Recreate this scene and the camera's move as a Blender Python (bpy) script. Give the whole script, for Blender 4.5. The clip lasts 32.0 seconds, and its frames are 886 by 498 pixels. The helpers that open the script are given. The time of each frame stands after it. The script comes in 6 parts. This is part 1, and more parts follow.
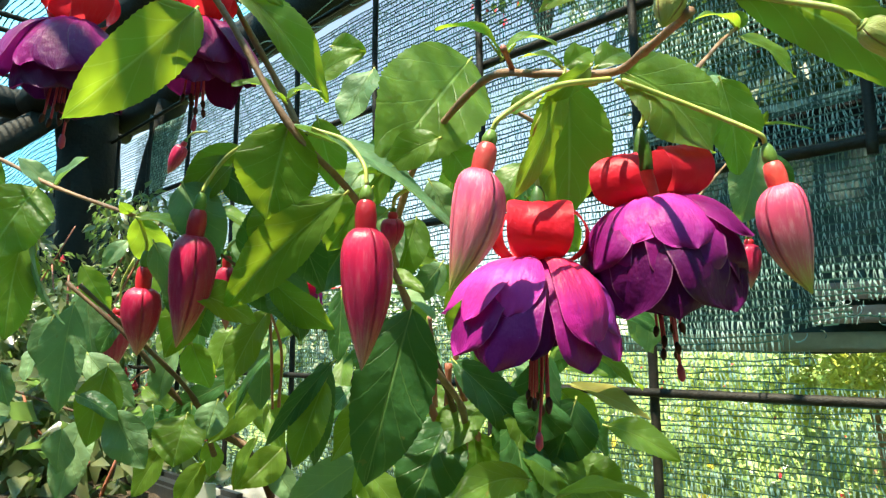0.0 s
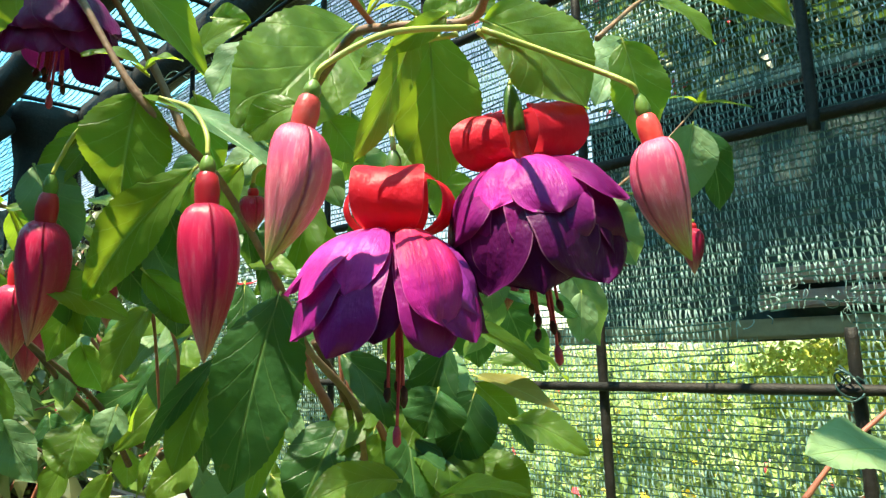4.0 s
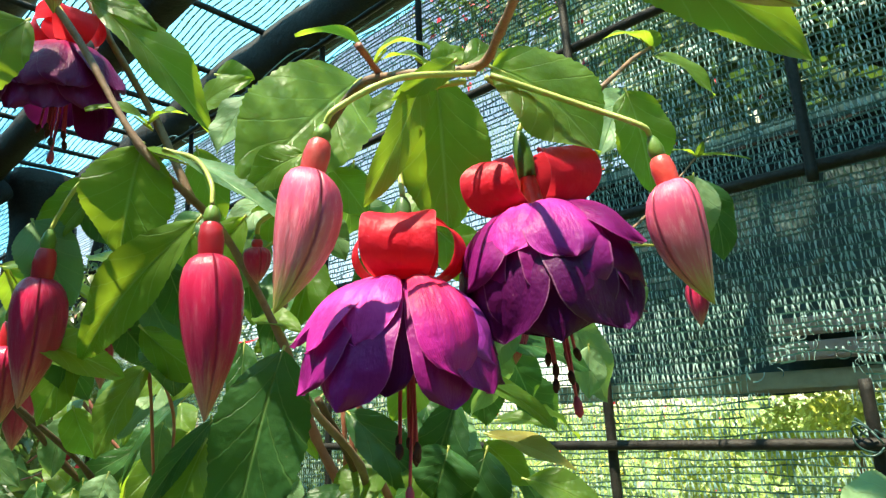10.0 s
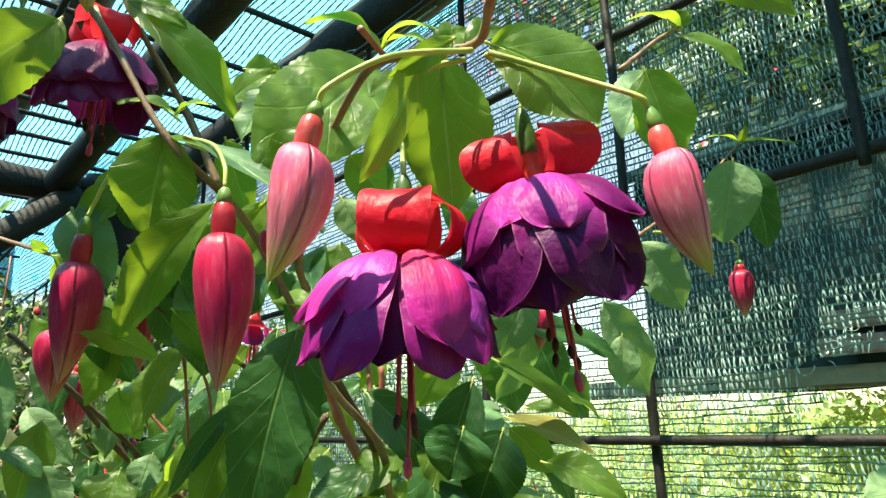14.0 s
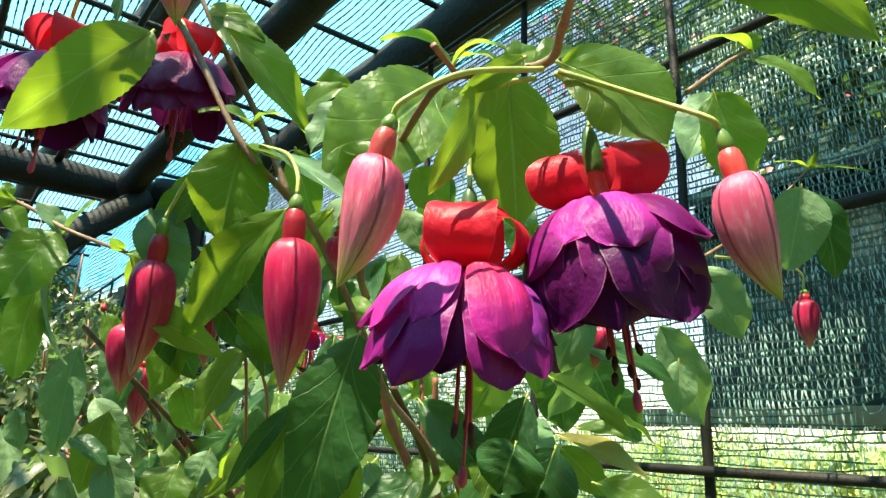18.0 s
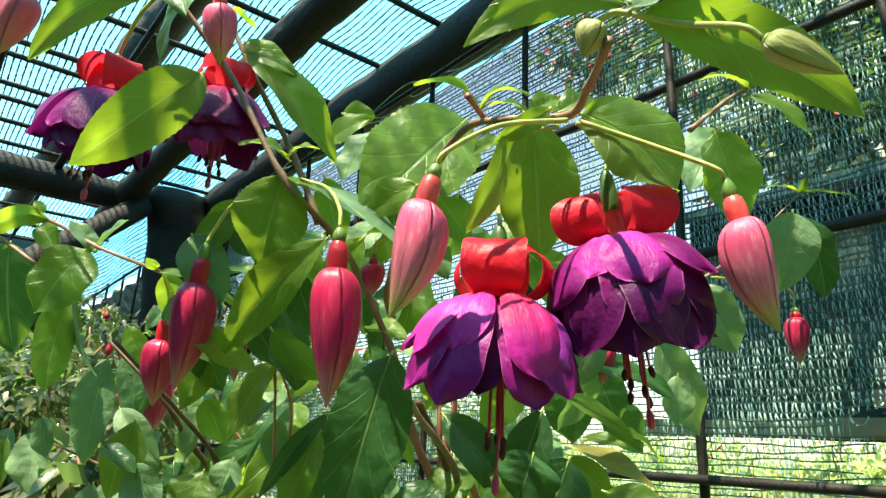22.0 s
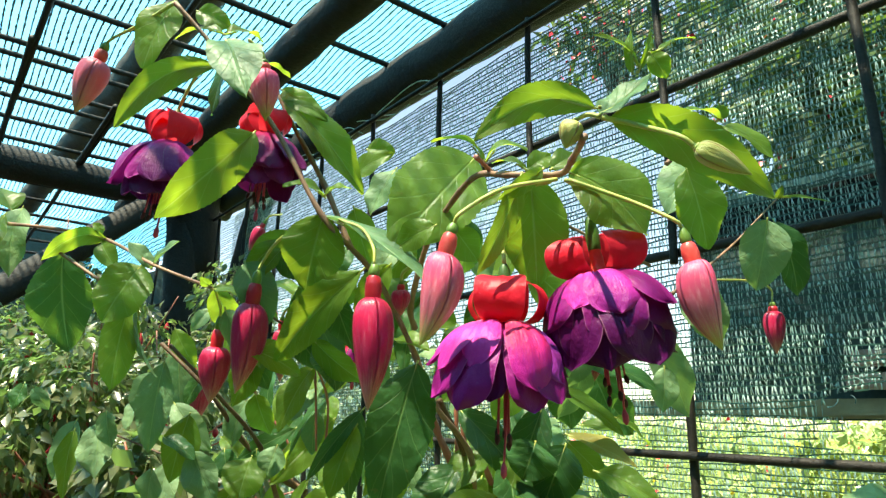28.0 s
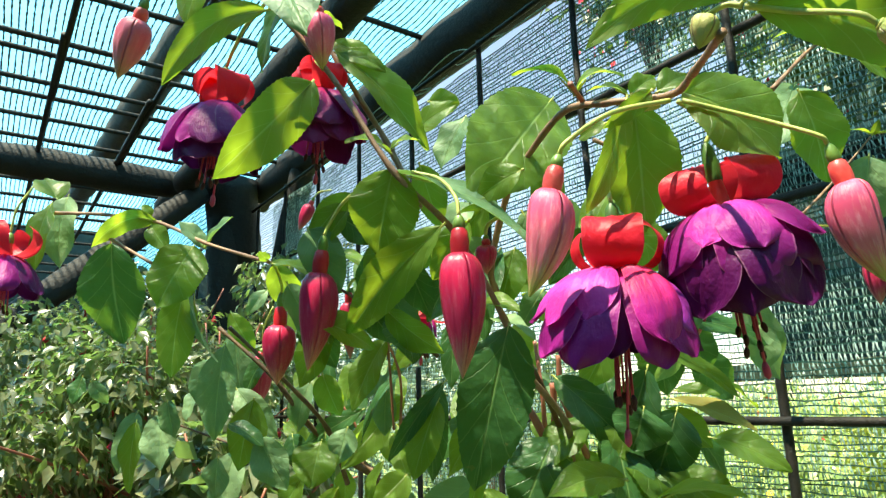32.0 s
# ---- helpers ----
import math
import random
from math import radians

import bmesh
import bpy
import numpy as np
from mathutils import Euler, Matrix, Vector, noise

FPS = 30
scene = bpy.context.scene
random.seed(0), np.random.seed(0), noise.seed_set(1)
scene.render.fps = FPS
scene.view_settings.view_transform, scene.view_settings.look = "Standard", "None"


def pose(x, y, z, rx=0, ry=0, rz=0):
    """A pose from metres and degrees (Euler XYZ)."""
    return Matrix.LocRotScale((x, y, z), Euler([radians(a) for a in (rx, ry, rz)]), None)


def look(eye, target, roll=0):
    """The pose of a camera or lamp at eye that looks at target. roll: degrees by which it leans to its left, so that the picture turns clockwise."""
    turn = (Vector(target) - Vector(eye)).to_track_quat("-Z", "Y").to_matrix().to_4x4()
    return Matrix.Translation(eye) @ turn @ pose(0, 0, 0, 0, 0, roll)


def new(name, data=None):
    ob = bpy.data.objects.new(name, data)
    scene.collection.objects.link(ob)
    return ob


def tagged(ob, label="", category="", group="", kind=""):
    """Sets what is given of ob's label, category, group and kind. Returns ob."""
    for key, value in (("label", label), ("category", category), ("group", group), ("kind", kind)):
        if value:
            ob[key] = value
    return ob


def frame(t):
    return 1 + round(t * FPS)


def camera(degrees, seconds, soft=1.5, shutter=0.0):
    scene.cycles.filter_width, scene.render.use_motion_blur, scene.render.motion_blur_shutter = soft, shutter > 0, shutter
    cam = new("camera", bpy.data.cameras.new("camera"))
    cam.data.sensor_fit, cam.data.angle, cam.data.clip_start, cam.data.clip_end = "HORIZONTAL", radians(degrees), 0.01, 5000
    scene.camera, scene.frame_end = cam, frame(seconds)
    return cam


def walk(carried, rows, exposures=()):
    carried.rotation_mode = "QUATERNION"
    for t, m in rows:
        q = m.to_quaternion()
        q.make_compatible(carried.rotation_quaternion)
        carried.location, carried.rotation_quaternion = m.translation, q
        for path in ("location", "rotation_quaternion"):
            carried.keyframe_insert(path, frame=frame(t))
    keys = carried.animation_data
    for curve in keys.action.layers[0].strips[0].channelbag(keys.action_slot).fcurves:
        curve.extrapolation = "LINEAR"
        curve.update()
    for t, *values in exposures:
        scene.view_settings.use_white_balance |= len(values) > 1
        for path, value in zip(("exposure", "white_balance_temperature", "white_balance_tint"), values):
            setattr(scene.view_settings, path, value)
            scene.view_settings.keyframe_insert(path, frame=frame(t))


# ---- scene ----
EXPOSURE, KELVIN, TINT = 2.48, 8300, 3
cam = camera(68.03, 32.0, soft=1.35)
ROWS = [
    (0.0, -0.0078, 0.0006, 1.2030, 98.48, 0.15, -0.23),
    (0.5, -0.0060, 0.0029, 1.2031, 98.48, 0.90, -0.11),
    (1.0, -0.0028, 0.0080, 1.2034, 98.57, 1.11, 0.24),
    (1.5, 0.0038, 0.0133, 1.2015, 98.60, 1.23, 0.17),
    (2.0, 0.0144, 0.0165, 1.1986, 98.20, 1.19, 0.10),
    (2.5, 0.0244, 0.0147, 1.1982, 98.28, 1.18, 0.04),
    (3.0, 0.0323, 0.0205, 1.1970, 98.20, 1.41, -0.39),
    (3.5, 0.0389, 0.0230, 1.1974, 98.36, 1.63, -0.85),
    (4.0, 0.0414, 0.0293, 1.1955, 98.82, 1.72, -1.11),
    (4.5, 0.0417, 0.0335, 1.1994, 99.06, 1.65, -1.22),
    (6.5, 0.0301, 0.0377, 1.2018, 99.51, 1.28, -3.10),
    (7.0, 0.0286, 0.0399, 1.2040, 99.76, 1.18, -2.11),
    (7.5, 0.0246, 0.0398, 1.2033, 99.82, 1.13, -3.47),
    (8.0, 0.0301, 0.0405, 1.1970, 100.69, 1.66, -2.45),
    (8.5, 0.0304, 0.0389, 1.1952, 101.35, 1.39, -2.07),
    (9.0, 0.0289, 0.0413, 1.1971, 101.39, 1.80, -2.31),
    (9.5, 0.0385, 0.0422, 1.1910, 102.69, 2.29, -1.98),
    (10.0, 0.0358, 0.0371, 1.1926, 104.10, 2.62, -1.37),
    (10.5, 0.0494, 0.0443, 1.1938, 104.37, 1.91, -0.98),
    (11.0, 0.0509, 0.0410, 1.1894, 104.13, 2.09, 0.72),
    (11.5, 0.0534, 0.0427, 1.1869, 103.58, 1.97, 1.15),
    (12.0, 0.0563, 0.0381, 1.1881, 103.27, 2.44, 1.85),
    (12.5, 0.0548, 0.0411, 1.1851, 103.50, 2.09, 2.06),
    (13.0, 0.0592, 0.0384, 1.1854, 104.87, 1.44, 2.78),
    (13.5, 0.0555, 0.0381, 1.1841, 104.33, 1.75, 3.15),
    (15.5, 0.0561, 0.0323, 1.1803, 105.04, 0.04, 6.18),
    (16.0, 0.0574, 0.0338, 1.1791, 104.92, -1.01, 6.64),
    (16.5, 0.0591, 0.0353, 1.1761, 105.47, -1.70, 6.96),
    (17.0, 0.0521, 0.0358, 1.1793, 105.39, -2.18, 7.12),
    (17.5, 0.0554, 0.0362, 1.1791, 105.49, -2.19, 7.17),
    (18.0, 0.0514, 0.0328, 1.1803, 105.86, -1.70, 7.33),
    (18.5, 0.0514, 0.0295, 1.1790, 106.37, -1.87, 7.26),
    (19.0, 0.0471, 0.0295, 1.1794, 106.31, -1.72, 7.40),
    (19.5, 0.0435, 0.0287, 1.1801, 106.33, -2.05, 7.48),
    (20.0, 0.0390, 0.0244, 1.1824, 106.24, -2.67, 7.41),
    (20.5, 0.0360, 0.0189, 1.1823, 106.15, -3.01, 6.96),
    (21.0, 0.0329, 0.0152, 1.1832, 106.35, -2.87, 6.63),
    (21.5, 0.0371, 0.0092, 1.1815, 106.44, -2.31, 6.46),
    (22.0, 0.0385, 0.0035, 1.1821, 106.41, -1.90, 6.44),
    (22.5, 0.0334, -0.0085, 1.1842, 106.27, -1.82, 6.56),
    (23.0, 0.0402, -0.0231, 1.1843, 106.29, -1.30, 7.35),
    (23.5, 0.0471, -0.0449, 1.1874, 106.19, -1.43, 7.97),
    (24.0, 0.0534, -0.0717, 1.1870, 106.04, -0.68, 8.35),
    (24.5, 0.0561, -0.0922, 1.1875, 106.01, -0.32, 8.53),
    (25.0, 0.0577, -0.0911, 1.1882, 105.44, -1.52, 8.35),
    (25.5, 0.0619, -0.0996, 1.1926, 105.27, -1.82, 8.77),
    (27.5, 0.0420, -0.0702, 1.1901, 104.52, -0.93, 7.38),
    (28.0, 0.0424, -0.0653, 1.1913, 104.37, -1.00, 7.40),
    (28.5, 0.0378, -0.0645, 1.1879, 104.12, -1.10, 7.72),
    (29.0, 0.0332, -0.0617, 1.1835, 103.61, -0.71, 8.14),
    (29.5, 0.0219, -0.0500, 1.1856, 103.02, 0.00, 8.72),
    (30.0, 0.0203, -0.0502, 1.1853, 103.33, -0.26, 9.39),
    (30.5, 0.0234, -0.0458, 1.1856, 103.09, 0.49, 10.06),
    (31.0, 0.0254, -0.0387, 1.1849, 102.99, 1.01, 9.56),
    (31.5, 0.0241, -0.0348, 1.1845, 103.05, 1.86, 10.28),
    (32.0, 0.0089, -0.0287, 1.1840, 103.08, 1.53, 10.98),
]
walk(cam, [(t, pose(x, y, z, rx, ry, rz)) for t, x, y, z, rx, ry, rz in ROWS], [(0.0, EXPOSURE, KELVIN, TINT), (32.0, EXPOSURE, KELVIN, TINT)])
# ---------------------------------------------------------------- world and light
SUN_TO = Vector((-0.27, -0.33, 1.0)).normalized()
world = bpy.data.worlds.new("sky")
scene.world = world
world.use_nodes = True
wt = world.node_tree
sky = wt.nodes.new("ShaderNodeTexSky")
sky.sky_type = "NISHITA"
sky.sun_disc = False
sky.sun_elevation = math.asin(SUN_TO.z)
sky.sun_rotation = math.atan2(SUN_TO.x, SUN_TO.y)
sky.air_density, sky.dust_density, sky.ozone_density = 1.0, 0.7, 1.0
wt.links.new(sky.outputs["Color"], wt.nodes["Background"].inputs["Color"])
wt.nodes["Background"].inputs["Strength"].default_value = 0.076
sun_data = bpy.data.lights.new("sun", "SUN")
sun_data.energy, sun_data.angle, sun_data.color = 5.0, radians(0.6), (1.0, 0.96, 0.88)
sun = new("sun", sun_data)
sun.matrix_world = look(SUN_TO * 20, (0, 0, 0))


# ---------------------------------------------------------------- materials
def material(name):
    m = bpy.data.materials.new(name)
    m.use_nodes = True
    nt = m.node_tree
    return m, nt, nt.nodes["Principled BSDF"], nt.nodes["Material Output"]


def node(nt, kind, **inputs):
    nd = nt.nodes.new(kind)
    for key, val in inputs.items():
        sock = nd.inputs[int(key[1:])] if key[0] == "i" and key[1:].isdigit() else nd.inputs[key.replace("_", " ")]
        if isinstance(val, bpy.types.NodeSocket):
            nt.links.new(val, sock)
        else:
            sock.default_value = val
    return nd


def calc(nt, op, a, b=0.0, c=0.0):
    nd = nt.nodes.new("ShaderNodeMath")
    nd.operation = op
    for sock, val in zip(nd.inputs, (a, b, c)):
        if isinstance(val, bpy.types.NodeSocket):
            nt.links.new(val, sock)
        else:
            sock.default_value = val
    return nd.outputs[0]


def ramp(nt, fac, stops):
    nd = nt.nodes.new("ShaderNodeValToRGB")
    el = nd.color_ramp.elements
    while len(el) < len(stops):
        el.new(0.5)
    for e, (pos, col) in zip(el, stops):
        e.position, e.color = pos, (*col, 1.0)
    nt.links.new(fac, nd.inputs[0])
    return nd.outputs[0]


def mixc(nt, fac, a, b, mode="MIX"):
    nd = nt.nodes.new("ShaderNodeMix")
    nd.data_type, nd.blend_type = "RGBA", mode
    for i, val in ((0, fac), (6, a), (7, b)):
        if isinstance(val, bpy.types.NodeSocket):
            nt.links.new(val, nd.inputs[i])
        else:
            nd.inputs[i].default_value = val if i == 0 else (*val, 1.0)
    return nd.outputs[2]


def noise_of(nt, scale, detail=3.0, rough=0.55, coord="Object"):
    tc = nt.nodes.new("ShaderNodeTexCoord")
    nd = node(nt, "ShaderNodeTexNoise", Vector=tc.outputs[coord], Scale=scale, Detail=detail, Roughness=rough)
    return nd.outputs[0]


def bumped(nt, bsdf, height, strength=0.3, distance=0.002):
    bp = node(nt, "ShaderNodeBump", Strength=strength, Distance=distance, Height=height)
    nt.links.new(bp.outputs[0], bsdf.inputs["Normal"])
    return bp


def uv_axes(nt):
    uv = nt.nodes.new("ShaderNodeUVMap")
    sep = nt.nodes.new("ShaderNodeSeparateXYZ")
    nt.links.new(uv.outputs[0], sep.inputs[0])
    return sep.outputs[0], sep.outputs[1]


def thin(nt, bsdf, out, colour, fac):
    """Light that passes through a thin blade or petal."""
    tr = nt.nodes.new("ShaderNodeBsdfTranslucent")
    if isinstance(colour, bpy.types.NodeSocket):
        nt.links.new(colour, tr.inputs[0])
    else:
        tr.inputs[0].default_value = (*colour, 1.0)
    mx = nt.nodes.new("ShaderNodeMixShader")
    mx.inputs[0].default_value = fac
    nt.links.new(bsdf.outputs[0], mx.inputs[1])
    nt.links.new(tr.outputs[0], mx.inputs[2])
    nt.links.new(mx.outputs[0], out.inputs[0])


def leaf_material(name, dark, light, glow, rough, fac):
    m, nt, bsdf, out = material(name)
    u, v = uv_axes(nt)
    side = calc(nt, "ABSOLUTE", calc(nt, "SUBTRACT", u, 0.5))
    # midrib and side veins
    rib = calc(nt, "SUBTRACT", 1.0, calc(nt, "SMOOTH_MIN", calc(nt, "MULTIPLY", side, 38.0), 1.0, 0.1))
    bow = calc(nt, "MULTIPLY", side, calc(nt, "SUBTRACT", 0.95, calc(nt, "MULTIPLY", side, 0.7)))
    run = calc(nt, "FRACT", calc(nt, "MULTIPLY", calc(nt, "SUBTRACT", v, bow), 5.6))
    off = calc(nt, "ABSOLUTE", calc(nt, "SUBTRACT", run, 0.5))
    vein = calc(nt, "MAXIMUM", calc(nt, "SUBTRACT", 1.0, calc(nt, "MULTIPLY", off, 20.0)), 0.0)
    vein = calc(nt, "MAXIMUM", calc(nt, "MULTIPLY", vein, 0.42), calc(nt, "MAXIMUM", rib, 0.0))
    info = nt.nodes.new("ShaderNodeObjectInfo")
    blotch = noise_of(nt, 38.0, 3.0)
    fine = noise_of(nt, 420.0, 4.0)
    fac1 = calc(nt, "ADD", calc(nt, "ADD", calc(nt, "MULTIPLY", blotch, 0.55), calc(nt, "MULTIPLY", noise_of(nt, 120.0, 3.0), 0.25)), calc(nt, "MULTIPLY", info.outputs["Random"], 0.55))
    col = ramp(nt, fac1, [(0.22, dark), (0.85, light)])
    col = mixc(nt, calc(nt, "MULTIPLY", vein, 0.36), col, (0.26, 0.40, 0.13))
    spot = calc(nt, "MULTIPLY", calc(nt, "GREATER_THAN", noise_of(nt, 150.0, 2.0), 0.74), 0.6)
    col = mixc(nt, spot, col, (0.16, 0.11, 0.04))
    nt.links.new(col, bsdf.inputs["Base Color"])
    bsdf.inputs["Roughness"].default_value = rough
    bsdf.inputs["Specular IOR Level"].default_value = 0.27
    quilt = calc(nt, "MULTIPLY", noise_of(nt, 95.0, 2.0), 1.6)
    height = calc(nt, "ADD", calc(nt, "MULTIPLY", vein, -0.45), calc(nt, "ADD", calc(nt, "MULTIPLY", fine, 0.22), quilt))
    bumped(nt, bsdf, height, 0.55, 0.0022)
    gcol = mixc(nt, calc(nt, "MULTIPLY", vein, 0.6), mixc(nt, blotch, glow, tuple(c * 0.7 for c in glow)), (0.55, 0.7, 0.2))
    thin(nt, bsdf, out, gcol, fac)
    return m


M_leaf = leaf_material("leaf_green", (0.019, 0.066, 0.014), (0.095, 0.172, 0.032), (0.46, 0.66, 0.05), 0.40, 0.46)
M_leaf_dark = leaf_material("leaf_deep_green", (0.010, 0.045, 0.017), (0.036, 0.108, 0.036), (0.20, 0.42, 0.045), 0.36, 0.33)
M_leaf_old = leaf_material("leaf_yellowing", (0.10, 0.14, 0.03), (0.34, 0.26, 0.08), (0.6, 0.55, 0.1), 0.5, 0.35)
# blue-green blade, its colour paled to carry the sheen of front-lit leaves
M_leaf_blue_lit = leaf_material("leaf_grey_green_lit", (0.045, 0.13, 0.055), (0.19, 0.295, 0.15), (0.28, 0.50, 0.10), 0.50, 0.30)


def petal_material(name, base, middle, edge, glow, fac, relief=0.45):
    m, nt, bsdf, out = material(name)
    u, v = uv_axes(nt)
    side = calc(nt, "ABSOLUTE", calc(nt, "SUBTRACT", u, 0.5))
    streak = node(nt, "ShaderNodeTexNoise", Scale=9.0, Detail=4.0, Roughness=0.6)
    mp = nt.nodes.new("ShaderNodeMapping")
    uv = nt.nodes.new("ShaderNodeUVMap")
    mp.inputs["Scale"].default_value = (2.6, 0.8, 1.0)
    nt.links.new(uv.outputs[0], mp.inputs[0])
    nt.links.new(mp.outputs[0], streak.inputs["Vector"])
    k = calc(nt, "ADD", v, calc(nt, "MULTIPLY", calc(nt, "SUBTRACT", streak.outputs[0], 0.5), 0.55))
    k = calc(nt, "ADD", k, calc(nt, "MULTIPLY", side, 0.25))
    info = nt.nodes.new("ShaderNodeObjectInfo")
    k = calc(nt, "ADD", k, calc(nt, "MULTIPLY", calc(nt, "SUBTRACT", info.outputs["Random"], 0.5), 0.3))
    col = ramp(nt, k, [(0.0, base), (0.24, middle), (0.82, edge)])
    speck = calc(nt, "MULTIPLY", calc(nt, "GREATER_THAN", noise_of(nt, 520.0, 1.0), 0.77), 0.07)
    col = mixc(nt, speck, col, (0.75, 0.5, 0.75))
    rim = calc(nt, "MULTIPLY", calc(nt, "GREATER_THAN", calc(nt, "ADD", side, calc(nt, "MULTIPLY", streak.outputs[0], 0.01)), 0.495), 0.22)
    col = mixc(nt, rim, col, mixc(nt, 0.5, col, (0.9, 0.45, 0.6)))
    nt.links.new(col, bsdf.inputs["Base Color"])
    bsdf.inputs["Roughness"].default_value = 0.44
    bsdf.inputs["Specular IOR Level"].default_value = 0.22
    bumped(nt, bsdf, calc(nt, "ADD", calc(nt, "MULTIPLY", streak.outputs[0], relief), calc(nt, "MULTIPLY", noise_of(nt, 120.0, 3.0), 1.3)), 0.55, 0.0016)
    thin(nt, bsdf, out, mixc(nt, 0.35, col, glow), fac)
    return m


M_petal = petal_material("petal_violet", (0.68, 0.04, 0.24), (0.43, 0.014, 0.20), (0.25, 0.011, 0.17), (0.5, 0.01, 0.32), 0.22)
M_petal_pink = petal_material("petal_magenta", (0.88, 0.28, 0.44), (0.75, 0.055, 0.35), (0.60, 0.036, 0.35), (0.7, 0.03, 0.4), 0.22)
M_petal_lilac = petal_material("petal_lilac", (0.82, 0.20, 0.40), (0.48, 0.055, 0.40), (0.32, 0.03, 0.32), (0.5, 0.03, 0.5), 0.22)
M_petal_plum = petal_material("petal_plum", (0.74, 0.10, 0.30), (0.50, 0.03, 0.28), (0.34, 0.02, 0.24), (0.6, 0.02, 0.3), 0.22)
M_petal_red = petal_material("petal_red_magenta", (0.86, 0.30, 0.36), (0.76, 0.030, 0.10), (0.44, 0.016, 0.24), (0.9, 0.03, 0.15), 0.22)
# darkest violet: shade inside and behind the skirts is put into this colour
M_petal_deep_shade = petal_material("petal_violet_deep_shade", (0.24, 0.006, 0.07), (0.14, 0.005, 0.072), (0.085, 0.004, 0.072), (0.3, 0.005, 0.15), 0.22)
# violet lowered in tone, partial shade coloured in, darkest at the edge
M_petal_half_shade = petal_material("petal_violet_half_shade", (0.52, 0.02, 0.19), (0.29, 0.011, 0.15), (0.18, 0.009, 0.135), (0.5, 0.01, 0.25), 0.22)
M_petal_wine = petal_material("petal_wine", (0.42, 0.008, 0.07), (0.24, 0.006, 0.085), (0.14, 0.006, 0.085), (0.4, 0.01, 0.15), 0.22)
M_sepal = petal_material("sepal_red", (0.66, 0.05, 0.08), (0.68, 0.016, 0.040), (0.72, 0.018, 0.045), (1.0, 0.07, 0.09), 0.35, 0.15)


def bud_material(name, top, body, low, tip, rough, streaks=0.3):
    m, nt, bsdf, out = material(name)
    u, v = uv_axes(nt)
    seam = calc(nt, "ABSOLUTE", calc(nt, "SUBTRACT", calc(nt, "FRACT", calc(nt, "MULTIPLY", u, 4.0)), 0.5))
    line = calc(nt, "MAXIMUM", calc(nt, "SUBTRACT", 1.0, calc(nt, "MULTIPLY", seam, 17.0)), 0.0)
    streak = node(nt, "ShaderNodeTexNoise", Scale=7.0, Detail=5.0, Roughness=0.65)
    mp = nt.nodes.new("ShaderNodeMapping")
    uv = nt.nodes.new("ShaderNodeUVMap")
    mp.inputs["Scale"].default_value = (5.0, 1.1, 1.0)
    nt.links.new(uv.outputs[0], mp.inputs[0])
    nt.links.new(mp.outputs[0], streak.inputs["Vector"])
    k = calc(nt, "ADD", v, calc(nt, "MULTIPLY", calc(nt, "SUBTRACT", streak.outputs[0], 0.5), 0.35))
    col = ramp(nt, k, [(0.0, top), (0.30, body), (0.60, low), (0.82, tip)])
    col = mixc(nt, calc(nt, "MULTIPLY", line, 0.6), col, (0.22, 0.008, 0.03))
    mott = calc(nt, "MULTIPLY", noise_of(nt, 600.0, 3.0), 0.03)
    col = mixc(nt, mott, col, (0.8, 0.35, 0.38))
    pale = calc(nt, "MULTIPLY", calc(nt, "SMOOTH_MAX", calc(nt, "SUBTRACT", streak.outputs[0], 0.5), 0.0, 0.05), streaks)
    col = mixc(nt, pale, col, (0.88, 0.40, 0.50))
    nt.links.new(col, bsdf.inputs["Base Color"])
    bsdf.inputs["Roughness"].default_value = rough
    bsdf.inputs["Specular IOR Level"].default_value = 0.34
    h = calc(nt, "SUBTRACT", calc(nt, "MULTIPLY", streak.outputs[0], 0.5), calc(nt, "MULTIPLY", line, 1.0))
    bumped(nt, bsdf, h, 0.6, 0.0014)
    return m


BUD = {
    "deep": bud_material("bud_crimson", (0.54, 0.010, 0.055), (0.44, 0.010, 0.060), (0.40, 0.018, 0.075), (0.50, 0.20, 0.16), 0.28, 0.5),
    "pale": bud_material("bud_rose", (0.76, 0.055, 0.13), (0.68, 0.070, 0.17), (0.66, 0.15, 0.20), (0.36, 0.36, 0.07), 0.44, 1.8),
    "pink": bud_material("bud_dusky_pink", (0.62, 0.14, 0.19), (0.58, 0.10, 0.16), (0.55, 0.16, 0.20), (0.40, 0.26, 0.14), 0.4),
    "green": bud_material("bud_green", (0.28, 0.36, 0.08), (0.34, 0.36, 0.10), (0.36, 0.33, 0.12), (0.34, 0.36, 0.08), 0.45),
}


def plain(name, c1, c2, scale=60.0, rough=0.6, metal=0.0, bump=0.3, dist=0.001, spec=0.4):
    m, nt, bsdf, out = material(name)
    big, fine = noise_of(nt, scale * 0.2, 3.0), noise_of(nt, scale, 5.0, 0.65)
    k = calc(nt, "ADD", calc(nt, "MULTIPLY", big, 0.5), calc(nt, "MULTIPLY", fine, 0.5))
    nt.links.new(ramp(nt, k, [(0.3, c1), (0.7, c2)]), bsdf.inputs["Base Color"])
    bsdf.inputs["Roughness"].default_value = rough
    bsdf.inputs["Metallic"].default_value = metal
    bsdf.inputs["Specular IOR Level"].default_value = spec
    bumped(nt, bsdf, fine, bump, dist)
    return m


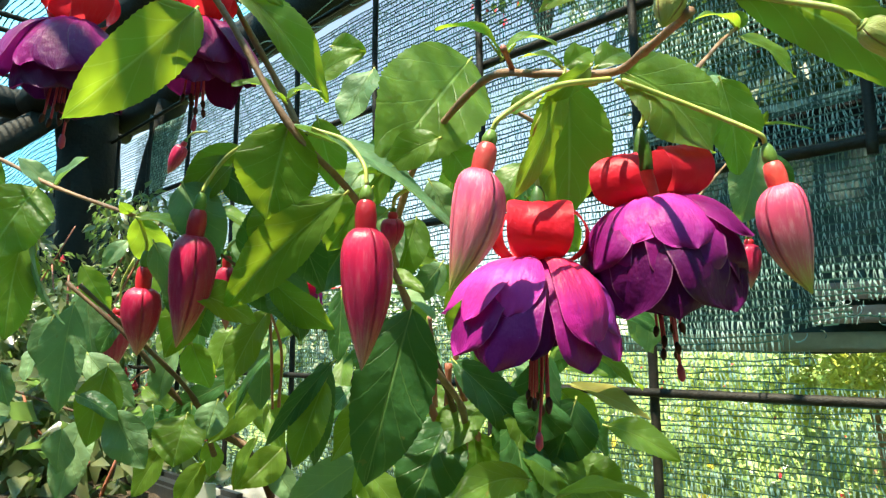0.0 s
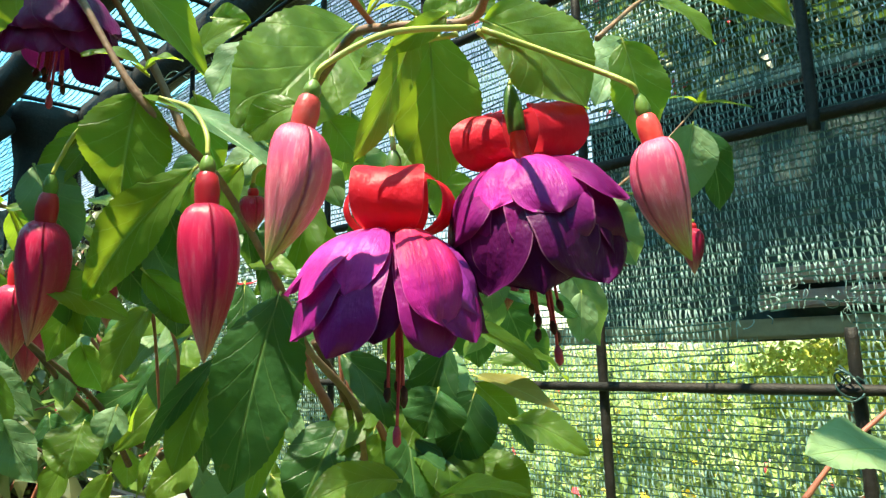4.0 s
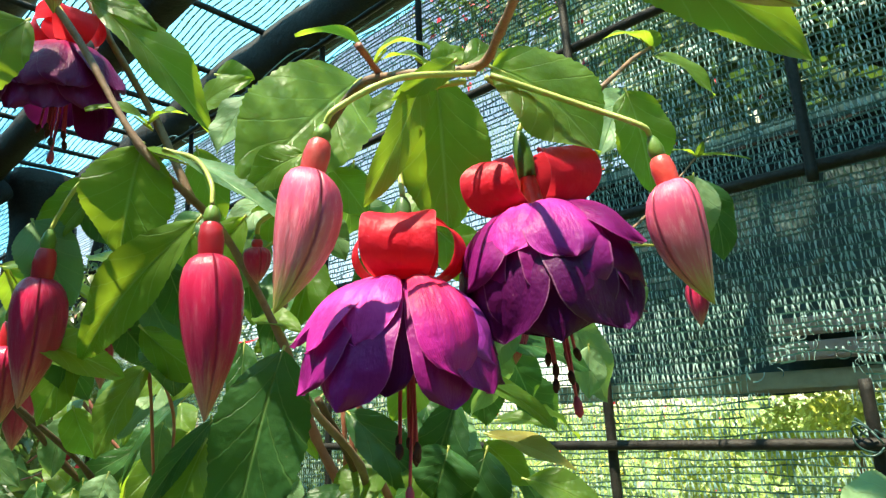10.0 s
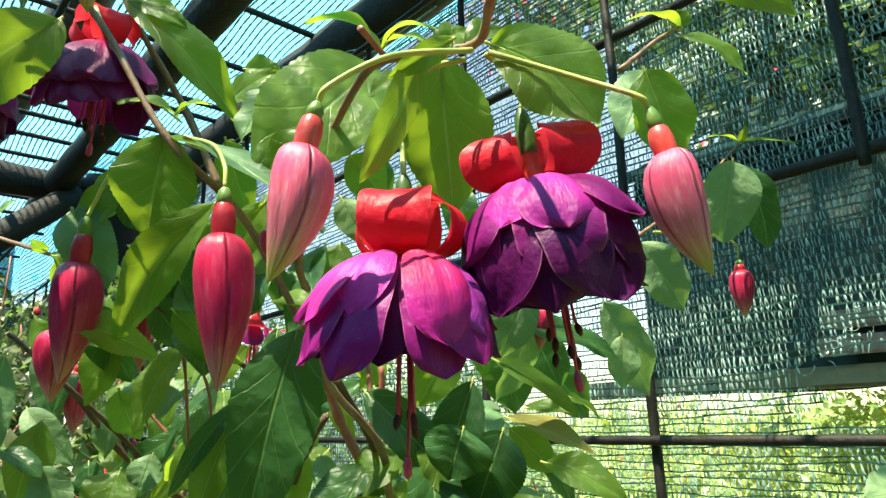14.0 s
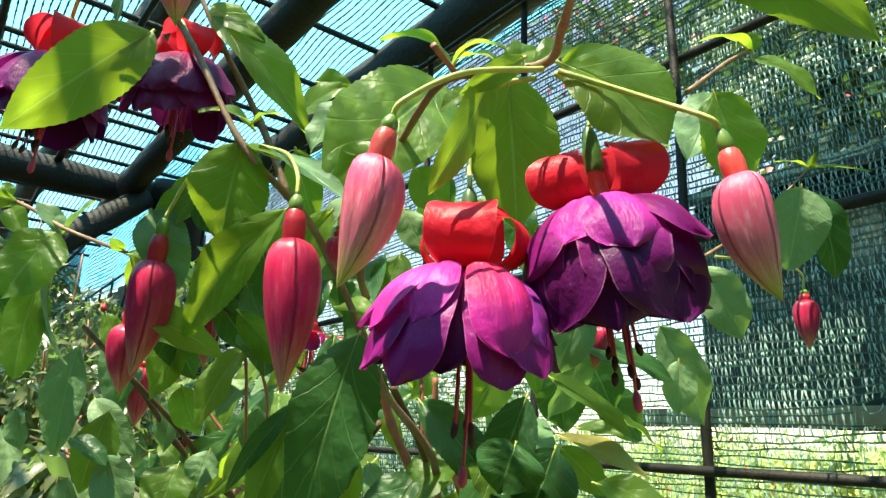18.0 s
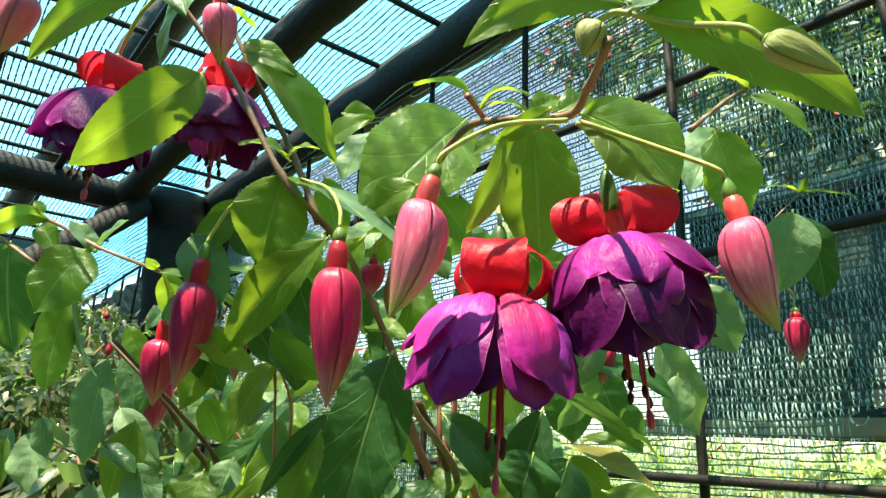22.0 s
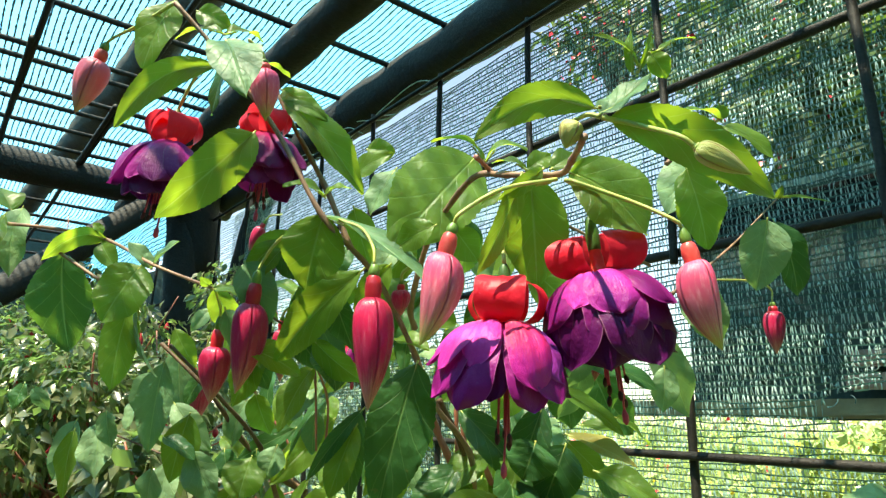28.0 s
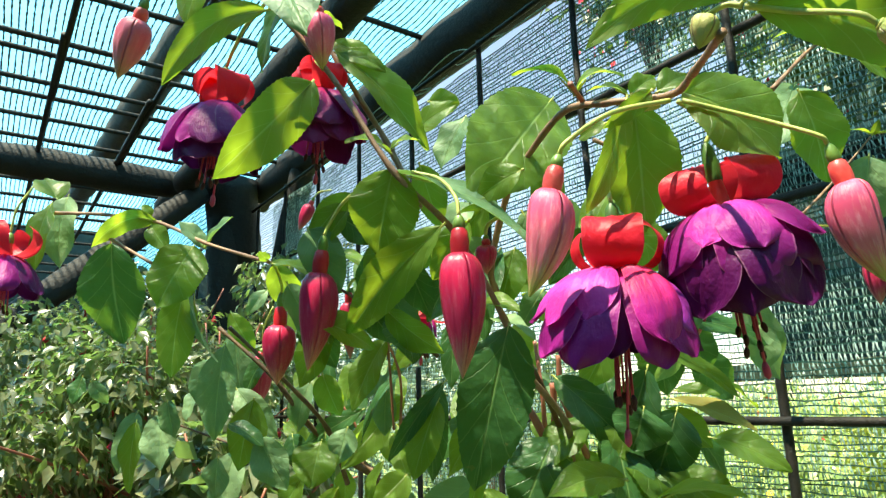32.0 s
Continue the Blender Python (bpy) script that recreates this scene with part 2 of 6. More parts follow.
M_tube = plain("flower_tube", (0.60, 0.025, 0.035), (0.68, 0.11, 0.09), 300, 0.35)
M_tube_red = plain("bud_tube_crimson", (0.44, 0.010, 0.028), (0.52, 0.03, 0.04), 300, 0.32)
M_ovary = plain("ovary_green", (0.09, 0.17, 0.03), (0.16, 0.26, 0.05), 300, 0.4)
M_ovary_dark = plain("ovary_deep_green", (0.03, 0.08, 0.015), (0.06, 0.13, 0.025), 300, 0.4)
M_pedicel = plain("pedicel_yellow_green", (0.34, 0.40, 0.09), (0.46, 0.44, 0.13), 300, 0.45)
M_stem = plain("stem_brown", (0.17, 0.085, 0.050), (0.33, 0.19, 0.12), 400, 0.55, bump=0.5)
M_stem_dark = plain("stem_dark_brown", (0.055, 0.030, 0.015), (0.16, 0.085, 0.042), 400, 0.6, bump=0.6)
M_stem_pink = plain("stem_red", (0.30, 0.08, 0.06), (0.42, 0.16, 0.10), 400, 0.5)
M_filament = plain("filament_pink", (0.50, 0.03, 0.09), (0.60, 0.05, 0.10), 300, 0.45)
M_anther = plain("anther_dark", (0.05, 0.01, 0.015), (0.10, 0.02, 0.02), 500, 0.7)
M_rebar = plain("rusted_black_steel", (0.004, 0.004, 0.004), (0.032, 0.026, 0.021), 330, 0.6, 0.3, 0.6, 0.0015)
M_pole = plain("dark_timber", (0.006, 0.0055, 0.005), (0.020, 0.017, 0.014), 90, 0.75, 0.0, 0.8, 0.004)
M_pole_grey = plain("weathered_timber", (0.02, 0.018, 0.015), (0.08, 0.07, 0.055), 80, 0.8, 0.0, 0.8, 0.004)
M_batten = plain("brown_batten", (0.26, 0.21, 0.13), (0.42, 0.34, 0.22), 90, 0.7, 0.0, 0.5)
M_pot = plain("black_plastic", (0.012, 0.013, 0.014), (0.03, 0.032, 0.034), 120, 0.4)
M_stone = plain("grey_concrete", (0.25, 0.24, 0.22), (0.42, 0.40, 0.37), 120, 0.85, 0.0, 0.6)
M_soil = plain("bark_soil", (0.03, 0.02, 0.013), (0.11, 0.07, 0.045), 150, 0.95, 0.0, 1.0, 0.006)
M_tag = plain("white_plastic", (0.62, 0.64, 0.58), (0.74, 0.75, 0.68), 80, 0.5)
M_bench = plain("bench_timber", (0.10, 0.075, 0.05), (0.22, 0.17, 0.12), 60, 0.8, 0.0, 0.6)
M_grass = plain("grass", (0.07, 0.13, 0.03), (0.17, 0.24, 0.08), 4.0, 0.9, 0.0, 0.8, 0.03)
M_gravel = plain("earth_floor", (0.10, 0.085, 0.065), (0.22, 0.19, 0.15), 30, 0.95, 0.0, 0.9, 0.006)
M_cloth = plain("dark_shade_cloth", (0.008, 0.024, 0.022), (0.022, 0.050, 0.046), 160, 0.75, 0.0, 0.6)
M_blossom = plain("small_red_blossom", (0.42, 0.008, 0.02), (0.60, 0.02, 0.05), 200, 0.45)
M_white = plain("white_blossom", (0.62, 0.58, 0.56), (0.78, 0.74, 0.72), 200, 0.6)
M_yellow = plain("yellow_petal", (0.70, 0.45, 0.02), (0.80, 0.60, 0.05), 200, 0.5)


def cloud_material(name, c1, c2, glow, fac, rough=0.5):
    m, nt, bsdf, out = material(name)
    geo = nt.nodes.new("ShaderNodeNewGeometry")
    col = ramp(nt, geo.outputs["Random Per Island"], [(0.0, c1), (1.0, c2)])
    nt.links.new(col, bsdf.inputs["Base Color"])
    bsdf.inputs["Roughness"].default_value = rough
    bumped(nt, bsdf, noise_of(nt, 200.0), 0.4, 0.001)
    thin(nt, bsdf, out, glow, fac)
    return m


M_bush = cloud_material("bush_leaf", (0.010, 0.020, 0.008), (0.20, 0.205, 0.10), (0.30, 0.50, 0.12), 0.30, 0.30)
M_shrub = cloud_material("shrub_leaf", (0.035, 0.09, 0.022), (0.20, 0.29, 0.095), (0.45, 0.58, 0.18), 0.3)
M_shrub_yellow = cloud_material("yellow_shrub_leaf", (0.16, 0.24, 0.04), (0.58, 0.58, 0.14), (0.7, 0.75, 0.12), 0.35)
M_hedge = cloud_material("hedge_leaf", (0.016, 0.040, 0.014), (0.06, 0.11, 0.035), (0.14, 0.26, 0.04), 0.25)
M_tree = cloud_material("tree_leaf", (0.010, 0.026, 0.009), (0.035, 0.07, 0.018), (0.10, 0.2, 0.03), 0.25)


def net_material(name, c1, c2):
    m, nt, bsdf, out = material(name)
    k = noise_of(nt, 40.0, 4.0)
    nt.links.new(ramp(nt, k, [(0.3, c1), (0.7, c2)]), bsdf.inputs["Base Color"])
    bsdf.inputs["Roughness"].default_value = 0.35
    bsdf.inputs["Specular IOR Level"].default_value = 0.6
    thin(nt, bsdf, out, (0.1, 0.3, 0.26), 0.2)
    return m


M_net = net_material("green_net_tape", (0.14, 0.28, 0.26), (0.46, 0.60, 0.56))
M_thread = net_material("dark_net_thread", (0.012, 0.048, 0.048), (0.075, 0.15, 0.14))
M_cloth_grey = plain("grey_green_cloth", (0.026, 0.055, 0.054), (0.068, 0.108, 0.104), 160, 0.75, 0.0, 0.6)
M_board = plain("red_brown_board", (0.28, 0.18, 0.165), (0.50, 0.35, 0.32), 90, 0.8, 0.0, 0.6)


def roof_net_material():
    """Knitted shade net: dark tapes with open strips and a thin teal film between them."""
    m, nt, bsdf, out = material("teal_roof_net")
    tc = nt.nodes.new("ShaderNodeTexCoord")
    sep = nt.nodes.new("ShaderNodeSeparateXYZ")
    nt.links.new(tc.outputs["Object"], sep.inputs[0])
    wob = calc(nt, "MULTIPLY", calc(nt, "SUBTRACT", noise_of(nt, 1.6, 1.0), 0.5), 0.018)
    fray = calc(nt, "MULTIPLY", calc(nt, "SUBTRACT", noise_of(nt, 150.0, 1.0), 0.5), 0.002)
    across = calc(nt, "MULTIPLY", calc(nt, "ADD", calc(nt, "ADD", sep.outputs[1], wob), fray), 52.0)
    f = calc(nt, "ABSOLUTE", calc(nt, "SUBTRACT", calc(nt, "FRACT", across), 0.5))
    dark = calc(nt, "LESS_THAN", f, calc(nt, "MULTIPLY", calc(nt, "SUBTRACT", noise_of(nt, 70.0, 2.0), 0.14), 0.36))
    bsdf.inputs["Base Color"].default_value = (0.03, 0.10, 0.15, 1)
    bsdf.inputs["Roughness"].default_value = 0.5
    tr = nt.nodes.new("ShaderNodeBsdfTranslucent")
    tr.inputs[0].default_value = (0.05, 0.46, 0.80, 1)
    cl = nt.nodes.new("ShaderNodeBsdfTransparent")
    a = nt.nodes.new("ShaderNodeMixShader")
    cl.inputs[0].default_value = (0.94, 0.99, 1.0, 1)
    a.inputs[0].default_value = 0.38
    nt.links.new(cl.outputs[0], a.inputs[1])
    nt.links.new(tr.outputs[0], a.inputs[2])
    b = nt.nodes.new("ShaderNodeMixShader")
    nt.links.new(dark, b.inputs[0])
    nt.links.new(a.outputs[0], b.inputs[1])
    nt.links.new(bsdf.outputs[0], b.inputs[2])
    nt.links.new(b.outputs[0], out.inputs[0])
    return m


M_roofnet = roof_net_material()

# ---------------------------------------------------------------- mesh helpers
ORIGIN = {}
RNG = np.random.default_rng(7)


def part(name, mesh, mat, parent=None, label="", at=None):
    """Links a mesh given in world places as one object; its own origin is at."""
    ob = new(name, mesh)
    base = np.array(ORIGIN[parent.name]) if parent else np.zeros(3)
    here = np.array(at, float) if at is not None else base
    if len(mesh.vertices):
        co = np.empty(len(mesh.vertices) * 3)
        mesh.vertices.foreach_get("co", co)
        mesh.vertices.foreach_set("co", (co.reshape(-1, 3) - here).ravel())
    ob.location = here - base
    if parent:
        ob.parent = parent
    ORIGIN[ob.name] = here
    if mat and not mesh.materials:
        mesh.materials.append(mat)
    if label:
        tagged(ob, label)
    return ob


def thing(name, at, label, category, group="", kind=""):
    ob = new(name)
    ob.location = at
    ob.empty_display_size = 0.02
    ORIGIN[ob.name] = np.array(at, float)
    return tagged(ob, label, category, group, kind)


def grid(A, wrap=False, name="mesh"):
    """A mesh from rows of points (along, across, 3), with a UV map across and along."""
    A = np.asarray(A, float)
    nv, nu = A.shape[:2]
    cols = nu if wrap else nu - 1
    j, i = np.meshgrid(np.arange(nv - 1), np.arange(cols), indexing="ij")
    j, i = j.ravel(), i.ravel()
    k = (i + 1) % nu
    faces = np.stack([j * nu + i, j * nu + k, (j + 1) * nu + k, (j + 1) * nu + i], 1)
    me = bpy.data.meshes.new(name)
    me.from_pydata(A.reshape(-1, 3).tolist(), [], faces.tolist())
    uv = me.uv_layers.new(name="UVMap")
    den = nu if wrap else nu - 1
    U = np.stack([i / den, (i + 1) / den, (i + 1) / den, i / den], 1)
    Vv = np.stack([j, j, j + 1, j + 1], 1) / (nv - 1)
    uv.data.foreach_set("uv", np.stack([U, Vv], -1).ravel())
    me.polygons.foreach_set("use_smooth", np.ones(len(faces), bool))
    return me


def unit(v):
    v = np.asarray(v, float)
    return v / (np.linalg.norm(v, axis=-1, keepdims=True) + 1e-12)


def smooth_line(pts, per=6):
    """A Catmull-Rom line through the points."""
    p = np.asarray(pts, float)
    if len(p) == 2:
        return p[0] + (p[1] - p[0]) * np.linspace(0, 1, per + 1)[:, None]
    q = np.vstack([2 * p[0] - p[1], p, 2 * p[-1] - p[-2]])
    out = []
    for a, b, c, d in zip(q, q[1:], q[2:], q[3:]):
        t = np.linspace(0, 1, per, endpoint=False)[:, None]
        out.append(0.5 * (2 * b + (c - a) * t + (2 * a - 5 * b + 4 * c - d) * t**2 + (3 * b - a - 3 * c + d) * t**3))
    return np.vstack([*out, p[-1:]])


def tube_rings(line, radii, sides=8):
    line = np.asarray(line, float)
    tan = unit(np.gradient(line, axis=0))
    up = np.array([0, 0, 1.0]) if abs(tan[0][2]) < 0.9 else np.array([1.0, 0, 0])
    a = unit(np.cross(tan, up))
    b = np.cross(tan, a)
    ang = np.linspace(0, 2 * np.pi, sides, endpoint=False)
    ring = np.cos(ang)[None, :, None] * a[:, None] + np.sin(ang)[None, :, None] * b[:, None]
    return line[:, None] + ring * np.broadcast_to(radii, (len(line),))[:, None, None]


def tube(pts, r0, r1, sides=8, per=6, close=True):
    line = smooth_line(pts, per)
    r = np.linspace(r0, r1, len(line))
    rings = tube_rings(line, r, sides)
    if close:
        rings = np.concatenate([np.repeat(line[:1, None], sides, 1), rings, np.repeat(line[-1:, None], sides, 1)])
    return grid(rings, True)


def lathe(top, tip, profile, sides=20, ridge=0.0, bow=(0, 0, 0)):
    """A body turned about the line from top to tip, bowed sideways; profile: (share along, radius)."""
    top, tip = np.array(top, float), np.array(tip, float)
    ax = unit(tip - top)
    a = unit(np.cross(ax, (0.3, 1.0, 0.1)))
    b = np.cross(ax, a)
    prof = np.asarray(profile, float)
    ang = np.linspace(0, 2 * np.pi, sides, endpoint=False)
    ring = np.cos(ang)[:, None] * a + np.sin(ang)[:, None] * b
    mod = 1 + ridge * (np.abs(np.sin(2 * ang)) ** 0.6 - 0.7)
    line = top + (tip - top) * prof[:, :1] + np.array(bow) * (4 * prof[:, :1] * (1 - prof[:, :1]))
    return grid(line[:, None] + ring[None] * (prof[:, 1:, None] * mod[None, :, None]), True)


def ribbons(name, rows):
    """Joined flat tapes: each row is (line, side vector, half width)."""
    verts, faces, base = [], [], 0
    for line, side, half in rows:
        n = len(line)
        verts.append(np.concatenate([line - side * half, line + side * half]))
        k = np.arange(n - 1)
        faces.append(np.stack([k, k + 1, n + k + 1, n + k], 1) + base)
        base += 2 * n
    me = bpy.data.meshes.new(name)
    me.from_pydata(np.concatenate(verts).tolist(), [], np.concatenate(faces).tolist())
    return me


def box(lo, hi, bevel=0.0, rot=None, centre=None):
    bm = bmesh.new()
    bmesh.ops.create_cube(bm, size=1.0)
    lo, hi = Vector(lo), Vector(hi)
    for v in bm.verts:
        v.co = Vector([(lo[i] + hi[i]) / 2 + v.co[i] * (hi[i] - lo[i]) for i in range(3)])
    if bevel:
        bmesh.ops.bevel(bm, geom=bm.edges[:], offset=bevel, segments=2, affect="EDGES")
    if rot is not None:
        bmesh.ops.transform(bm, matrix=rot, verts=bm.verts)
    me = bpy.data.meshes.new("mesh")
    bm.to_mesh(me)
    bm.free()
    return me


# ---------------------------------------------------------------- plan of the shade house
WALL_U = np.array([-0.71325, 0.70091, 0.0])   # along the net wall, away from the eye
WALL_N = np.array([0.70091, 0.71325, 0.0])    # out through the net wall
WALL_O = np.array([0.2195, 0.687, 0.0])
WALL_TURN = Matrix(((WALL_U[0], -WALL_N[0], 0, WALL_O[0]), (WALL_U[1], -WALL_N[1], 0, WALL_O[1]), (0, 0, 1, 0), (0, 0, 0, 1)))
ROOF_Z = 1.9


def W(s, n, z):
    return WALL_O + WALL_U * s + WALL_N * n + np.array([0, 0, z])


def rod(name, a, b, r, mat, parent, ribs=True, sides=10):
    """A bar with a slight bow and raised ribs."""
    a, b = np.array(a, float), np.array(b, float)
    ln = np.linalg.norm(b - a)
    n = max(12, min(220, int(ln / 0.009))) if ribs else max(8, int(ln / 0.06))
    t = np.linspace(0, 1, n)
    ph = RNG.uniform(0, 6, 3)
    bow = np.stack([np.sin(t * 5 + p) for p in ph], 1) * (0.0018 if ribs else 0.006)
    line = a + (b - a) * t[:, None] + bow
    rad = r * (1 + (0.10 * (np.arange(n) % 2) if ribs else 0.06 * np.sin(t * ln * 9 + ph[0]) + 0.04 * np.sin(t * ln * 31 + ph[1])))
    rings = tube_rings(line, rad, sides)
    rings = np.concatenate([np.repeat(line[:1, None], sides, 1), rings, np.repeat(line[-1:, None], sides, 1)])
    return part(name, grid(rings, True), mat, parent)


# ground inside and out
ground = part("ground", grid([[(-60, -40, 0), (60, -40, 0)], [(-60, 90, 0), (60, 90, 0)]]), M_grass)
tagged(ground, "bright sunlit grass of the garden", "ground", kind="structure")
floor = part("floor", box((-3.0, -1.6, 0.004), (1.55, 0.0, 0.03), rot=WALL_TURN @ Matrix.Rotation(math.pi, 4, "Z") @ Matrix.Translation((-1.6, 0, 0))), M_gravel)
tagged(floor, "trodden earth floor under the shade net", "floor", kind="structure")

# net wall: steel bars with a knitted green net tied behind them
bars = thing("wall_bars", W(0, 0, 0), "dark ribbed steel mesh bars of the shade house wall", "wall frame", kind="structure")
for s in (-0.86, -0.64, -0.417, -0.195, 0.008, 0.232, 0.454, 0.683, 0.908, 1.13, 1.355, 1.58, 1.80, 2.03, 2.26, 2.5, 2.75, 3.0, 3.3, 3.6, 4.0):
    s = -0.206 if abs(s + 0.195) < 0.01 else s
    rod("upright_bar", W(s - 0.004, -0.004, 0.02), W(s - 0.004, -0.004, 1.245 if abs(s + 0.195) > 0.05 else 1.204), 0.0046, M_rebar, bars)
    rod("upright_bar", W(s + 0.004, -0.004, 1.365), W(s + 0.006, -0.004, 1.80), 0.0046, M_rebar, bars)
for z, r in ((0.50, 0.005), (0.72, 0.005), (0.94, 0.005), (1.158, 0.0044), (1.381, 0.0052), (1.585, 0.0052)):
    n = -0.013 if z < 1.3 else 0.005
    rod("level_bar", W(-1.0, n, z), W(4.3, n, z), r, M_rebar, bars)
rod("level_bar", W(-1.0, -0.013, 1.785), W(4.3, -0.013, 1.775), 0.0045, M_rebar, bars)


def torn(s, z):
    """The holes torn in the net above the low bar."""
    low = (s > -0.204 - 0.006 * np.sin(z * 300)) & (s < -0.132 + 0.014 * np.sin(z * 210)) & (z > 1.166) & (z < 1.214 + 0.004 * np.sin(s * 90))
    high = ((s + 0.192) / 0.022) ** 2 + ((z - 1.232) / 0.012) ** 2 < 0.7 + 0.5 * np.sin(s * 210 + z * 330)
    return low | high


def knit(s0, s1, z0, z1, off, pitch, step, seed, fold):
    """Level threads joined by slanting tapes, with sag and pulled loops: two lists of tapes."""
    rng = np.random.default_rng(seed)
    side_z, threads, tapes = np.array([0, 0, 1.0]), [], []
    tilt = unit(side_z * 0.7 - WALL_N * 0.7)
    wave = lambda s, z: off + fold * (np.sin(s * 9 + z * 7 + seed) + 0.6 * np.sin(s * 23 - z * 15))
    pull = lambda s, z: 0.010 * np.exp(-(((s + 0.17) / 0.05) ** 2) - ((z - 1.215) / 0.02) ** 2)
    sag = lambda s, k: 0.0018 * np.sin(s * 11 + k * 0.21) + 0.0011 * np.sin(s * 31 + k * 1.7) + 0.0006 * np.sin(s * 83 + k * 2.9)
    count = int((z1 - z0) / pitch)
    place = lambda s, z: WALL_O + s[:, None] * WALL_U + wave(s, z)[:, None] * WALL_N + (z + pull(s, z))[:, None] * side_z

    def whole(line, gone, side, half, into):
        cut = np.flatnonzero(np.diff(gone.astype(int)))
        for piece in np.split(np.arange(len(line)), cut + 1):
            if len(piece) > 1 and not gone[piece[0]]:
                into.append((line[piece], side[piece] if np.ndim(side) == 2 else side, half[piece] if np.ndim(half) else half))

    for k in range(count):
        z = z0 + k * pitch
        s = np.arange(s0, s1, 0.012)
        zz = z + sag(s, k) + rng.normal(0, 0.0003, len(s))
        whole(place(s, zz), torn(s, zz), tilt, 0.00105, threads)
        if k + 1 < count:
            s = np.arange(s0, min(s1, 1.5), step)
            n = len(s)
            for foot, slant in ((0.0, 0.30), (0.42, -0.12)):
                ss = s + step * (foot + rng.normal(0, 0.10, n))
                top = ss + step * (slant + rng.normal(0, 0.16, n))
                za, zb = z + sag(ss, k), z + pitch + sag(top, k + 1.0)
                lines = np.stack([place(ss, za), place((ss + top) / 2, (za + zb) / 2) - WALL_N * 0.0007, place(top, zb)], 1)
                turn = rng.normal(0.2, 0.7, (n, 1, 1)) + rng.normal(0, 0.35, (n, 3, 1))
                lean = WALL_U * np.cos(turn) + WALL_N * np.sin(turn)
                half = rng.uniform(0.00035, 0.0008, (n, 1, 1)) * np.array([0.7, 1.25, 0.7])[None, :, None]
                keep = ~torn((ss + top) / 2, (za + zb) / 2) & (rng.random(n) > 0.04)
                tapes.extend(zip(lines[keep], lean[keep], half[keep]))
    return threads, tapes


net = thing("net_wall", W(0, 0, 0), "knitted green shade net stretched over steel bars", "net", kind="structure")
threads, tapes = knit(-0.75, 2.0, 0.80, 1.782, 0.014, 0.0070, 0.0051, 3, 0.0012)
tagged(part("level_threads", ribbons("net", threads), M_thread, net), kind="stuff")
tagged(part("slanting_tapes", ribbons("net", tapes), M_net, net), kind="stuff")

rng_curl = np.random.default_rng(31)
for k in range(12):
    if k < 7:
        s, z = rng_curl.uniform(-0.215, -0.125), rng_curl.uniform(1.212, 1.230)
    else:
        s, z = rng_curl.uniform(-0.235, -0.15), rng_curl.uniform(1.222, 1.262)
    t = np.linspace(0, rng_curl.uniform(2, 6), 12)
    a, r, up = rng_curl.uniform(0, 6), rng_curl.uniform(0.0015, 0.006), rng_curl.uniform(-0.004, 0.001)
    loop = [W(s + r * math.cos(q + a), 0.006 - 0.004 * math.sin(q * 0.7), z + r * 0.6 * math.sin(q + a) + up * q * 0.5) for q in t]
    curl = part("frayed_thread", tube([tuple(q) for q in loop], 0.00045, 0.0004, 5, 3), M_net if k % 4 == 0 else M_thread)
    tagged(curl, "curled frayed green thread at the torn net", "thread", "frayed threads of the net", "structure")
tie = thing("wire_tie", W(-0.21, -0.01, 1.158), "green cord tied round the crossing of two bars", "cord", kind="structure")
for k in range(5):
    q = [W(-0.21 + 0.009 * math.cos(a + k), -0.012 + 0.011 * math.sin(a), 1.158 + 0.009 * math.sin(a * 1.0 + k * 1.3) + 0.002 * k) for a in np.linspace(0, 5.5, 12)]
    part("cord_loop", tube([tuple(p) for p in q], 0.0009, 0.0008, 5, 3), M_thread, tie)

# dark cloth behind the net, with a brown batten along its hem and a dark lath along its top
s_, z_ = np.linspace(-1.0, 0.05, 70), np.linspace(1.199, 1.405, 16)
S, Z = np.meshgrid(s_, z_)
N_ = 0.075 + 0.008 * np.sin(S * 38 + Z * 5) + 0.005 * np.sin(S * 91 - Z * 20)
Z = Z + 0.004 * np.sin(S * 14)
cloth = part("dark_cloth", grid(WALL_O + S[..., None] * WALL_U + N_[..., None] * WALL_N + Z[..., None] * np.array([0, 0, 1.0])), M_cloth_grey)
tagged(cloth, "dark green shade cloth hanging behind the net", "cloth", kind="structure")
lath = part("top_lath", box((-1.0, -0.115, 1.395), (0.06, -0.095, 1.452), 0.003, WALL_TURN), M_pole)
tagged(lath, "dark timber lath along the top of the cloth", "lath", kind="structure")
hem = part("cloth_hem", box((-1.0, -0.090, 1.446), (0.07, -0.080, 1.460), 0.003, WALL_TURN), M_thread)
tagged(hem, "rolled grey-green hem of the shade cloth", "hem", kind="structure")
for a, b, z0, z1 in ((-0.262, -0.128, 1.224, 1.240), (-0.255, -0.135, 1.246, 1.262)):
    board = part("brown_board", box((a, -0.064, z0), (b, -0.052, z1), 0.002, WALL_TURN), M_board)
    tagged(board, "weathered red-brown board behind the torn net", "board", "boards behind the net", "structure")
far_rows = [[W(s, 0.05 + 0.01 * math.sin(s * 30 + z * 4), z) for s in np.linspace(1.74, 4.4, 90)] for z in np.linspace(0.0, 1.78, 14)]
far_cloth = part("far_cloth", grid(far_rows), M_cloth)
tagged(far_cloth, "dark green shade cloth along the far part of the net wall", "cloth", kind="structure")
batten = part("batten", box((-1.0, -0.085, 1.197), (0.14, -0.062, 1.216), 0.003, WALL_TURN), M_batten)
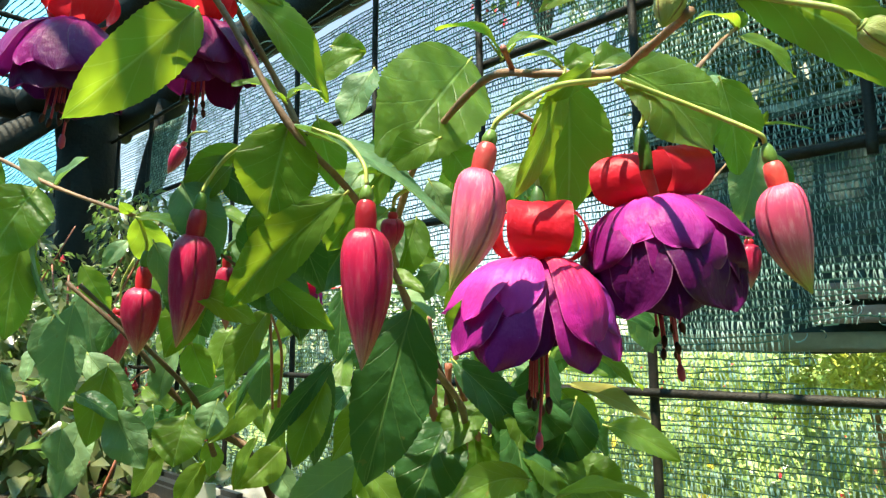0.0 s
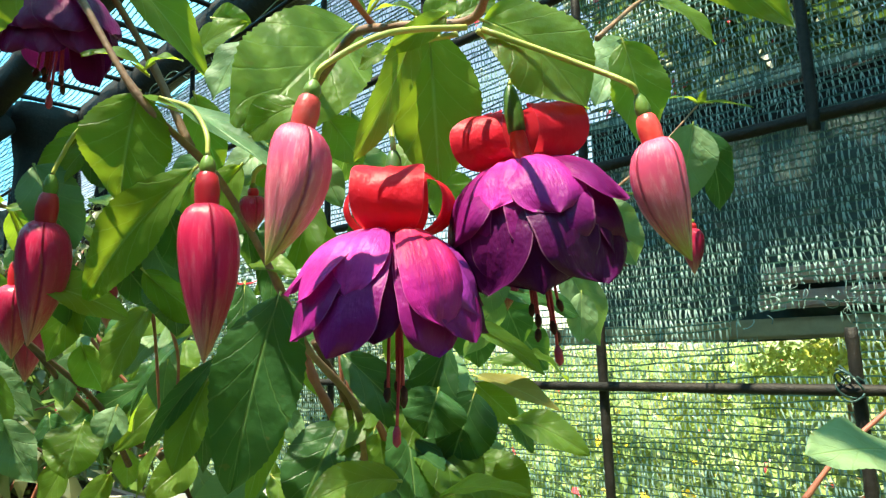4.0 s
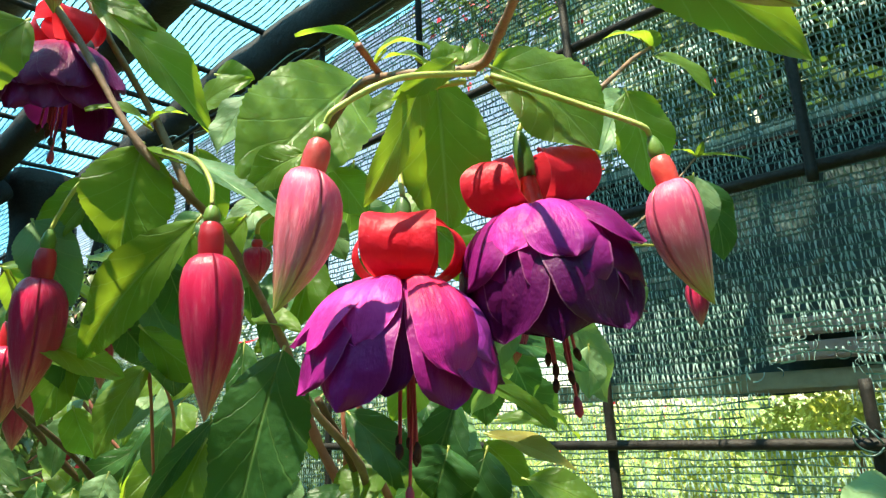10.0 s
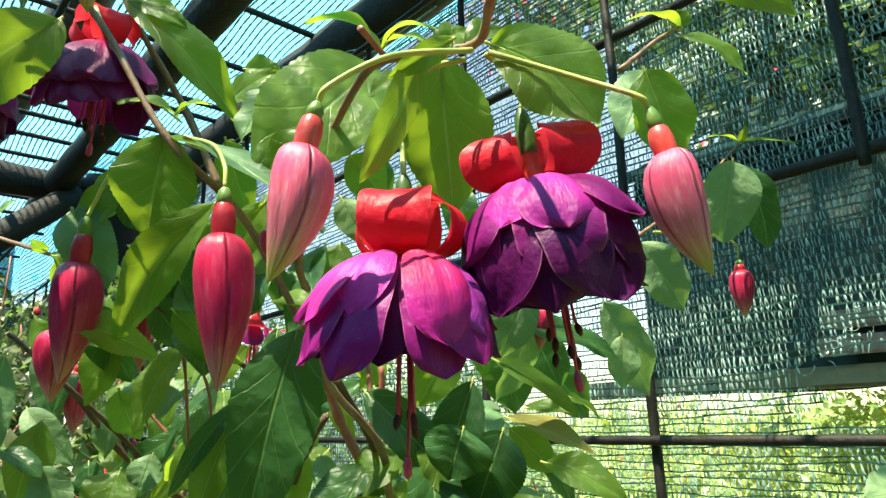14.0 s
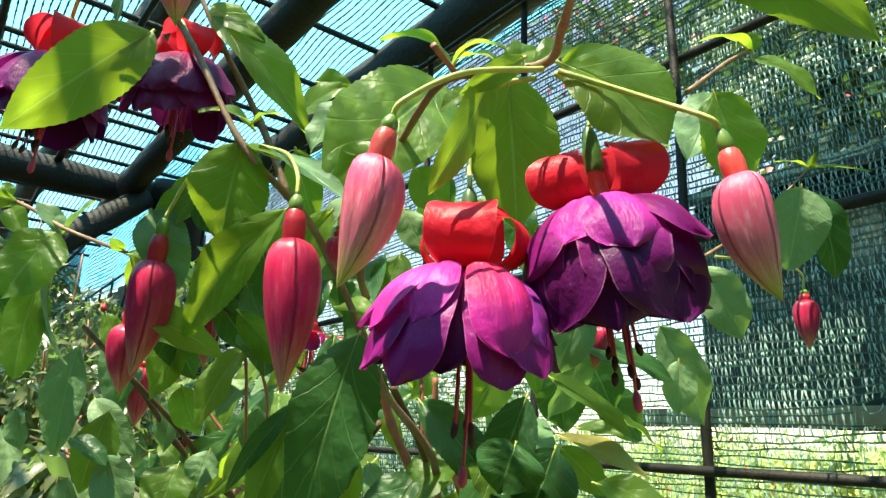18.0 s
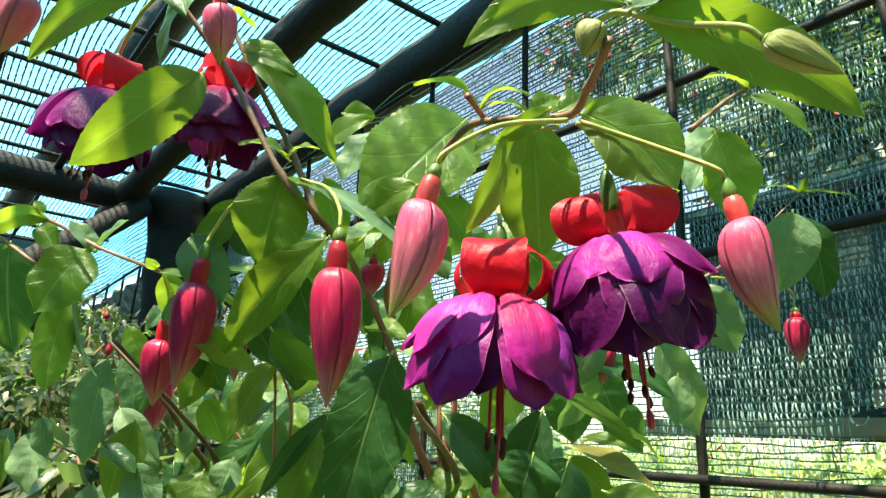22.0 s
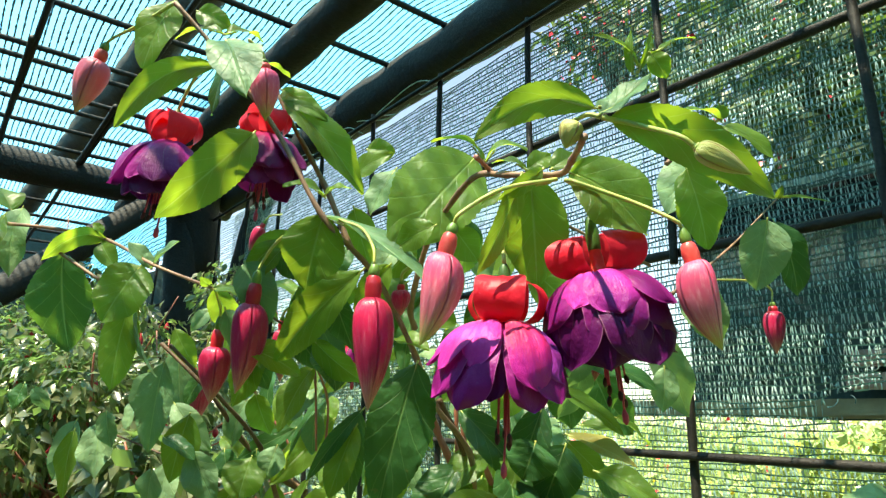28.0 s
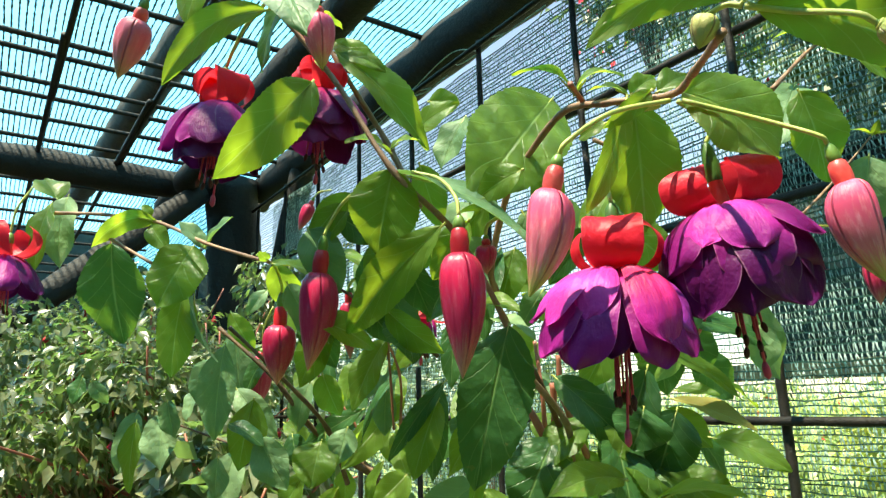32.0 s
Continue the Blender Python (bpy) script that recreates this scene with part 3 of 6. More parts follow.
tagged(batten, "brown timber batten along the hem of the dark cloth", "batten", kind="structure")

# roof: bars, poles and net
roof_bars = thing("roof_bars", W(0.6, -0.5, ROOF_Z), "dark steel mesh bars carrying the roof net", "roof frame", kind="structure")
for u in (-0.60, -0.38, -0.17, 0.03, 0.24, 0.45, 0.638, 0.838, 1.03, 1.10, 1.235, 1.32, 1.45, 1.60, 1.80, 1.98, 2.18, 2.40, 2.62, 2.84, 3.1, 3.35, 3.6, 3.9, 4.2):
    rod("cross_bar", W(u, -2.4, ROOF_Z), W(u + 0.01, 0.12 if u < 1.9 else -0.1, ROOF_Z), 0.0058, M_rebar, roof_bars, sides=7)
for n, a, b in ((-0.155, -0.7, 4.2), (-0.385, -0.7, 1.9), (-0.40, 1.2, 4.2), (-0.585, -0.7, 1.30), (-0.60, 0.98, 4.2), (-0.80, -0.7, 4.2), (-1.02, -0.7, 4.2), (-1.24, -0.7, 4.2), (-1.6, -0.7, 4.2)):
    rod("long_bar", W(a, n, ROOF_Z - 0.012), W(b, n - 0.01, ROOF_Z - 0.012), 0.0062, M_rebar, roof_bars, sides=7)


def pole(name, a, b, r, mat, label):
    ob = rod(name, a, b, r, mat, None, ribs=False, sides=16)
    return tagged(ob, label, "pole", kind="structure")


pole("beam", W(-1.2, 0.052, 1.880), W(2.0, 0.050, 1.880), 0.050, M_pole, "thick dark round timber beam over the net wall")
pole("beam", W(-1.2, -0.19, 1.862), W(1.98, -0.205, 1.862), 0.036, M_pole, "dark round timber rafter under the roof bars")
pole("beam", W(-1.13, -0.127, 2.25), W(4.19, -0.40, 2.25), 0.056, M_pole_grey, "weathered grey timber pole under the roof net")
pole("beam", W(1.71, -2.4, 1.868), W(1.72, 0.06, 1.868), 0.045, M_pole, "dark round cross beam of the shade house")
pole("post", W(1.68, -0.065, 0.0), W(1.67, -0.075, 1.86), 0.053, M_pole, "dark timber post holding the roof beams")
pole("post", W(1.70, -0.05, 1.62), W(1.66, -0.06, 1.90), 0.078, M_pole, "dark timber block where the beams meet")
pole("brace", (-1.2859, 2.1209, 0.0000), (-0.6972, 1.6605, 1.9371), 0.036, M_pole, "dark leaning timber brace beside the net wall")
pole("post", W(3.4, -0.9, 0.0), W(2.5, -1.05, 1.9), 0.040, M_pole, "dark slanting prop at the far side")
pole("brace", (-1.9465, -0.0893, 0.0), (-1.0666, 1.7193, 1.8268), 0.036, M_pole, "dark leaning timber prop between post and bushes")
for k in range(9):
    s = 0.30 + k * 0.085 + 0.03 * math.sin(k * 3.0)
    ends = (W(s, 0.004, 1.782), W(s + 0.10, 0.012, 1.790 + 0.02 * (k % 3)), W(s + 0.24, 0.02, 1.800 + 0.012 * (k % 4)), W(s + 0.30 + 0.02 * (k % 2), 0.04, 1.836))
    thread = part("loose_thread", tube([tuple(e) for e in ends], 0.0012, 0.0010, 5, 6), M_net)
    tagged(thread, "loose dark thread sagging between net and beam", "thread", "loose threads of the net", "structure")
roof_me = grid([[(x, y + 0.0, 0.012 * math.sin(x * 6 + y * 3) + 0.008 * math.sin(x * 17 - y * 9)) for y in np.linspace(-3.2, 0.62, 60)] for x in np.linspace(-2.4, 6.0, 120)])
roof_net = new("roof_net", roof_me)
roof_net.matrix_world = Matrix(((WALL_U[0], WALL_N[0], 0, WALL_O[0]), (WALL_U[1], WALL_N[1], 0, WALL_O[1]), (0, 0, 1, ROOF_Z + 0.44), (0, 0, 0, 1)))
roof_me.materials.append(M_roofnet)
tagged(roof_net, "teal knitted shade net over the roof", "roof net", kind="structure")


gable_me = grid([[(x, y, 0.015 * math.sin(x * 7)) for y in np.linspace(1.76, 2.36, 12)] for x in np.linspace(1.72, 6.0, 60)])
gable_net = new("gable_net", gable_me)
gable_net.matrix_world = Matrix(((WALL_U[0], 0, WALL_N[0], WALL_O[0]), (WALL_U[1], 0, WALL_N[1], WALL_O[1]), (0, 1, 0, 0), (0, 0, 0, 1)))
gable_me.materials.append(M_roofnet)
tagged(gable_net, "teal knitted shade net between the far wall and the roof", "net", kind="structure")


def closing_wall(name, a, b, label):
    lo, hi = W(*a, 0.0), W(*b, 2.34)
    rows = [[lo + (hi - lo) * np.array([q, q, 0]) + np.array([0, 0, z]) + WALL_N * 0.01 * math.sin(q * 40 + z * 3) for q in np.linspace(0, 1, 40)] for z in np.linspace(0.0, 2.34, 12)]
    tagged(part(name, grid(rows), M_cloth), label, "wall", kind="structure")


# west and south walls are out of view, added to hold back sky light
closing_wall("wall_west", (-1.7, -2.5), (4.4, -2.5), "unseen dark green cloth added to block sky light from the far side")
closing_wall("wall_north", (4.4, -2.5), (4.4, 0.1), "dark green shade cloth closing the far end of the house")
closing_wall("wall_south", (-1.7, -2.5), (-1.7, 0.1), "unseen dark green cloth added to block sky light from the near end")


def leaf_cloud(name, centres, radii, count, size, seed, squash=1.0, droop=0.3):
    """Many small folded leaves in uneven clumps."""
    rng = np.random.default_rng(seed)
    centres, radii = np.asarray(centres, float), np.asarray(radii, float)
    pick = rng.choice(len(centres), count, p=radii**2 / (radii**2).sum())
    d = unit(rng.normal(size=(count, 3)))
    rad = radii[pick] * (0.45 + 0.6 * rng.random(count) ** 0.6)
    c = centres[pick] + d * rad[:, None] * np.array([1, 1, squash])
    along = unit(d * 0.6 + rng.normal(size=(count, 3)) * 0.6 + np.array([0, 0, -droop]))
    nrm = unit(rng.normal(size=(count, 3)) * 0.5 + np.array([0, -0.35, 0.9]))
    side = unit(np.cross(along, nrm))
    nrm = np.cross(side, along)
    L = size * (0.6 + 0.8 * rng.random(count))[:, None]
    w = L * 0.23
    v = np.stack([c, c + along * L * 0.4 + side * w + nrm * w * 0.35, c + along * L * 0.45, c + along * L * 0.4 - side * w + nrm * w * 0.35, c + along * L - nrm * L * 0.12], 1)
    f = np.array([[0, 2, 1], [0, 3, 2], [1, 2, 4], [2, 3, 4]])
    faces = (np.arange(count)[:, None, None] * 5 + f[None]).reshape(-1, 3)
    me = bpy.data.meshes.new(name)
    me.from_pydata(v.reshape(-1, 3).tolist(), [], faces.tolist())
    me.polygons.foreach_set("use_smooth", np.ones(len(faces), bool))
    return me


def clumps(centre, spread, n, r, seed):
    rng = np.random.default_rng(seed)
    c = np.array(centre) + rng.normal(size=(n, 3)) * np.array(spread)
    return c, r * (0.6 + 0.8 * rng.random(n))


# ---------------------------------------------------------------- garden outside
def shrub(at, spread, n, r, count, size, mat, label, seed, dots=0, dot_mat=None):
    ob = thing("garden_shrub", (at[0], at[1], 0), label, "shrub", "shrubs behind the net wall")
    c, rr = clumps((at[0], at[1], at[2]), spread, n, r, seed)
    tagged(part("foliage", leaf_cloud("foliage", c, rr, count, size, seed), mat, ob), kind="stuff")
    part("branch", tube([(at[0], at[1], 0), (at[0] + 0.03, at[1], at[2] * 0.6), (at[0], at[1] + 0.04, at[2])], 0.03, 0.01), M_stem, ob)
    if dots:
        tagged(part("blossoms", leaf_cloud("blossoms", c, rr * 1.06, dots, size * 0.8, seed + 1, droop=1.0), dot_mat, ob), kind="stuff")
    return ob


for k, (s, n, z, r) in enumerate(((-1.2, 2.6, 0.55, 0.5), (0.2, 3.2, 0.48, 0.55), (1.5, 3.0, 0.42, 0.55), (2.9, 3.4, 0.42, 0.58), (4.6, 3.6, 0.45, 0.65), (-2.6, 3.4, 0.6, 0.6), (0.9, 5.0, 0.50, 0.75), (-1.0, 5.2, 0.8, 0.9), (3.6, 5.6, 0.48, 0.75), (6.5, 5.0, 0.45, 0.8), (1.8, 4.4, 0.4, 0.6), (0.7, 2.3, 0.3, 0.4), (2.1, 2.2, 0.26, 0.4), (-0.4, 2.1, 0.36, 0.4))):
    p = W(s, n, z)
    shrub(p, (r * 0.55, r * 0.55, 0.22), 9, r * 0.55, 2600, 0.075, M_shrub, "sunlit yellow-green garden shrub on the grass", 40 + k, 70, (M_blossom, M_white, M_yellow)[k % 3])
for k, (s, n) in enumerate(((-3.0, 8.0), (-0.5, 7.4), (2.0, 7.8), (4.6, 7.6), (7.2, 7.4), (9.6, 8.4), (0.6, 11.0), (4.0, 11.5), (7.5, 11.0), (11.0, 11.5), (9.0, 5.2))):
    shrub(W(s, n, 0.74), (0.8, 0.8, 0.16), 14, 0.42, 2200, 0.13, M_shrub, "low green hedge shrub far across the grass", 140 + k, 60, (M_white, M_blossom)[k % 2])
for k, (s, n, z, r) in enumerate(((4.3, 3.0, 1.15, 0.75), (5.0, 2.1, 1.25, 0.8), (5.7, 1.2, 1.25, 0.8), (6.6, 2.6, 1.4, 0.9))):
    shrub(W(s, n, z), (r * 0.5, r * 0.5, 0.34), 14, r * 0.5, 3600, 0.09, M_hedge, "tall dark green shrub beyond the shade house", 160 + k)
p = W(0.10, 1.45, 1.10)
shrub(p, (0.16, 0.10, 0.04), 11, 0.085, 5000, 0.024, M_shrub_yellow, "bright yellow-leaved shrub behind the net", 61)


def tree(at, height, spread, n, r, count, size, label, seed, dots, foot=None):
    foot = at if foot is None else foot
    ob = thing("garden_tree", (foot[0], foot[1], 0), label, "tree", "trees behind the net wall")
    top = np.array([at[0], at[1], height])
    part("trunk", tube([(foot[0], foot[1], 0), (foot[0] * 0.8 + at[0] * 0.2, foot[1] * 0.8 + at[1] * 0.2, height * 0.6), tuple(top)], 0.06, 0.02), M_pole_grey, ob)
    c, rr = clumps(top, spread, n, r, seed)
    for q in c[:5]:
        part("limb", tube([tuple(top - (0, 0, 0.4)), tuple((top + q) / 2 + (0, 0, 0.1)), tuple(q)], 0.025, 0.006), M_pole_grey, ob)
    tagged(part("crown", leaf_cloud("crown", c, rr, count, size, seed), M_tree, ob), kind="stuff")
    tagged(part("blossoms", leaf_cloud("blossoms", c, rr * 1.05, dots, size * 0.55, seed + 1, droop=1.6), M_blossom, ob), kind="stuff")


for k, (s, n, z, sp, r, cnt) in enumerate(((-0.55, 1.25, 2.05, 0.36, 0.26, 15000), (-1.15, 1.3, 2.15, 0.40, 0.28, 9000), (0.02, 1.3, 2.05, 0.28, 0.22, 5200), (0.50, 1.75, 2.62, 0.32, 0.20, 2600), (-0.75, 1.5, 2.2, 0.42, 0.30, 5200), (1.25, 1.6, 2.95, 0.16, 0.12, 500), (-0.9, 3.6, 3.0, 0.8, 0.5, 4000))):
    p = W(s, n, 0)
    tree(p, z, (sp, sp, sp * 0.7), 16, r, cnt, 0.065, "garden tree with small dark leaves and hanging red blossoms", 80 + k, 40 if s < -0.2 else 160, W(min(s, -0.45 - 0.06 * k), n + 0.05, 0))
for k, (s, n, z) in enumerate(((-1.5, 11.0, 1.6), (-4.0, 9.0, 2.2), (12.0, 1.0, 2.0), (11.0, -4.0, 1.9))):
    p = W(s, n, 0)
    tree(p, z, (1.3, 1.3, 0.6), 12, 0.8, 2600, 0.22, "distant round-crowned garden tree", 120 + k, 40)


# ---------------------------------------------------------------- the fuchsia in front
PLANT_AT = (-0.155, 0.545, 1.06)
plant = thing("fuchsia_plant", PLANT_AT, "large potted fuchsia with red and violet double flowers and green leaves", "plant")
LEAF_N = [0]


def leaf(base, tip, half, normal, bend, fold, mat, arch=0.0, owner=None):
    """One pointed oval leaf with a stalk, a folded midrib, a curved blade and toothed edges."""
    LEAF_N[0] += 1
    rng = np.random.default_rng(1000 + LEAF_N[0])
    half *= 0.92
    base, tip = np.array(base, float), np.array(tip, float)
    along = tip - base
    L = np.linalg.norm(along)
    nrm = unit(np.array(normal, float))
    nrm = unit(nrm - unit(along) * (nrm @ unit(along)))
    nv, nu = 43, 9
    v = np.linspace(0, 1, nv)
    x = np.linspace(-1, 1, nu)
    rise = np.array([0, 0, 1.0]) - unit(along) * unit(along)[2]
    mid = base + along * v[:, None] + nrm * (bend * L * 4 * v * (1 - v) * (1 - 0.35 * v))[:, None] + rise * (arch * L * 4 * v * (1 - v) * (1.25 - 0.5 * v))[:, None]
    tan = unit(np.gradient(mid, axis=0))
    side = unit(np.cross(tan, nrm))
    up = np.cross(side, tan)
    wide = v**0.68 * (1 - v) ** 0.90 * (1 + 0.10 * rng.normal() * np.sin(v * 3))
    wide = half * wide / wide.max() * (1 + 0.02 * np.where(np.arange(nv) % 2, 1, -1) * rng.uniform(0.4, 1.4, nv))
    wide[0], wide[-1] = half * 0.03, half * 0.015
    twist = rng.normal(0, 0.10) + rng.normal(0, 0.22) * v
    sd = side * np.cos(twist)[:, None] + up * np.sin(twist)[:, None]
    un = -side * np.sin(twist)[:, None] + up * np.cos(twist)[:, None]
    ripple = 0.11 * half * np.sin(v[:, None] * (9 + rng.random() * 5) + x * 1.5 + rng.random() * 6) * np.abs(x) ** 1.5
    puff = 0.05 * half * np.abs(np.sin((v[:, None] - 0.17 * np.abs(x)) * 17.6)) * (1 - x**2) * np.abs(x) ** 0.4
    lift = fold * np.abs(x) * wide[:, None] * (1.1 - 0.5 * np.abs(x)) * 2 + ripple + puff
    asym = 1 + rng.normal(0, 0.05) * np.sign(x)
    pts = mid[:, None] + sd[:, None] * (x * asym)[None, :, None] * wide[:, None, None] + un[:, None] * lift[..., None]
    ob = part("leaf", grid(pts), mat, owner or plant, at=base)
    stalk = min(0.002, 0.04 * L)
    part("leaf_stalk", tube([base - unit(along) * stalk - nrm * stalk * 0.25, base, mid[12] - un[12] * 0.0006], 0.0008, 0.0004, 6, 3), M_pedicel, ob)
    return ob


def stem(pts, r0, r1, mat, name="stem"):
    line = smooth_line(pts, 7)
    n = len(line)
    rad = np.linspace(r0, r1, n) * (1 + 0.08 * np.sin(np.arange(n) * 1.3))
    rad[::7] *= 1.18
    rings = tube_rings(line, rad, 9)
    rings = np.concatenate([np.repeat(line[:1, None], 9, 1), rings, np.repeat(line[-1:, None], 9, 1)])
    return part(name, grid(rings, True), mat, plant)


BUD_SHAPE = ((0, 0.36), (0.012, 0.50), (0.04, 0.68), (0.09, 0.85), (0.17, 0.96), (0.27, 1.0), (0.38, 0.97), (0.49, 0.90), (0.60, 0.77), (0.71, 0.60), (0.81, 0.42), (0.90, 0.24), (0.96, 0.11), (0.99, 0.045), (1.0, 0.012))


def bud(top, tip, half, style, stalk, ov, tb, bow=(0, 0, 0)):
    """A hanging flower bud: green ovary, short tube and four closed sepals with seams."""
    top, tip = np.array(top, float), np.array(tip, float)
    a, b = top + (tip - top) * ov, top + (tip - top) * (ov + tb)
    body = part("flower_bud", lathe(b, tip, [(s, r * half) for s, r in BUD_SHAPE], 40, 0.10, bow), BUD[style], plant, at=b)
    neck = {"green": M_pedicel, "deep": M_tube_red}.get(style, M_tube)
    part("tube", lathe(a, b + (tip - top) * 0.01, [(0, half * 0.25), (0.12, half * 0.36), (0.5, half * 0.43), (0.85, half * 0.41), (1, half * 0.40)], 18), neck, body)
    part("ovary", lathe(top, a + (tip - top) * 0.005, [(0, half * 0.12), (0.2, half * 0.21), (0.6, half * 0.29), (0.9, half * 0.27), (1, half * 0.24)], 16), M_ovary, body)
    part("flower_stalk", tube([*stalk, tuple(top)], 0.0011, 0.0009, 7, 6), M_pedicel, body)
    return body


def frame_of(up, face=(0, -1, 0)):
    z = unit(np.array(up, float))
    y = -unit(np.array(face, float) - z * (z @ np.array(face, float)))
    return np.cross(y, z), y, z


def petal(owner, c, fr, az, p0, p1, L, half, mat, r0=0.005, cup=0.30, seed=0, name="petal"):
    X, Y, Zu = fr
    rng = np.random.default_rng(seed)
    a = radians(az)
    er, et = math.sin(a) * X - math.cos(a) * Y, math.cos(a) * X + math.sin(a) * Y
    nv, nu = 21, 15
    v, x = np.linspace(0, 1, nv), np.linspace(-1, 1, nu)
    p = np.radians(p0 + (p1 - p0) * v**0.8)
    d = np.sin(p)[:, None] * er - np.cos(p)[:, None] * Zu
    mid = np.vstack([np.zeros(3), np.cumsum((d[1:] + d[:-1]) / 2 * L / (nv - 1), 0)]) + c + er * r0
    nrm = np.cos(p)[:, None] * er + np.sin(p)[:, None] * Zu
    full = 0.56 if mat is M_petal_pink else 0.70
    w = (0.30 + 0.70 * np.sin(np.minimum(v / 0.58, 1) * np.pi / 2)) * np.sqrt(np.clip(1 - np.clip((v - full) / (1 - full), 0, 1) ** 2.3, 0.0008, 1))
    w = half * w
    ph = rng.random(4) * 6
    ruf = half * 0.09 * v[:, None] ** 2 * np.sin(x * 4.5 + ph[0]) * np.abs(x) + half * 0.05 * np.sin(v[:, None] * 7 + x * 3 + ph[1]) * v[:, None]
    crease = -half * 0.12 * np.exp(-((x / 0.10) ** 2)) * (v * (1 - v))[:, None] * 2 + half * 0.018 * np.sin(x * 13 + ph[2] + 2 * v[:, None]) * np.sin(v[:, None] * np.pi)
    off = -cup * w[:, None] * x**2 * (1.15 - 0.2 * v[:, None]) + ruf + crease
    pts = mid[:, None] + et * (x * (1 - cup * 0.25 * np.abs(x)))[None, :, None] * w[:, None, None] + nrm[:, None] * off[..., None]
    return part(name, grid(pts), mat, owner, at=c)


def sepal(owner, c, fr, az, L, half, start=95, turn=235, seed=0, power=1.15, face=1.0):
    X, Y, Zu = fr
    a = radians(az)
    b = a * face
    er, et = math.sin(a) * X - math.cos(a) * Y, math.cos(b) * X + math.sin(b) * Y
    nv, nu = 26, 9
    v, x = np.linspace(0, 1, nv), np.linspace(-1, 1, nu)
    p = np.radians(start + turn * v**power)
    d = np.sin(p)[:, None] * er - np.cos(p)[:, None] * Zu
    mid = np.vstack([np.zeros(3), np.cumsum((d[1:] + d[:-1]) / 2 * L / (nv - 1), 0)]) + c + er * 0.005
    nrm = np.cos(p)[:, None] * er + np.sin(p)[:, None] * Zu
    w = half * (0.45 + 0.55 * np.sin(np.minimum(v / 0.42, 1) * np.pi / 2)) * (1 - 0.85 * np.clip((v - 0.66) / 0.34, 0, 1) ** 1.5)
    off = -0.10 * w[:, None] * x**2 - 0.05 * half * np.exp(-((x / 0.12) ** 2))
    pts = mid[:, None] + et * x[None, :, None] * w[:, None, None] + nrm[:, None] * off[..., None]
    return part("sepal", grid(pts), M_sepal, owner, at=c)


def flower(c, up, sepals, petals, stalk, ovary_len=0.014, tube_len=0.012, reach=0.068, seed=1, ovary_mat=None, k=1.0):
    """A double fuchsia: stalk, ovary, tube, rolled-back sepals, skirt of petals, stamens and style."""
    c = np.array(c, float)
    fr = frame_of(up)
    Zu = fr[2]
    rng = np.random.default_rng(seed)
    t0 = c + Zu * tube_len * k
    o0 = t0 + Zu * ovary_len * k
    body = part("flower", lathe(t0, c - Zu * 0.001, [(0, 0.0027 * k), (0.3, 0.0034 * k), (0.8, 0.0040 * k), (1, 0.0048 * k)], 16), M_tube, plant, at=c)
    part("ovary", lathe(o0, t0 - Zu * 0.0005, [(0, 0.0014 * k), (0.15, 0.0026 * k), (0.6, 0.0036 * k), (1, 0.0032 * k)], 14), ovary_mat or M_ovary, body)
    part("flower_stalk", tube([*stalk, tuple(o0)], 0.0011, 0.0010, 7, 6), M_pedicel, body)
    for i, (az, L, half, start, turn, power, *face) in enumerate(sepals):
        sepal(body, c, fr, az, L * k, half * k, start, turn, seed + i, power, *face)
    for i, (az, p0, p1, L, half, mat) in enumerate(petals):
        petal(body, c + Zu * 0.0012, fr, az, p0, p1, L * k, half * k, PETAL[mat], (0.0074 if i < 4 else 0.0052) * k, 0.34, seed * 31 + i)
    for i in range(7):
        a = rng.uniform(0, 6.28)
        e = math.sin(a) * fr[0] - math.cos(a) * fr[1]
        ln = reach * k * rng.uniform(0.82, 1.02)
        sp = rng.uniform(0.002, 0.008) * k
        q = c - Zu * ln + e * sp
        part("stamen", tube([c - Zu * 0.006, c - Zu * ln * 0.5 + e * sp * 0.7, q], 0.00062, 0.00055, 6, 5), M_filament, body)
        part("anther", lathe(q + Zu * 0.001, q - Zu * 0.0038 * k + e * 0.001, [(0, 0.0004), (0.3, 0.0012 * k), (0.7, 0.0012 * k), (1, 0.0004)], 8), M_anther, body)
    q = c - Zu * reach * 1.10 * k + fr[0] * 0.001
    part("style", tube([c - Zu * 0.006, c - Zu * reach * 0.6 * k + fr[0] * 0.002, q], 0.0007, 0.0006, 6, 5), M_filament, body)
    part("stigma", lathe(q + Zu * 0.001, q - Zu * 0.006 * k, [(0, 0.0007), (0.3, 0.0015 * k), (0.8, 0.0015 * k), (1, 0.0004)], 8), M_filament, body)
    return body


PETAL = {"v": M_petal, "x": M_petal_plum, "l": M_petal_lilac, "p": M_petal_pink, "r": M_petal_red, "d": M_petal_deep_shade, "w": M_petal_wine, "m": M_petal_half_shade}


# stems, leaves and buds
stem([(-0.1626, 0.6281, 1.0676), (-0.1744, 0.5910, 1.1132), (-0.1982, 0.5570, 1.1387), (-0.2224, 0.5323, 1.1699), (-0.2442, 0.5062, 1.2096), (-0.2923, 0.5001, 1.2523)], 0.0032, 0.0016, M_stem_dark, 'stem')
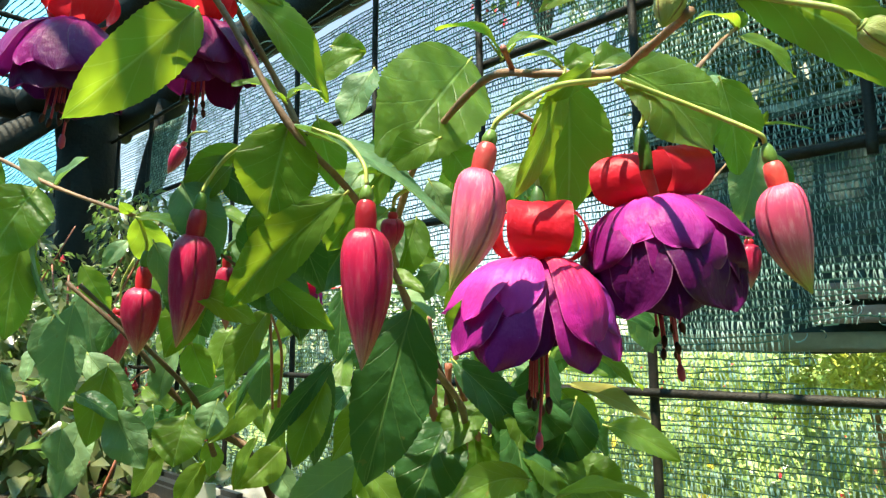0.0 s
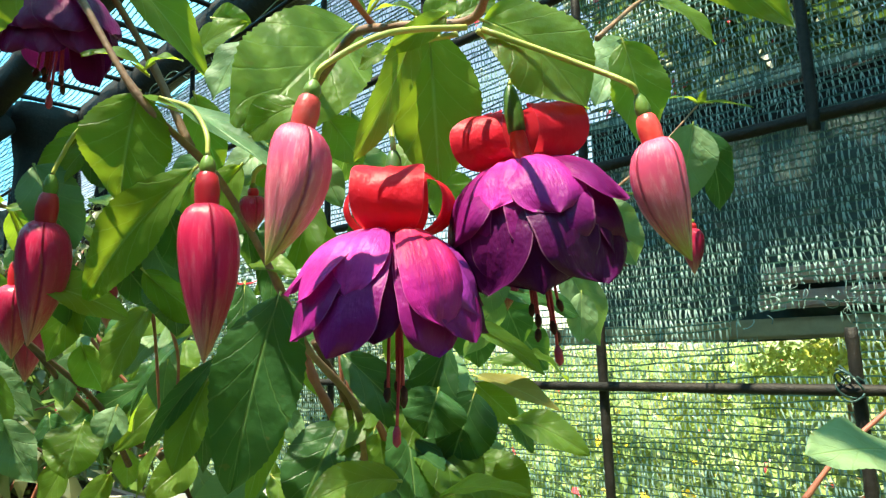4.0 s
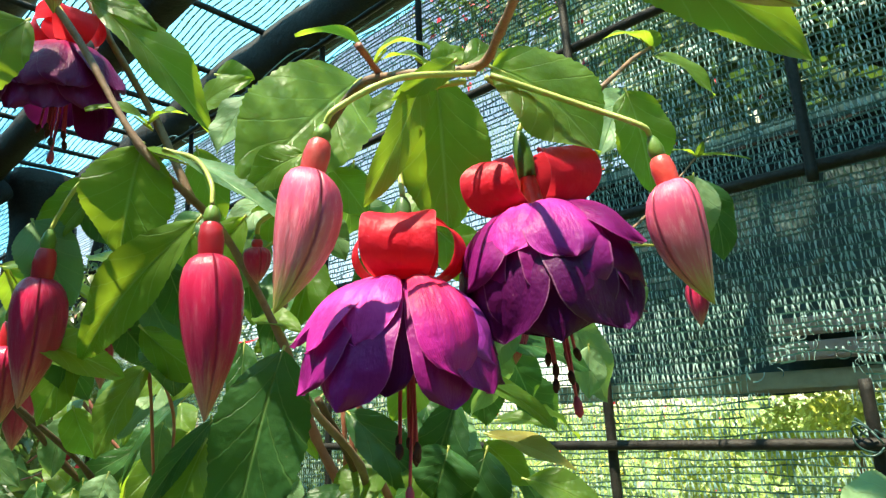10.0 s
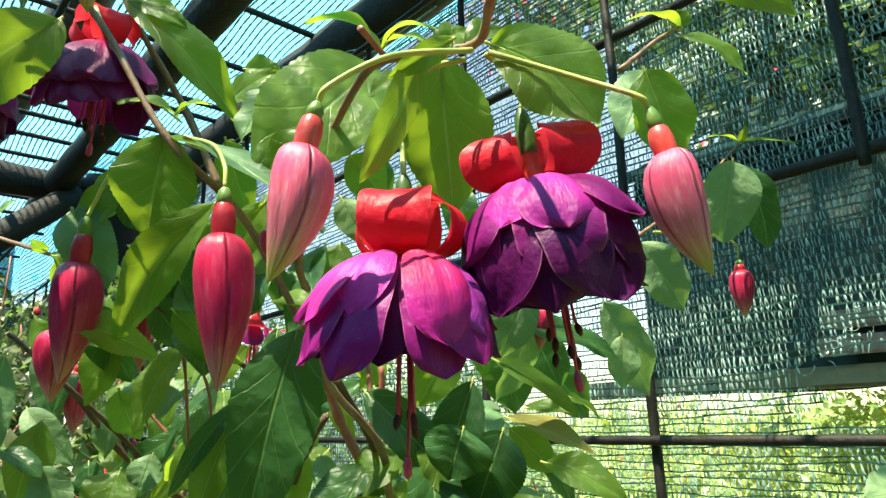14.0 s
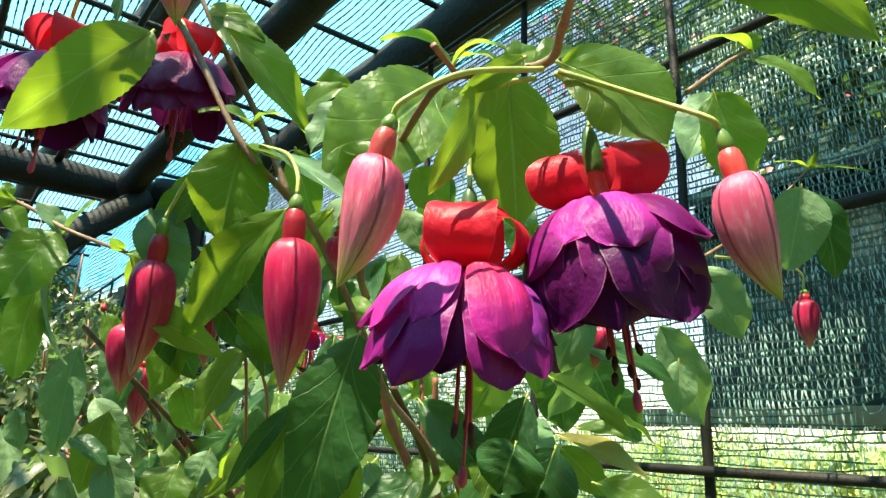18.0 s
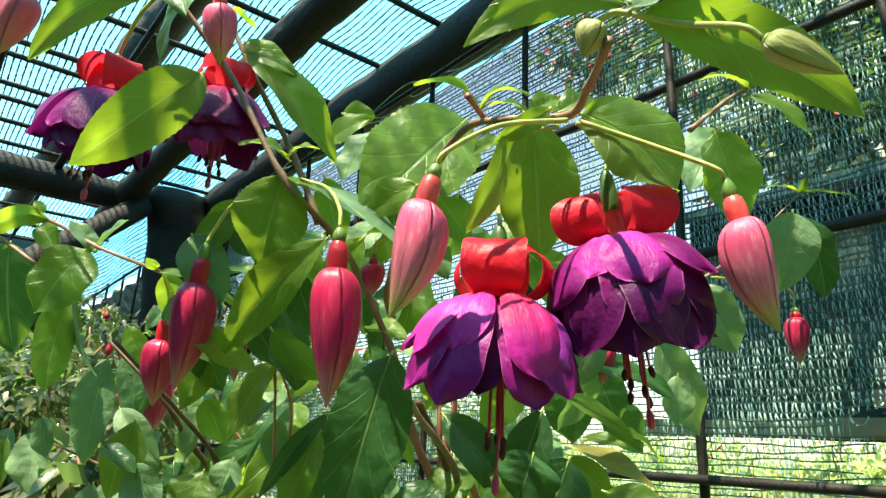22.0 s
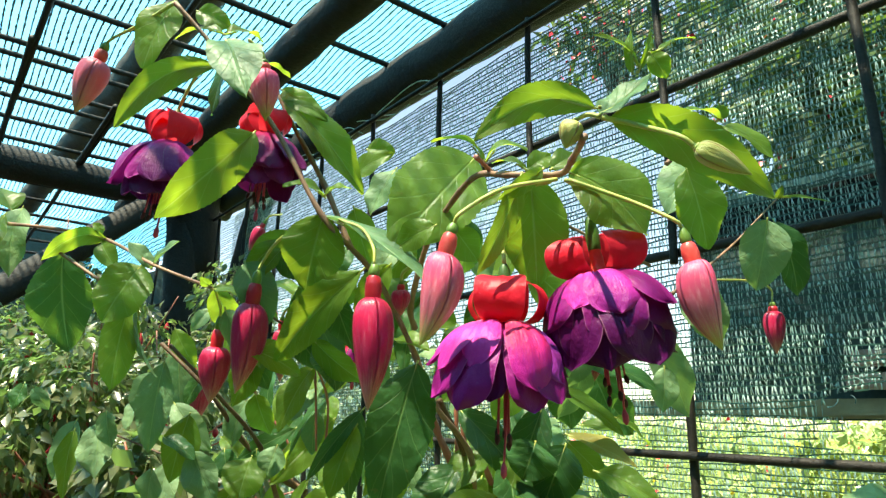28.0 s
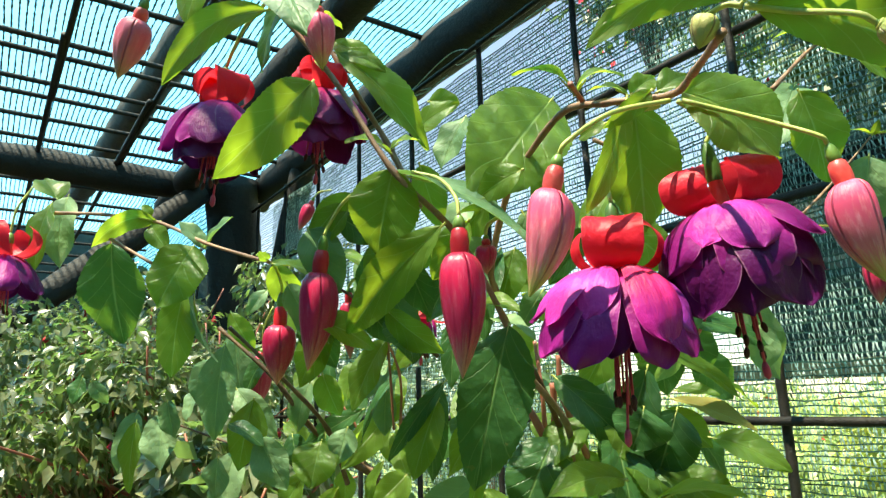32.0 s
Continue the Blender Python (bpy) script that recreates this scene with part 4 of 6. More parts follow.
stem([(0.0059, 0.3802, 1.1415), (0.0037, 0.3619, 1.1707), (-0.0154, 0.3364, 1.1990), (-0.0243, 0.3178, 1.2259), (-0.0466, 0.3033, 1.2705), (-0.0773, 0.2904, 1.3046), (-0.1095, 0.2874, 1.3598), (-0.1436, 0.2712, 1.4046), (-0.1688, 0.2605, 1.4331)], 0.0019, 0.0014, M_stem, 'stem')
stem([(-0.0760, 0.3491, 1.2998), (-0.0953, 0.3457, 1.3432), (-0.1212, 0.3404, 1.3903), (-0.1422, 0.3374, 1.4315)], 0.0022, 0.0014, M_stem, 'stem')
stem([(-0.0323, 0.3581, 1.2472), (-0.0331, 0.3460, 1.2609), (-0.0204, 0.3256, 1.2954), (-0.0102, 0.3088, 1.3063), (0.0126, 0.2763, 1.3200), (0.0313, 0.2521, 1.3121), (0.0569, 0.2375, 1.3059), (0.0619, 0.2118, 1.3025), (0.0648, 0.1781, 1.2989)], 0.0020, 0.0014, M_stem, 'stem')
stem([(0.1463, 0.4253, 1.2818), (0.2180, 0.5240, 1.3402), (0.2742, 0.5590, 1.3951)], 0.0012, 0.0008, M_stem, 'stem')
stem([(0.1310, 0.3429, 1.3509), (0.1607, 0.3697, 1.3834), (0.1801, 0.3884, 1.4020)], 0.0014, 0.0009, M_stem, 'stem')
stem([(-0.4521, 0.4700, 1.3617), (-0.3850, 0.4607, 1.3521), (-0.3200, 0.4425, 1.3353), (-0.2587, 0.4164, 1.3068), (-0.1923, 0.3902, 1.2817)], 0.0017, 0.0012, M_stem, 'stem')
stem([(-0.3735, 0.4472, 1.3297), (-0.3148, 0.4320, 1.2980)], 0.0016, 0.0012, M_stem, 'stem')
stem([(-0.1968, 0.5682, 1.1145), (-0.1955, 0.5140, 1.1637), (-0.2177, 0.4689, 1.2058), (-0.2515, 0.4437, 1.2453)], 0.0022, 0.0014, M_stem_dark, 'stem')
stem([(-0.2401, 0.5383, 1.1271), (-0.2680, 0.5302, 1.1441), (-0.3467, 0.5338, 1.1697)], 0.0014, 0.0009, M_stem_dark, 'stem')
stem([(0.0186, 0.4140, 1.1382), (0.0029, 0.3897, 1.1838), (0.0015, 0.3828, 1.2095)], 0.0022, 0.0015, M_stem_pink, 'stem')
stem([(-0.1137, 0.4416, 1.1642), (-0.1117, 0.4310, 1.2059), (-0.1176, 0.3781, 1.2466)], 0.0010, 0.0008, M_stem_pink, 'stem')
stem([(-0.0775, 0.4025, 1.2133), (-0.0943, 0.3860, 1.2278), (-0.1331, 0.3631, 1.2563)], 0.0013, 0.0009, M_stem_dark, 'stem')
stem([(-0.0112, 0.4309, 1.1651), (-0.0119, 0.4267, 1.1937), (-0.0149, 0.4325, 1.2228)], 0.0016, 0.0013, M_stem_pink, 'stem')
stem([(0.2096, 0.3404, 1.1220), (0.2282, 0.3364, 1.1444), (0.2547, 0.3324, 1.1666)], 0.0014, 0.0010, M_stem_pink, 'stem')
stem([(0.0169, 0.2422, 1.3184), (0.0234, 0.2658, 1.3191)], 0.0012, 0.0012, M_stem_pink, 'stem')
stem([(-0.0130, 0.3417, 1.2017), (-0.0054, 0.3571, 1.1839), (0.0035, 0.3856, 1.1560)], 0.0016, 0.0018, M_stem_dark, 'stem')
stem([(0.1247, 0.3878, 1.2946), (0.0303, 0.3352, 1.3282)], 0.0011, 0.0011, M_stem, 'stem')
leaf((0.0085, 0.3335, 1.3553), (-0.0344, 0.2832, 1.2802), 0.0300, (0.15, -0.9, 0.02), 0.05, 0.08, M_leaf)
leaf((0.0439, 0.2523, 1.3108), (0.0466, 0.2748, 1.2571), 0.0190, (0.05, -0.9, 0.25), 0.05, 0.10, M_leaf)
leaf((0.0394, 0.2370, 1.3055), (0.0186, 0.2312, 1.2553), 0.0076, (0.7, -0.6, -0.45), 0.05, 0.10, M_leaf)
leaf((-0.0803, 0.2994, 1.3064), (-0.0023, 0.2714, 1.2519), 0.0124, (0.25, -0.55, 0.8), 0.08, 0.25, M_leaf_blue_lit)
leaf((-0.0776, 0.2932, 1.3055), (-0.0910, 0.3090, 1.2634), 0.0210, (0, -0.9, -0.35), 0.06, 0.14, M_leaf)
leaf((-0.0497, 0.2824, 1.2693), (-0.1172, 0.3370, 1.2230), 0.0143, (-0.35, -0.85, -0.3), 0.10, 0.15, M_leaf)
leaf((-0.0209, 0.3042, 1.2200), (-0.0419, 0.3114, 1.1408), 0.0200, (0, -1, 0.15), 0.08, 0.12, M_leaf_dark)
leaf((-0.0431, 0.3306, 1.3480), (-0.0577, 0.3267, 1.3154), 0.0128, (0, -0.55, 0.83), 0.05, 0.20, M_leaf_blue_lit)
leaf((-0.1224, 0.3276, 1.3990), (-0.0721, 0.3597, 1.3413), 0.0147, (0.3, -0.8, 0.4), 0.12, 0.22, M_leaf)
leaf((-0.1268, 0.3343, 1.4113), (-0.0927, 0.3349, 1.3864), 0.0088, (0, -1, 0.15), 0.10, 0.20, M_leaf)
leaf((-0.1129, 0.2652, 1.3470), (-0.1518, 0.2402, 1.2888), 0.0158, (-0.1, -0.8, -0.9), 0.10, 0.14, M_leaf)
leaf((-0.1314, 0.2478, 1.3805), (-0.1825, 0.2407, 1.3414), 0.0091, (-0.2, -0.8, -0.7), 0.00, 0.20, M_leaf, 0.22)
leaf((-0.1248, 0.2450, 1.3948), (-0.0968, 0.2199, 1.3455), 0.0158, (0, -0.55, 0.83), 0.10, 0.12, M_leaf_blue_lit)
leaf((-0.1740, 0.2683, 1.4402), (-0.1892, 0.2679, 1.3938), 0.0166, (-0.3, -0.9, -0.3), 0.06, 0.12, M_leaf)
leaf((-0.1446, 0.2773, 1.4209), (-0.1797, 0.2826, 1.4225), 0.0071, (0, -0.55, 0.83), 0.15, 0.20, M_leaf)
leaf((-0.1404, 0.2895, 1.4162), (-0.1619, 0.3064, 1.3800), 0.0110, (-0.6, -0.75, 0.2), 0.08, 0.15, M_leaf_dark)
leaf((-0.1429, 0.2777, 1.4203), (-0.1281, 0.2987, 1.4272), 0.0090, (0.4, -0.45, 0.8), 0.20, 0.20, M_leaf)
leaf((-0.1360, 0.3100, 1.4198), (-0.1208, 0.3331, 1.4191), 0.0077, (0, -0.55, 0.83), 0.10, 0.20, M_leaf)
leaf((-0.1651, 0.2800, 1.4402), (-0.1437, 0.2855, 1.4301), 0.0090, (0, -1, 0.15), 0.10, 0.20, M_leaf)
leaf((-0.0862, 0.3201, 1.3261), (-0.1093, 0.3057, 1.3293), 0.0080, (0, -0.55, 0.83), 0.20, 0.20, M_leaf)
leaf((-0.0831, 0.3105, 1.3246), (-0.0666, 0.3117, 1.3283), 0.0067, (0, -0.55, 0.83), 0.20, 0.20, M_leaf)
leaf((-0.0709, 0.3613, 1.3760), (-0.0509, 0.3644, 1.3744), 0.0077, (0, -1, 0.15), 0.10, 0.25, M_leaf)
leaf((-0.0827, 0.3666, 1.3546), (-0.0502, 0.3562, 1.3702), 0.0105, (-0.3, -0.8, 0.4), 0.12, 0.15, M_leaf)
leaf((0.0691, 0.1757, 1.3096), (0.0211, 0.1796, 1.2994), 0.0079, (-0.1, -0.8, -0.8), 0.00, 0.14, M_leaf, 0.20)
leaf((0.0708, 0.1744, 1.3065), (0.0916, 0.1777, 1.3247), 0.0086, (-0.4, -0.8, 0.4), -0.06, 0.20, M_leaf_blue_lit)
leaf((0.0747, 0.1753, 1.3049), (0.1331, 0.1787, 1.2716), 0.0107, (0.1, -0.8, -0.8), 0.00, 0.14, M_leaf, 0.10)
leaf((0.0629, 0.2421, 1.3084), (0.0986, 0.2473, 1.2770), 0.0215, (0.18, -0.8, 0.12), 0.00, 0.10, M_leaf, 0.14)
leaf((0.1596, 0.3878, 1.3730), (0.1344, 0.3664, 1.3234), 0.0194, (0.1, -0.75, 0.65), 0.05, 0.15, M_leaf_blue_lit)
leaf((0.1386, 0.3258, 1.3402), (0.1505, 0.3396, 1.2931), 0.0176, (0.1, -0.9, 0.15), 0.08, 0.10, M_leaf)
leaf((0.2448, 0.5019, 1.3590), (0.2361, 0.5208, 1.3019), 0.0220, (0, -1, 0.15), 0.05, 0.15, M_leaf_blue_lit)
leaf((0.2580, 0.5232, 1.3641), (0.2778, 0.5424, 1.3001), 0.0175, (0.3, -0.9, 0.1), 0.10, 0.12, M_leaf_dark)
leaf((0.2001, 0.6202, 1.3302), (0.2394, 0.6431, 1.2704), 0.0247, (0, -1, 0.15), 0.06, 0.15, M_leaf_blue_lit)
leaf((0.1621, 0.6162, 1.2768), (0.2044, 0.6636, 1.1962), 0.0254, (0.1, -0.9, 0.3), 0.06, 0.15, M_leaf_blue_lit)
leaf((0.0700, 0.3972, 1.2299), (0.1292, 0.4097, 1.2122), 0.0136, (0, -0.55, 0.83), 0.10, 0.12, M_leaf_dark)
leaf((0.2742, 0.5583, 1.3977), (0.2435, 0.5441, 1.3965), 0.0048, (0, -0.55, 0.83), 0.10, 0.20, M_leaf)
leaf((0.2742, 0.5583, 1.3977), (0.3215, 0.5560, 1.3912), 0.0069, (0, -0.55, 0.83), 0.05, 0.20, M_leaf)
leaf((0.2758, 0.5588, 1.3967), (0.2775, 0.5463, 1.4057), 0.0037, (0, -1, 0.15), 0.05, 0.20, M_leaf)
leaf((0.1801, 0.3889, 1.4000), (0.1458, 0.3741, 1.3988), 0.0080, (0, -0.55, 0.83), 0.20, 0.20, M_leaf)
leaf((0.1813, 0.3887, 1.4012), (0.1791, 0.3857, 1.4117), 0.0053, (0, -1, 0.15), 0.05, 0.20, M_leaf)
leaf((0.1820, 0.3901, 1.3961), (0.2148, 0.3910, 1.3694), 0.0104, (0.2, -0.8, 0.5), 0.12, 0.20, M_leaf)
leaf((0.0828, 0.1674, 1.3195), (0.0827, 0.1630, 1.3365), 0.0028, (-0.6, -0.75, 0.2), 0.10, 0.30, M_leaf)
leaf((0.0850, 0.1675, 1.3205), (0.0914, 0.1732, 1.3420), 0.0022, (0.6, -0.75, 0.2), 0.10, 0.30, M_leaf)
leaf((0.0850, 0.1669, 1.3226), (0.0681, 0.1619, 1.3334), 0.0026, (0, -0.55, 0.83), 0.15, 0.30, M_leaf)
leaf((0.0894, 0.1664, 1.3269), (0.0956, 0.1696, 1.3176), 0.0048, (0, -1, 0.15), 0.10, 0.20, M_leaf)
leaf((0.0926, 0.1666, 1.3280), (0.1095, 0.1765, 1.3385), 0.0022, (0, -0.55, 0.83), 0.10, 0.20, M_leaf)
leaf((0.0189, 0.2725, 1.3285), (-0.0099, 0.2660, 1.3379), 0.0062, (-0.2, -0.55, 0.83), 0.10, 0.20, M_leaf, 0.16)
leaf((0.0198, 0.2728, 1.3278), (0.0427, 0.2666, 1.3312), 0.0072, (0.2, -0.6, 0.8), 0.16, 0.20, M_leaf, 0.14)
leaf((0.0415, 0.2517, 1.3146), (0.0241, 0.2534, 1.3190), 0.0049, (0, -0.55, 0.83), 0.20, 0.20, M_leaf)
leaf((0.0430, 0.2519, 1.3146), (0.0547, 0.2563, 1.3237), 0.0064, (0, -1, 0.15), 0.15, 0.20, M_leaf)
leaf((0.0542, 0.2486, 1.3130), (0.0692, 0.2582, 1.3240), 0.0072, (0, -1, 0.15), 0.15, 0.20, M_leaf)
leaf((0.0498, 0.2386, 1.3092), (0.0281, 0.2300, 1.2909), 0.0049, (-0.3, -0.7, -0.6), 0.10, 0.15, M_leaf)
leaf((0.0305, 0.2392, 1.2969), (0.0187, 0.2486, 1.2945), 0.0048, (0, -1, 0.15), 0.10, 0.20, M_leaf)
leaf((-0.0082, 0.2767, 1.2929), (-0.0319, 0.2864, 1.2830), 0.0094, (0, -1, 0.15), 0.10, 0.15, M_leaf)
leaf((-0.0045, 0.3289, 1.3069), (0.0107, 0.3418, 1.2876), 0.0119, (0, -1, 0.15), 0.06, 0.15, M_leaf)
leaf((-0.0136, 0.3512, 1.2931), (-0.0013, 0.3548, 1.2686), 0.0093, (0, -1, 0.15), 0.06, 0.15, M_leaf_blue_lit)
leaf((-0.0756, 0.3528, 1.2841), (-0.0903, 0.3659, 1.2643), 0.0141, (0, -1, 0.15), 0.06, 0.15, M_leaf)
leaf((-0.0598, 0.3757, 1.2659), (-0.0795, 0.3806, 1.2336), 0.0147, (0, -1, 0.15), 0.06, 0.15, M_leaf_dark)
leaf((-0.0008, 0.3485, 1.1957), (0.0449, 0.3473, 1.1470), 0.0118, (-0.15, -0.8, 0.55), 0.12, 0.16, M_leaf_dark)
leaf((-0.0046, 0.3709, 1.1607), (-0.0247, 0.3570, 1.1188), 0.0203, (0, -1, 0.15), 0.10, 0.12, M_leaf_dark)
leaf((0.0656, 0.3778, 1.1818), (0.1062, 0.3671, 1.1636), 0.0088, (0.1, -0.6, 0.8), 0.06, 0.20, M_leaf_old)
leaf((0.0602, 0.3596, 1.2092), (0.1018, 0.3727, 1.1799), 0.0081, (0.1, -0.7, 0.7), 0.08, 0.20, M_leaf)
leaf((0.0812, 0.3645, 1.1608), (0.1163, 0.3527, 1.1440), 0.0101, (0.2, -0.7, 0.7), 0.10, 0.20, M_leaf)
leaf((0.0494, 0.3504, 1.1986), (0.0301, 0.3510, 1.1461), 0.0136, (0, -1, 0.15), 0.06, 0.12, M_leaf_dark)
leaf((0.0622, 0.3476, 1.1759), (0.0482, 0.3443, 1.1412), 0.0157, (0, -1, 0.15), 0.06, 0.12, M_leaf_dark)
leaf((0.0283, 0.2816, 1.1487), (-0.0045, 0.2621, 1.1442), 0.0095, (0, -0.55, 0.83), 0.14, 0.12, M_leaf)
leaf((0.0434, 0.3034, 1.1372), (0.0782, 0.2824, 1.1416), 0.0072, (0, -0.55, 0.83), 0.15, 0.20, M_leaf)
leaf((0.2328, 0.3053, 1.1488), (0.1887, 0.2961, 1.1499), 0.0171, (0, -0.55, 0.83), 0.06, 0.12, M_leaf_blue_lit)
leaf((0.1518, 0.5008, 1.2341), (0.1496, 0.5062, 1.1979), 0.0129, (0, -1, 0.15), 0.06, 0.15, M_leaf_blue_lit)
leaf((-0.0111, 0.4171, 1.2581), (-0.0399, 0.4151, 1.2725), 0.0099, (0, -1, 0.15), 0.10, 0.15, M_leaf)
leaf((-0.0370, 0.3804, 1.2335), (-0.0107, 0.3624, 1.2180), 0.0096, (0, -0.55, 0.83), 0.10, 0.20, M_leaf_blue_lit)
leaf((-0.0300, 0.4065, 1.1942), (-0.0569, 0.4125, 1.2220), 0.0139, (0, -1, 0.15), 0.06, 0.15, M_leaf_dark)
leaf((-0.0665, 0.3660, 1.1952), (-0.1038, 0.3730, 1.1493), 0.0062, (-0.3, -0.9, -0.3), 0.12, 0.14, M_leaf_dark)
leaf((-0.0746, 0.3863, 1.1948), (-0.0813, 0.3953, 1.1349), 0.0106, (0, -1, 0.15), 0.10, 0.14, M_leaf_dark)
leaf((-0.0489, 0.4091, 1.1772), (-0.0584, 0.3979, 1.1171), 0.0117, (0.6, -0.75, 0.2), 0.08, 0.15, M_leaf)
leaf((0.0171, 0.3693, 1.1705), (0.0592, 0.3832, 1.1442), 0.0126, (0, -1, 0.15), 0.10, 0.15, M_leaf_dark)
leaf((0.0683, 0.4290, 1.1756), (0.0936, 0.4326, 1.1506), 0.0108, (0, -1, 0.15), 0.08, 0.15, M_leaf)
leaf((0.0171, 0.3742, 1.1704), (-0.0143, 0.3668, 1.1423), 0.0143, (0, -0.55, 0.83), 0.12, 0.15, M_leaf)
leaf((0.0260, 0.3763, 1.1671), (0.0416, 0.3869, 1.1341), 0.0145, (0, -1, 0.15), 0.10, 0.15, M_leaf_dark)
leaf((-0.0422, 0.3847, 1.1794), (-0.0710, 0.3916, 1.1378), 0.0114, (0, -1, 0.15), 0.10, 0.15, M_leaf)
leaf((-0.0714, 0.3691, 1.1845), (-0.0874, 0.3683, 1.1388), 0.0113, (0, -1, 0.15), 0.08, 0.14, M_leaf)
leaf((-0.0387, 0.3286, 1.2371), (-0.0153, 0.3131, 1.2288), 0.0076, (0, -0.55, 0.83), 0.10, 0.20, M_leaf)
leaf((-0.0351, 0.3403, 1.2745), (-0.0569, 0.3429, 1.2531), 0.0108, (0, -1, 0.15), 0.10, 0.15, M_leaf_blue_lit)
leaf((-0.4636, 0.5737, 1.3573), (-0.4660, 0.6103, 1.2551), 0.0368, (0, -1, 0.15), 0.06, 0.12, M_leaf_dark)
leaf((-0.2853, 0.4427, 1.3123), (-0.3075, 0.4320, 1.2614), 0.0249, (-0.1, -0.85, -0.4), 0.06, 0.14, M_leaf)
leaf((-0.2964, 0.4503, 1.2771), (-0.3069, 0.4564, 1.2079), 0.0196, (0, -0.9, -0.35), 0.06, 0.12, M_leaf)
leaf((-0.2867, 0.4495, 1.2852), (-0.2626, 0.4490, 1.2190), 0.0104, (-0.7, -0.6, 0.2), 0.12, 0.30, M_leaf_blue_lit)
leaf((-0.2610, 0.4562, 1.2325), (-0.2704, 0.4636, 1.1586), 0.0165, (0, -1, 0.15), 0.05, 0.20, M_leaf_blue_lit)
leaf((-0.3279, 0.5953, 1.2638), (-0.3215, 0.6062, 1.1846), 0.0180, (0, -1, 0.15), 0.05, 0.15, M_leaf_blue_lit)
leaf((-0.2653, 0.4262, 1.3058), (-0.2367, 0.4146, 1.3253), 0.0092, (-0.3, -0.7, 0.6), 0.05, 0.30, M_leaf_blue_lit)
leaf((-0.2653, 0.4262, 1.3058), (-0.2844, 0.4183, 1.3267), 0.0084, (0.3, -0.7, 0.6), 0.05, 0.30, M_leaf_blue_lit)
leaf((-0.3190, 0.4426, 1.3353), (-0.3777, 0.4395, 1.3167), 0.0108, (-0.1, -0.8, -0.8), 0.00, 0.20, M_leaf, 0.20)
leaf((-0.3249, 0.4425, 1.3328), (-0.3069, 0.4405, 1.3095), 0.0107, (0, -1, 0.15), 0.10, 0.20, M_leaf)
leaf((-0.3248, 0.4406, 1.3400), (-0.3320, 0.4373, 1.3493), 0.0049, (0, -0.55, 0.83), 0.10, 0.20, M_leaf)
leaf((-0.4460, 0.4864, 1.3819), (-0.4528, 0.4927, 1.3136), 0.0205, (0, -1, 0.15), 0.10, 0.15, M_leaf_blue_lit)
leaf((-0.4467, 0.4687, 1.3695), (-0.4523, 0.4642, 1.3034), 0.0158, (0, -1, 0.15), 0.10, 0.15, M_leaf)
leaf((-0.4569, 0.4855, 1.3796), (-0.4835, 0.4961, 1.4057), 0.0168, (0, -0.55, 0.83), 0.10, 0.15, M_leaf)
leaf((-0.1911, 0.3906, 1.2809), (-0.1476, 0.4119, 1.2611), 0.0141, (0.1, -0.5, 0.85), 0.14, 0.16, M_leaf)
leaf((-0.1997, 0.4093, 1.2846), (-0.1917, 0.4391, 1.2541), 0.0134, (0.1, -0.9, 0.2), 0.05, 0.12, M_leaf)
leaf((-0.1944, 0.3894, 1.2837), (-0.1956, 0.3778, 1.2877), 0.0042, (0, -1, 0.15), 0.10, 0.20, M_leaf)
leaf((-0.3972, 0.5447, 1.1817), (-0.4144, 0.5466, 1.1252), 0.0142, (0, -1, 0.15), 0.06, 0.15, M_leaf_blue_lit)
leaf((-0.3852, 0.5277, 1.1732), (-0.3908, 0.5327, 1.1107), 0.0127, (0, -1, 0.15), 0.06, 0.15, M_leaf)
leaf((-0.3597, 0.5294, 1.1798), (-0.3537, 0.5220, 1.1311), 0.0200, (0, -1, 0.15), 0.06, 0.20, M_leaf_blue_lit)
leaf((-0.2466, 0.4797, 1.1893), (-0.2533, 0.4720, 1.1350), 0.0170, (0, -0.9, -0.3), 0.05, 0.12, M_leaf)
leaf((-0.2518, 0.4524, 1.1713), (-0.2221, 0.4502, 1.1548), 0.0090, (0, -0.55, 0.83), 0.10, 0.20, M_leaf_dark)
leaf((-0.2293, 0.4582, 1.1607), (-0.2071, 0.4606, 1.1226), 0.0158, (0, -1, 0.15), 0.06, 0.14, M_leaf_blue_lit)
leaf((-0.1861, 0.4755, 1.1565), (-0.1893, 0.4629, 1.1229), 0.0194, (0, -1, 0.15), 0.06, 0.14, M_leaf)
leaf((-0.1652, 0.4759, 1.1658), (-0.1709, 0.4715, 1.1396), 0.0127, (0, -1, 0.15), 0.06, 0.14, M_leaf_blue_lit)
leaf((-0.1081, 0.3852, 1.2238), (-0.1297, 0.3834, 1.1795), 0.0121, (-0.5, -0.8, -0.3), 0.08, 0.16, M_leaf)
leaf((-0.1129, 0.4092, 1.2092), (-0.1280, 0.4025, 1.1870), 0.0092, (0, -0.55, 0.83), 0.08, 0.16, M_leaf_blue_lit)
leaf((-0.1191, 0.3323, 1.3019), (-0.1452, 0.3359, 1.2746), 0.0078, (0, -1, 0.15), 0.08, 0.18, M_leaf)
leaf((-0.1136, 0.3247, 1.2941), (-0.1282, 0.3273, 1.2764), 0.0065, (0, -1, 0.15), 0.08, 0.18, M_leaf)
leaf((-0.3013, 0.5265, 1.1410), (-0.3070, 0.5348, 1.1059), 0.0155, (0, -1, 0.15), 0.06, 0.15, M_leaf_blue_lit)
leaf((-0.1741, 0.4100, 1.2548), (-0.1556, 0.4243, 1.2093), 0.0151, (0, -1, 0.15), 0.06, 0.15, M_leaf_dark)
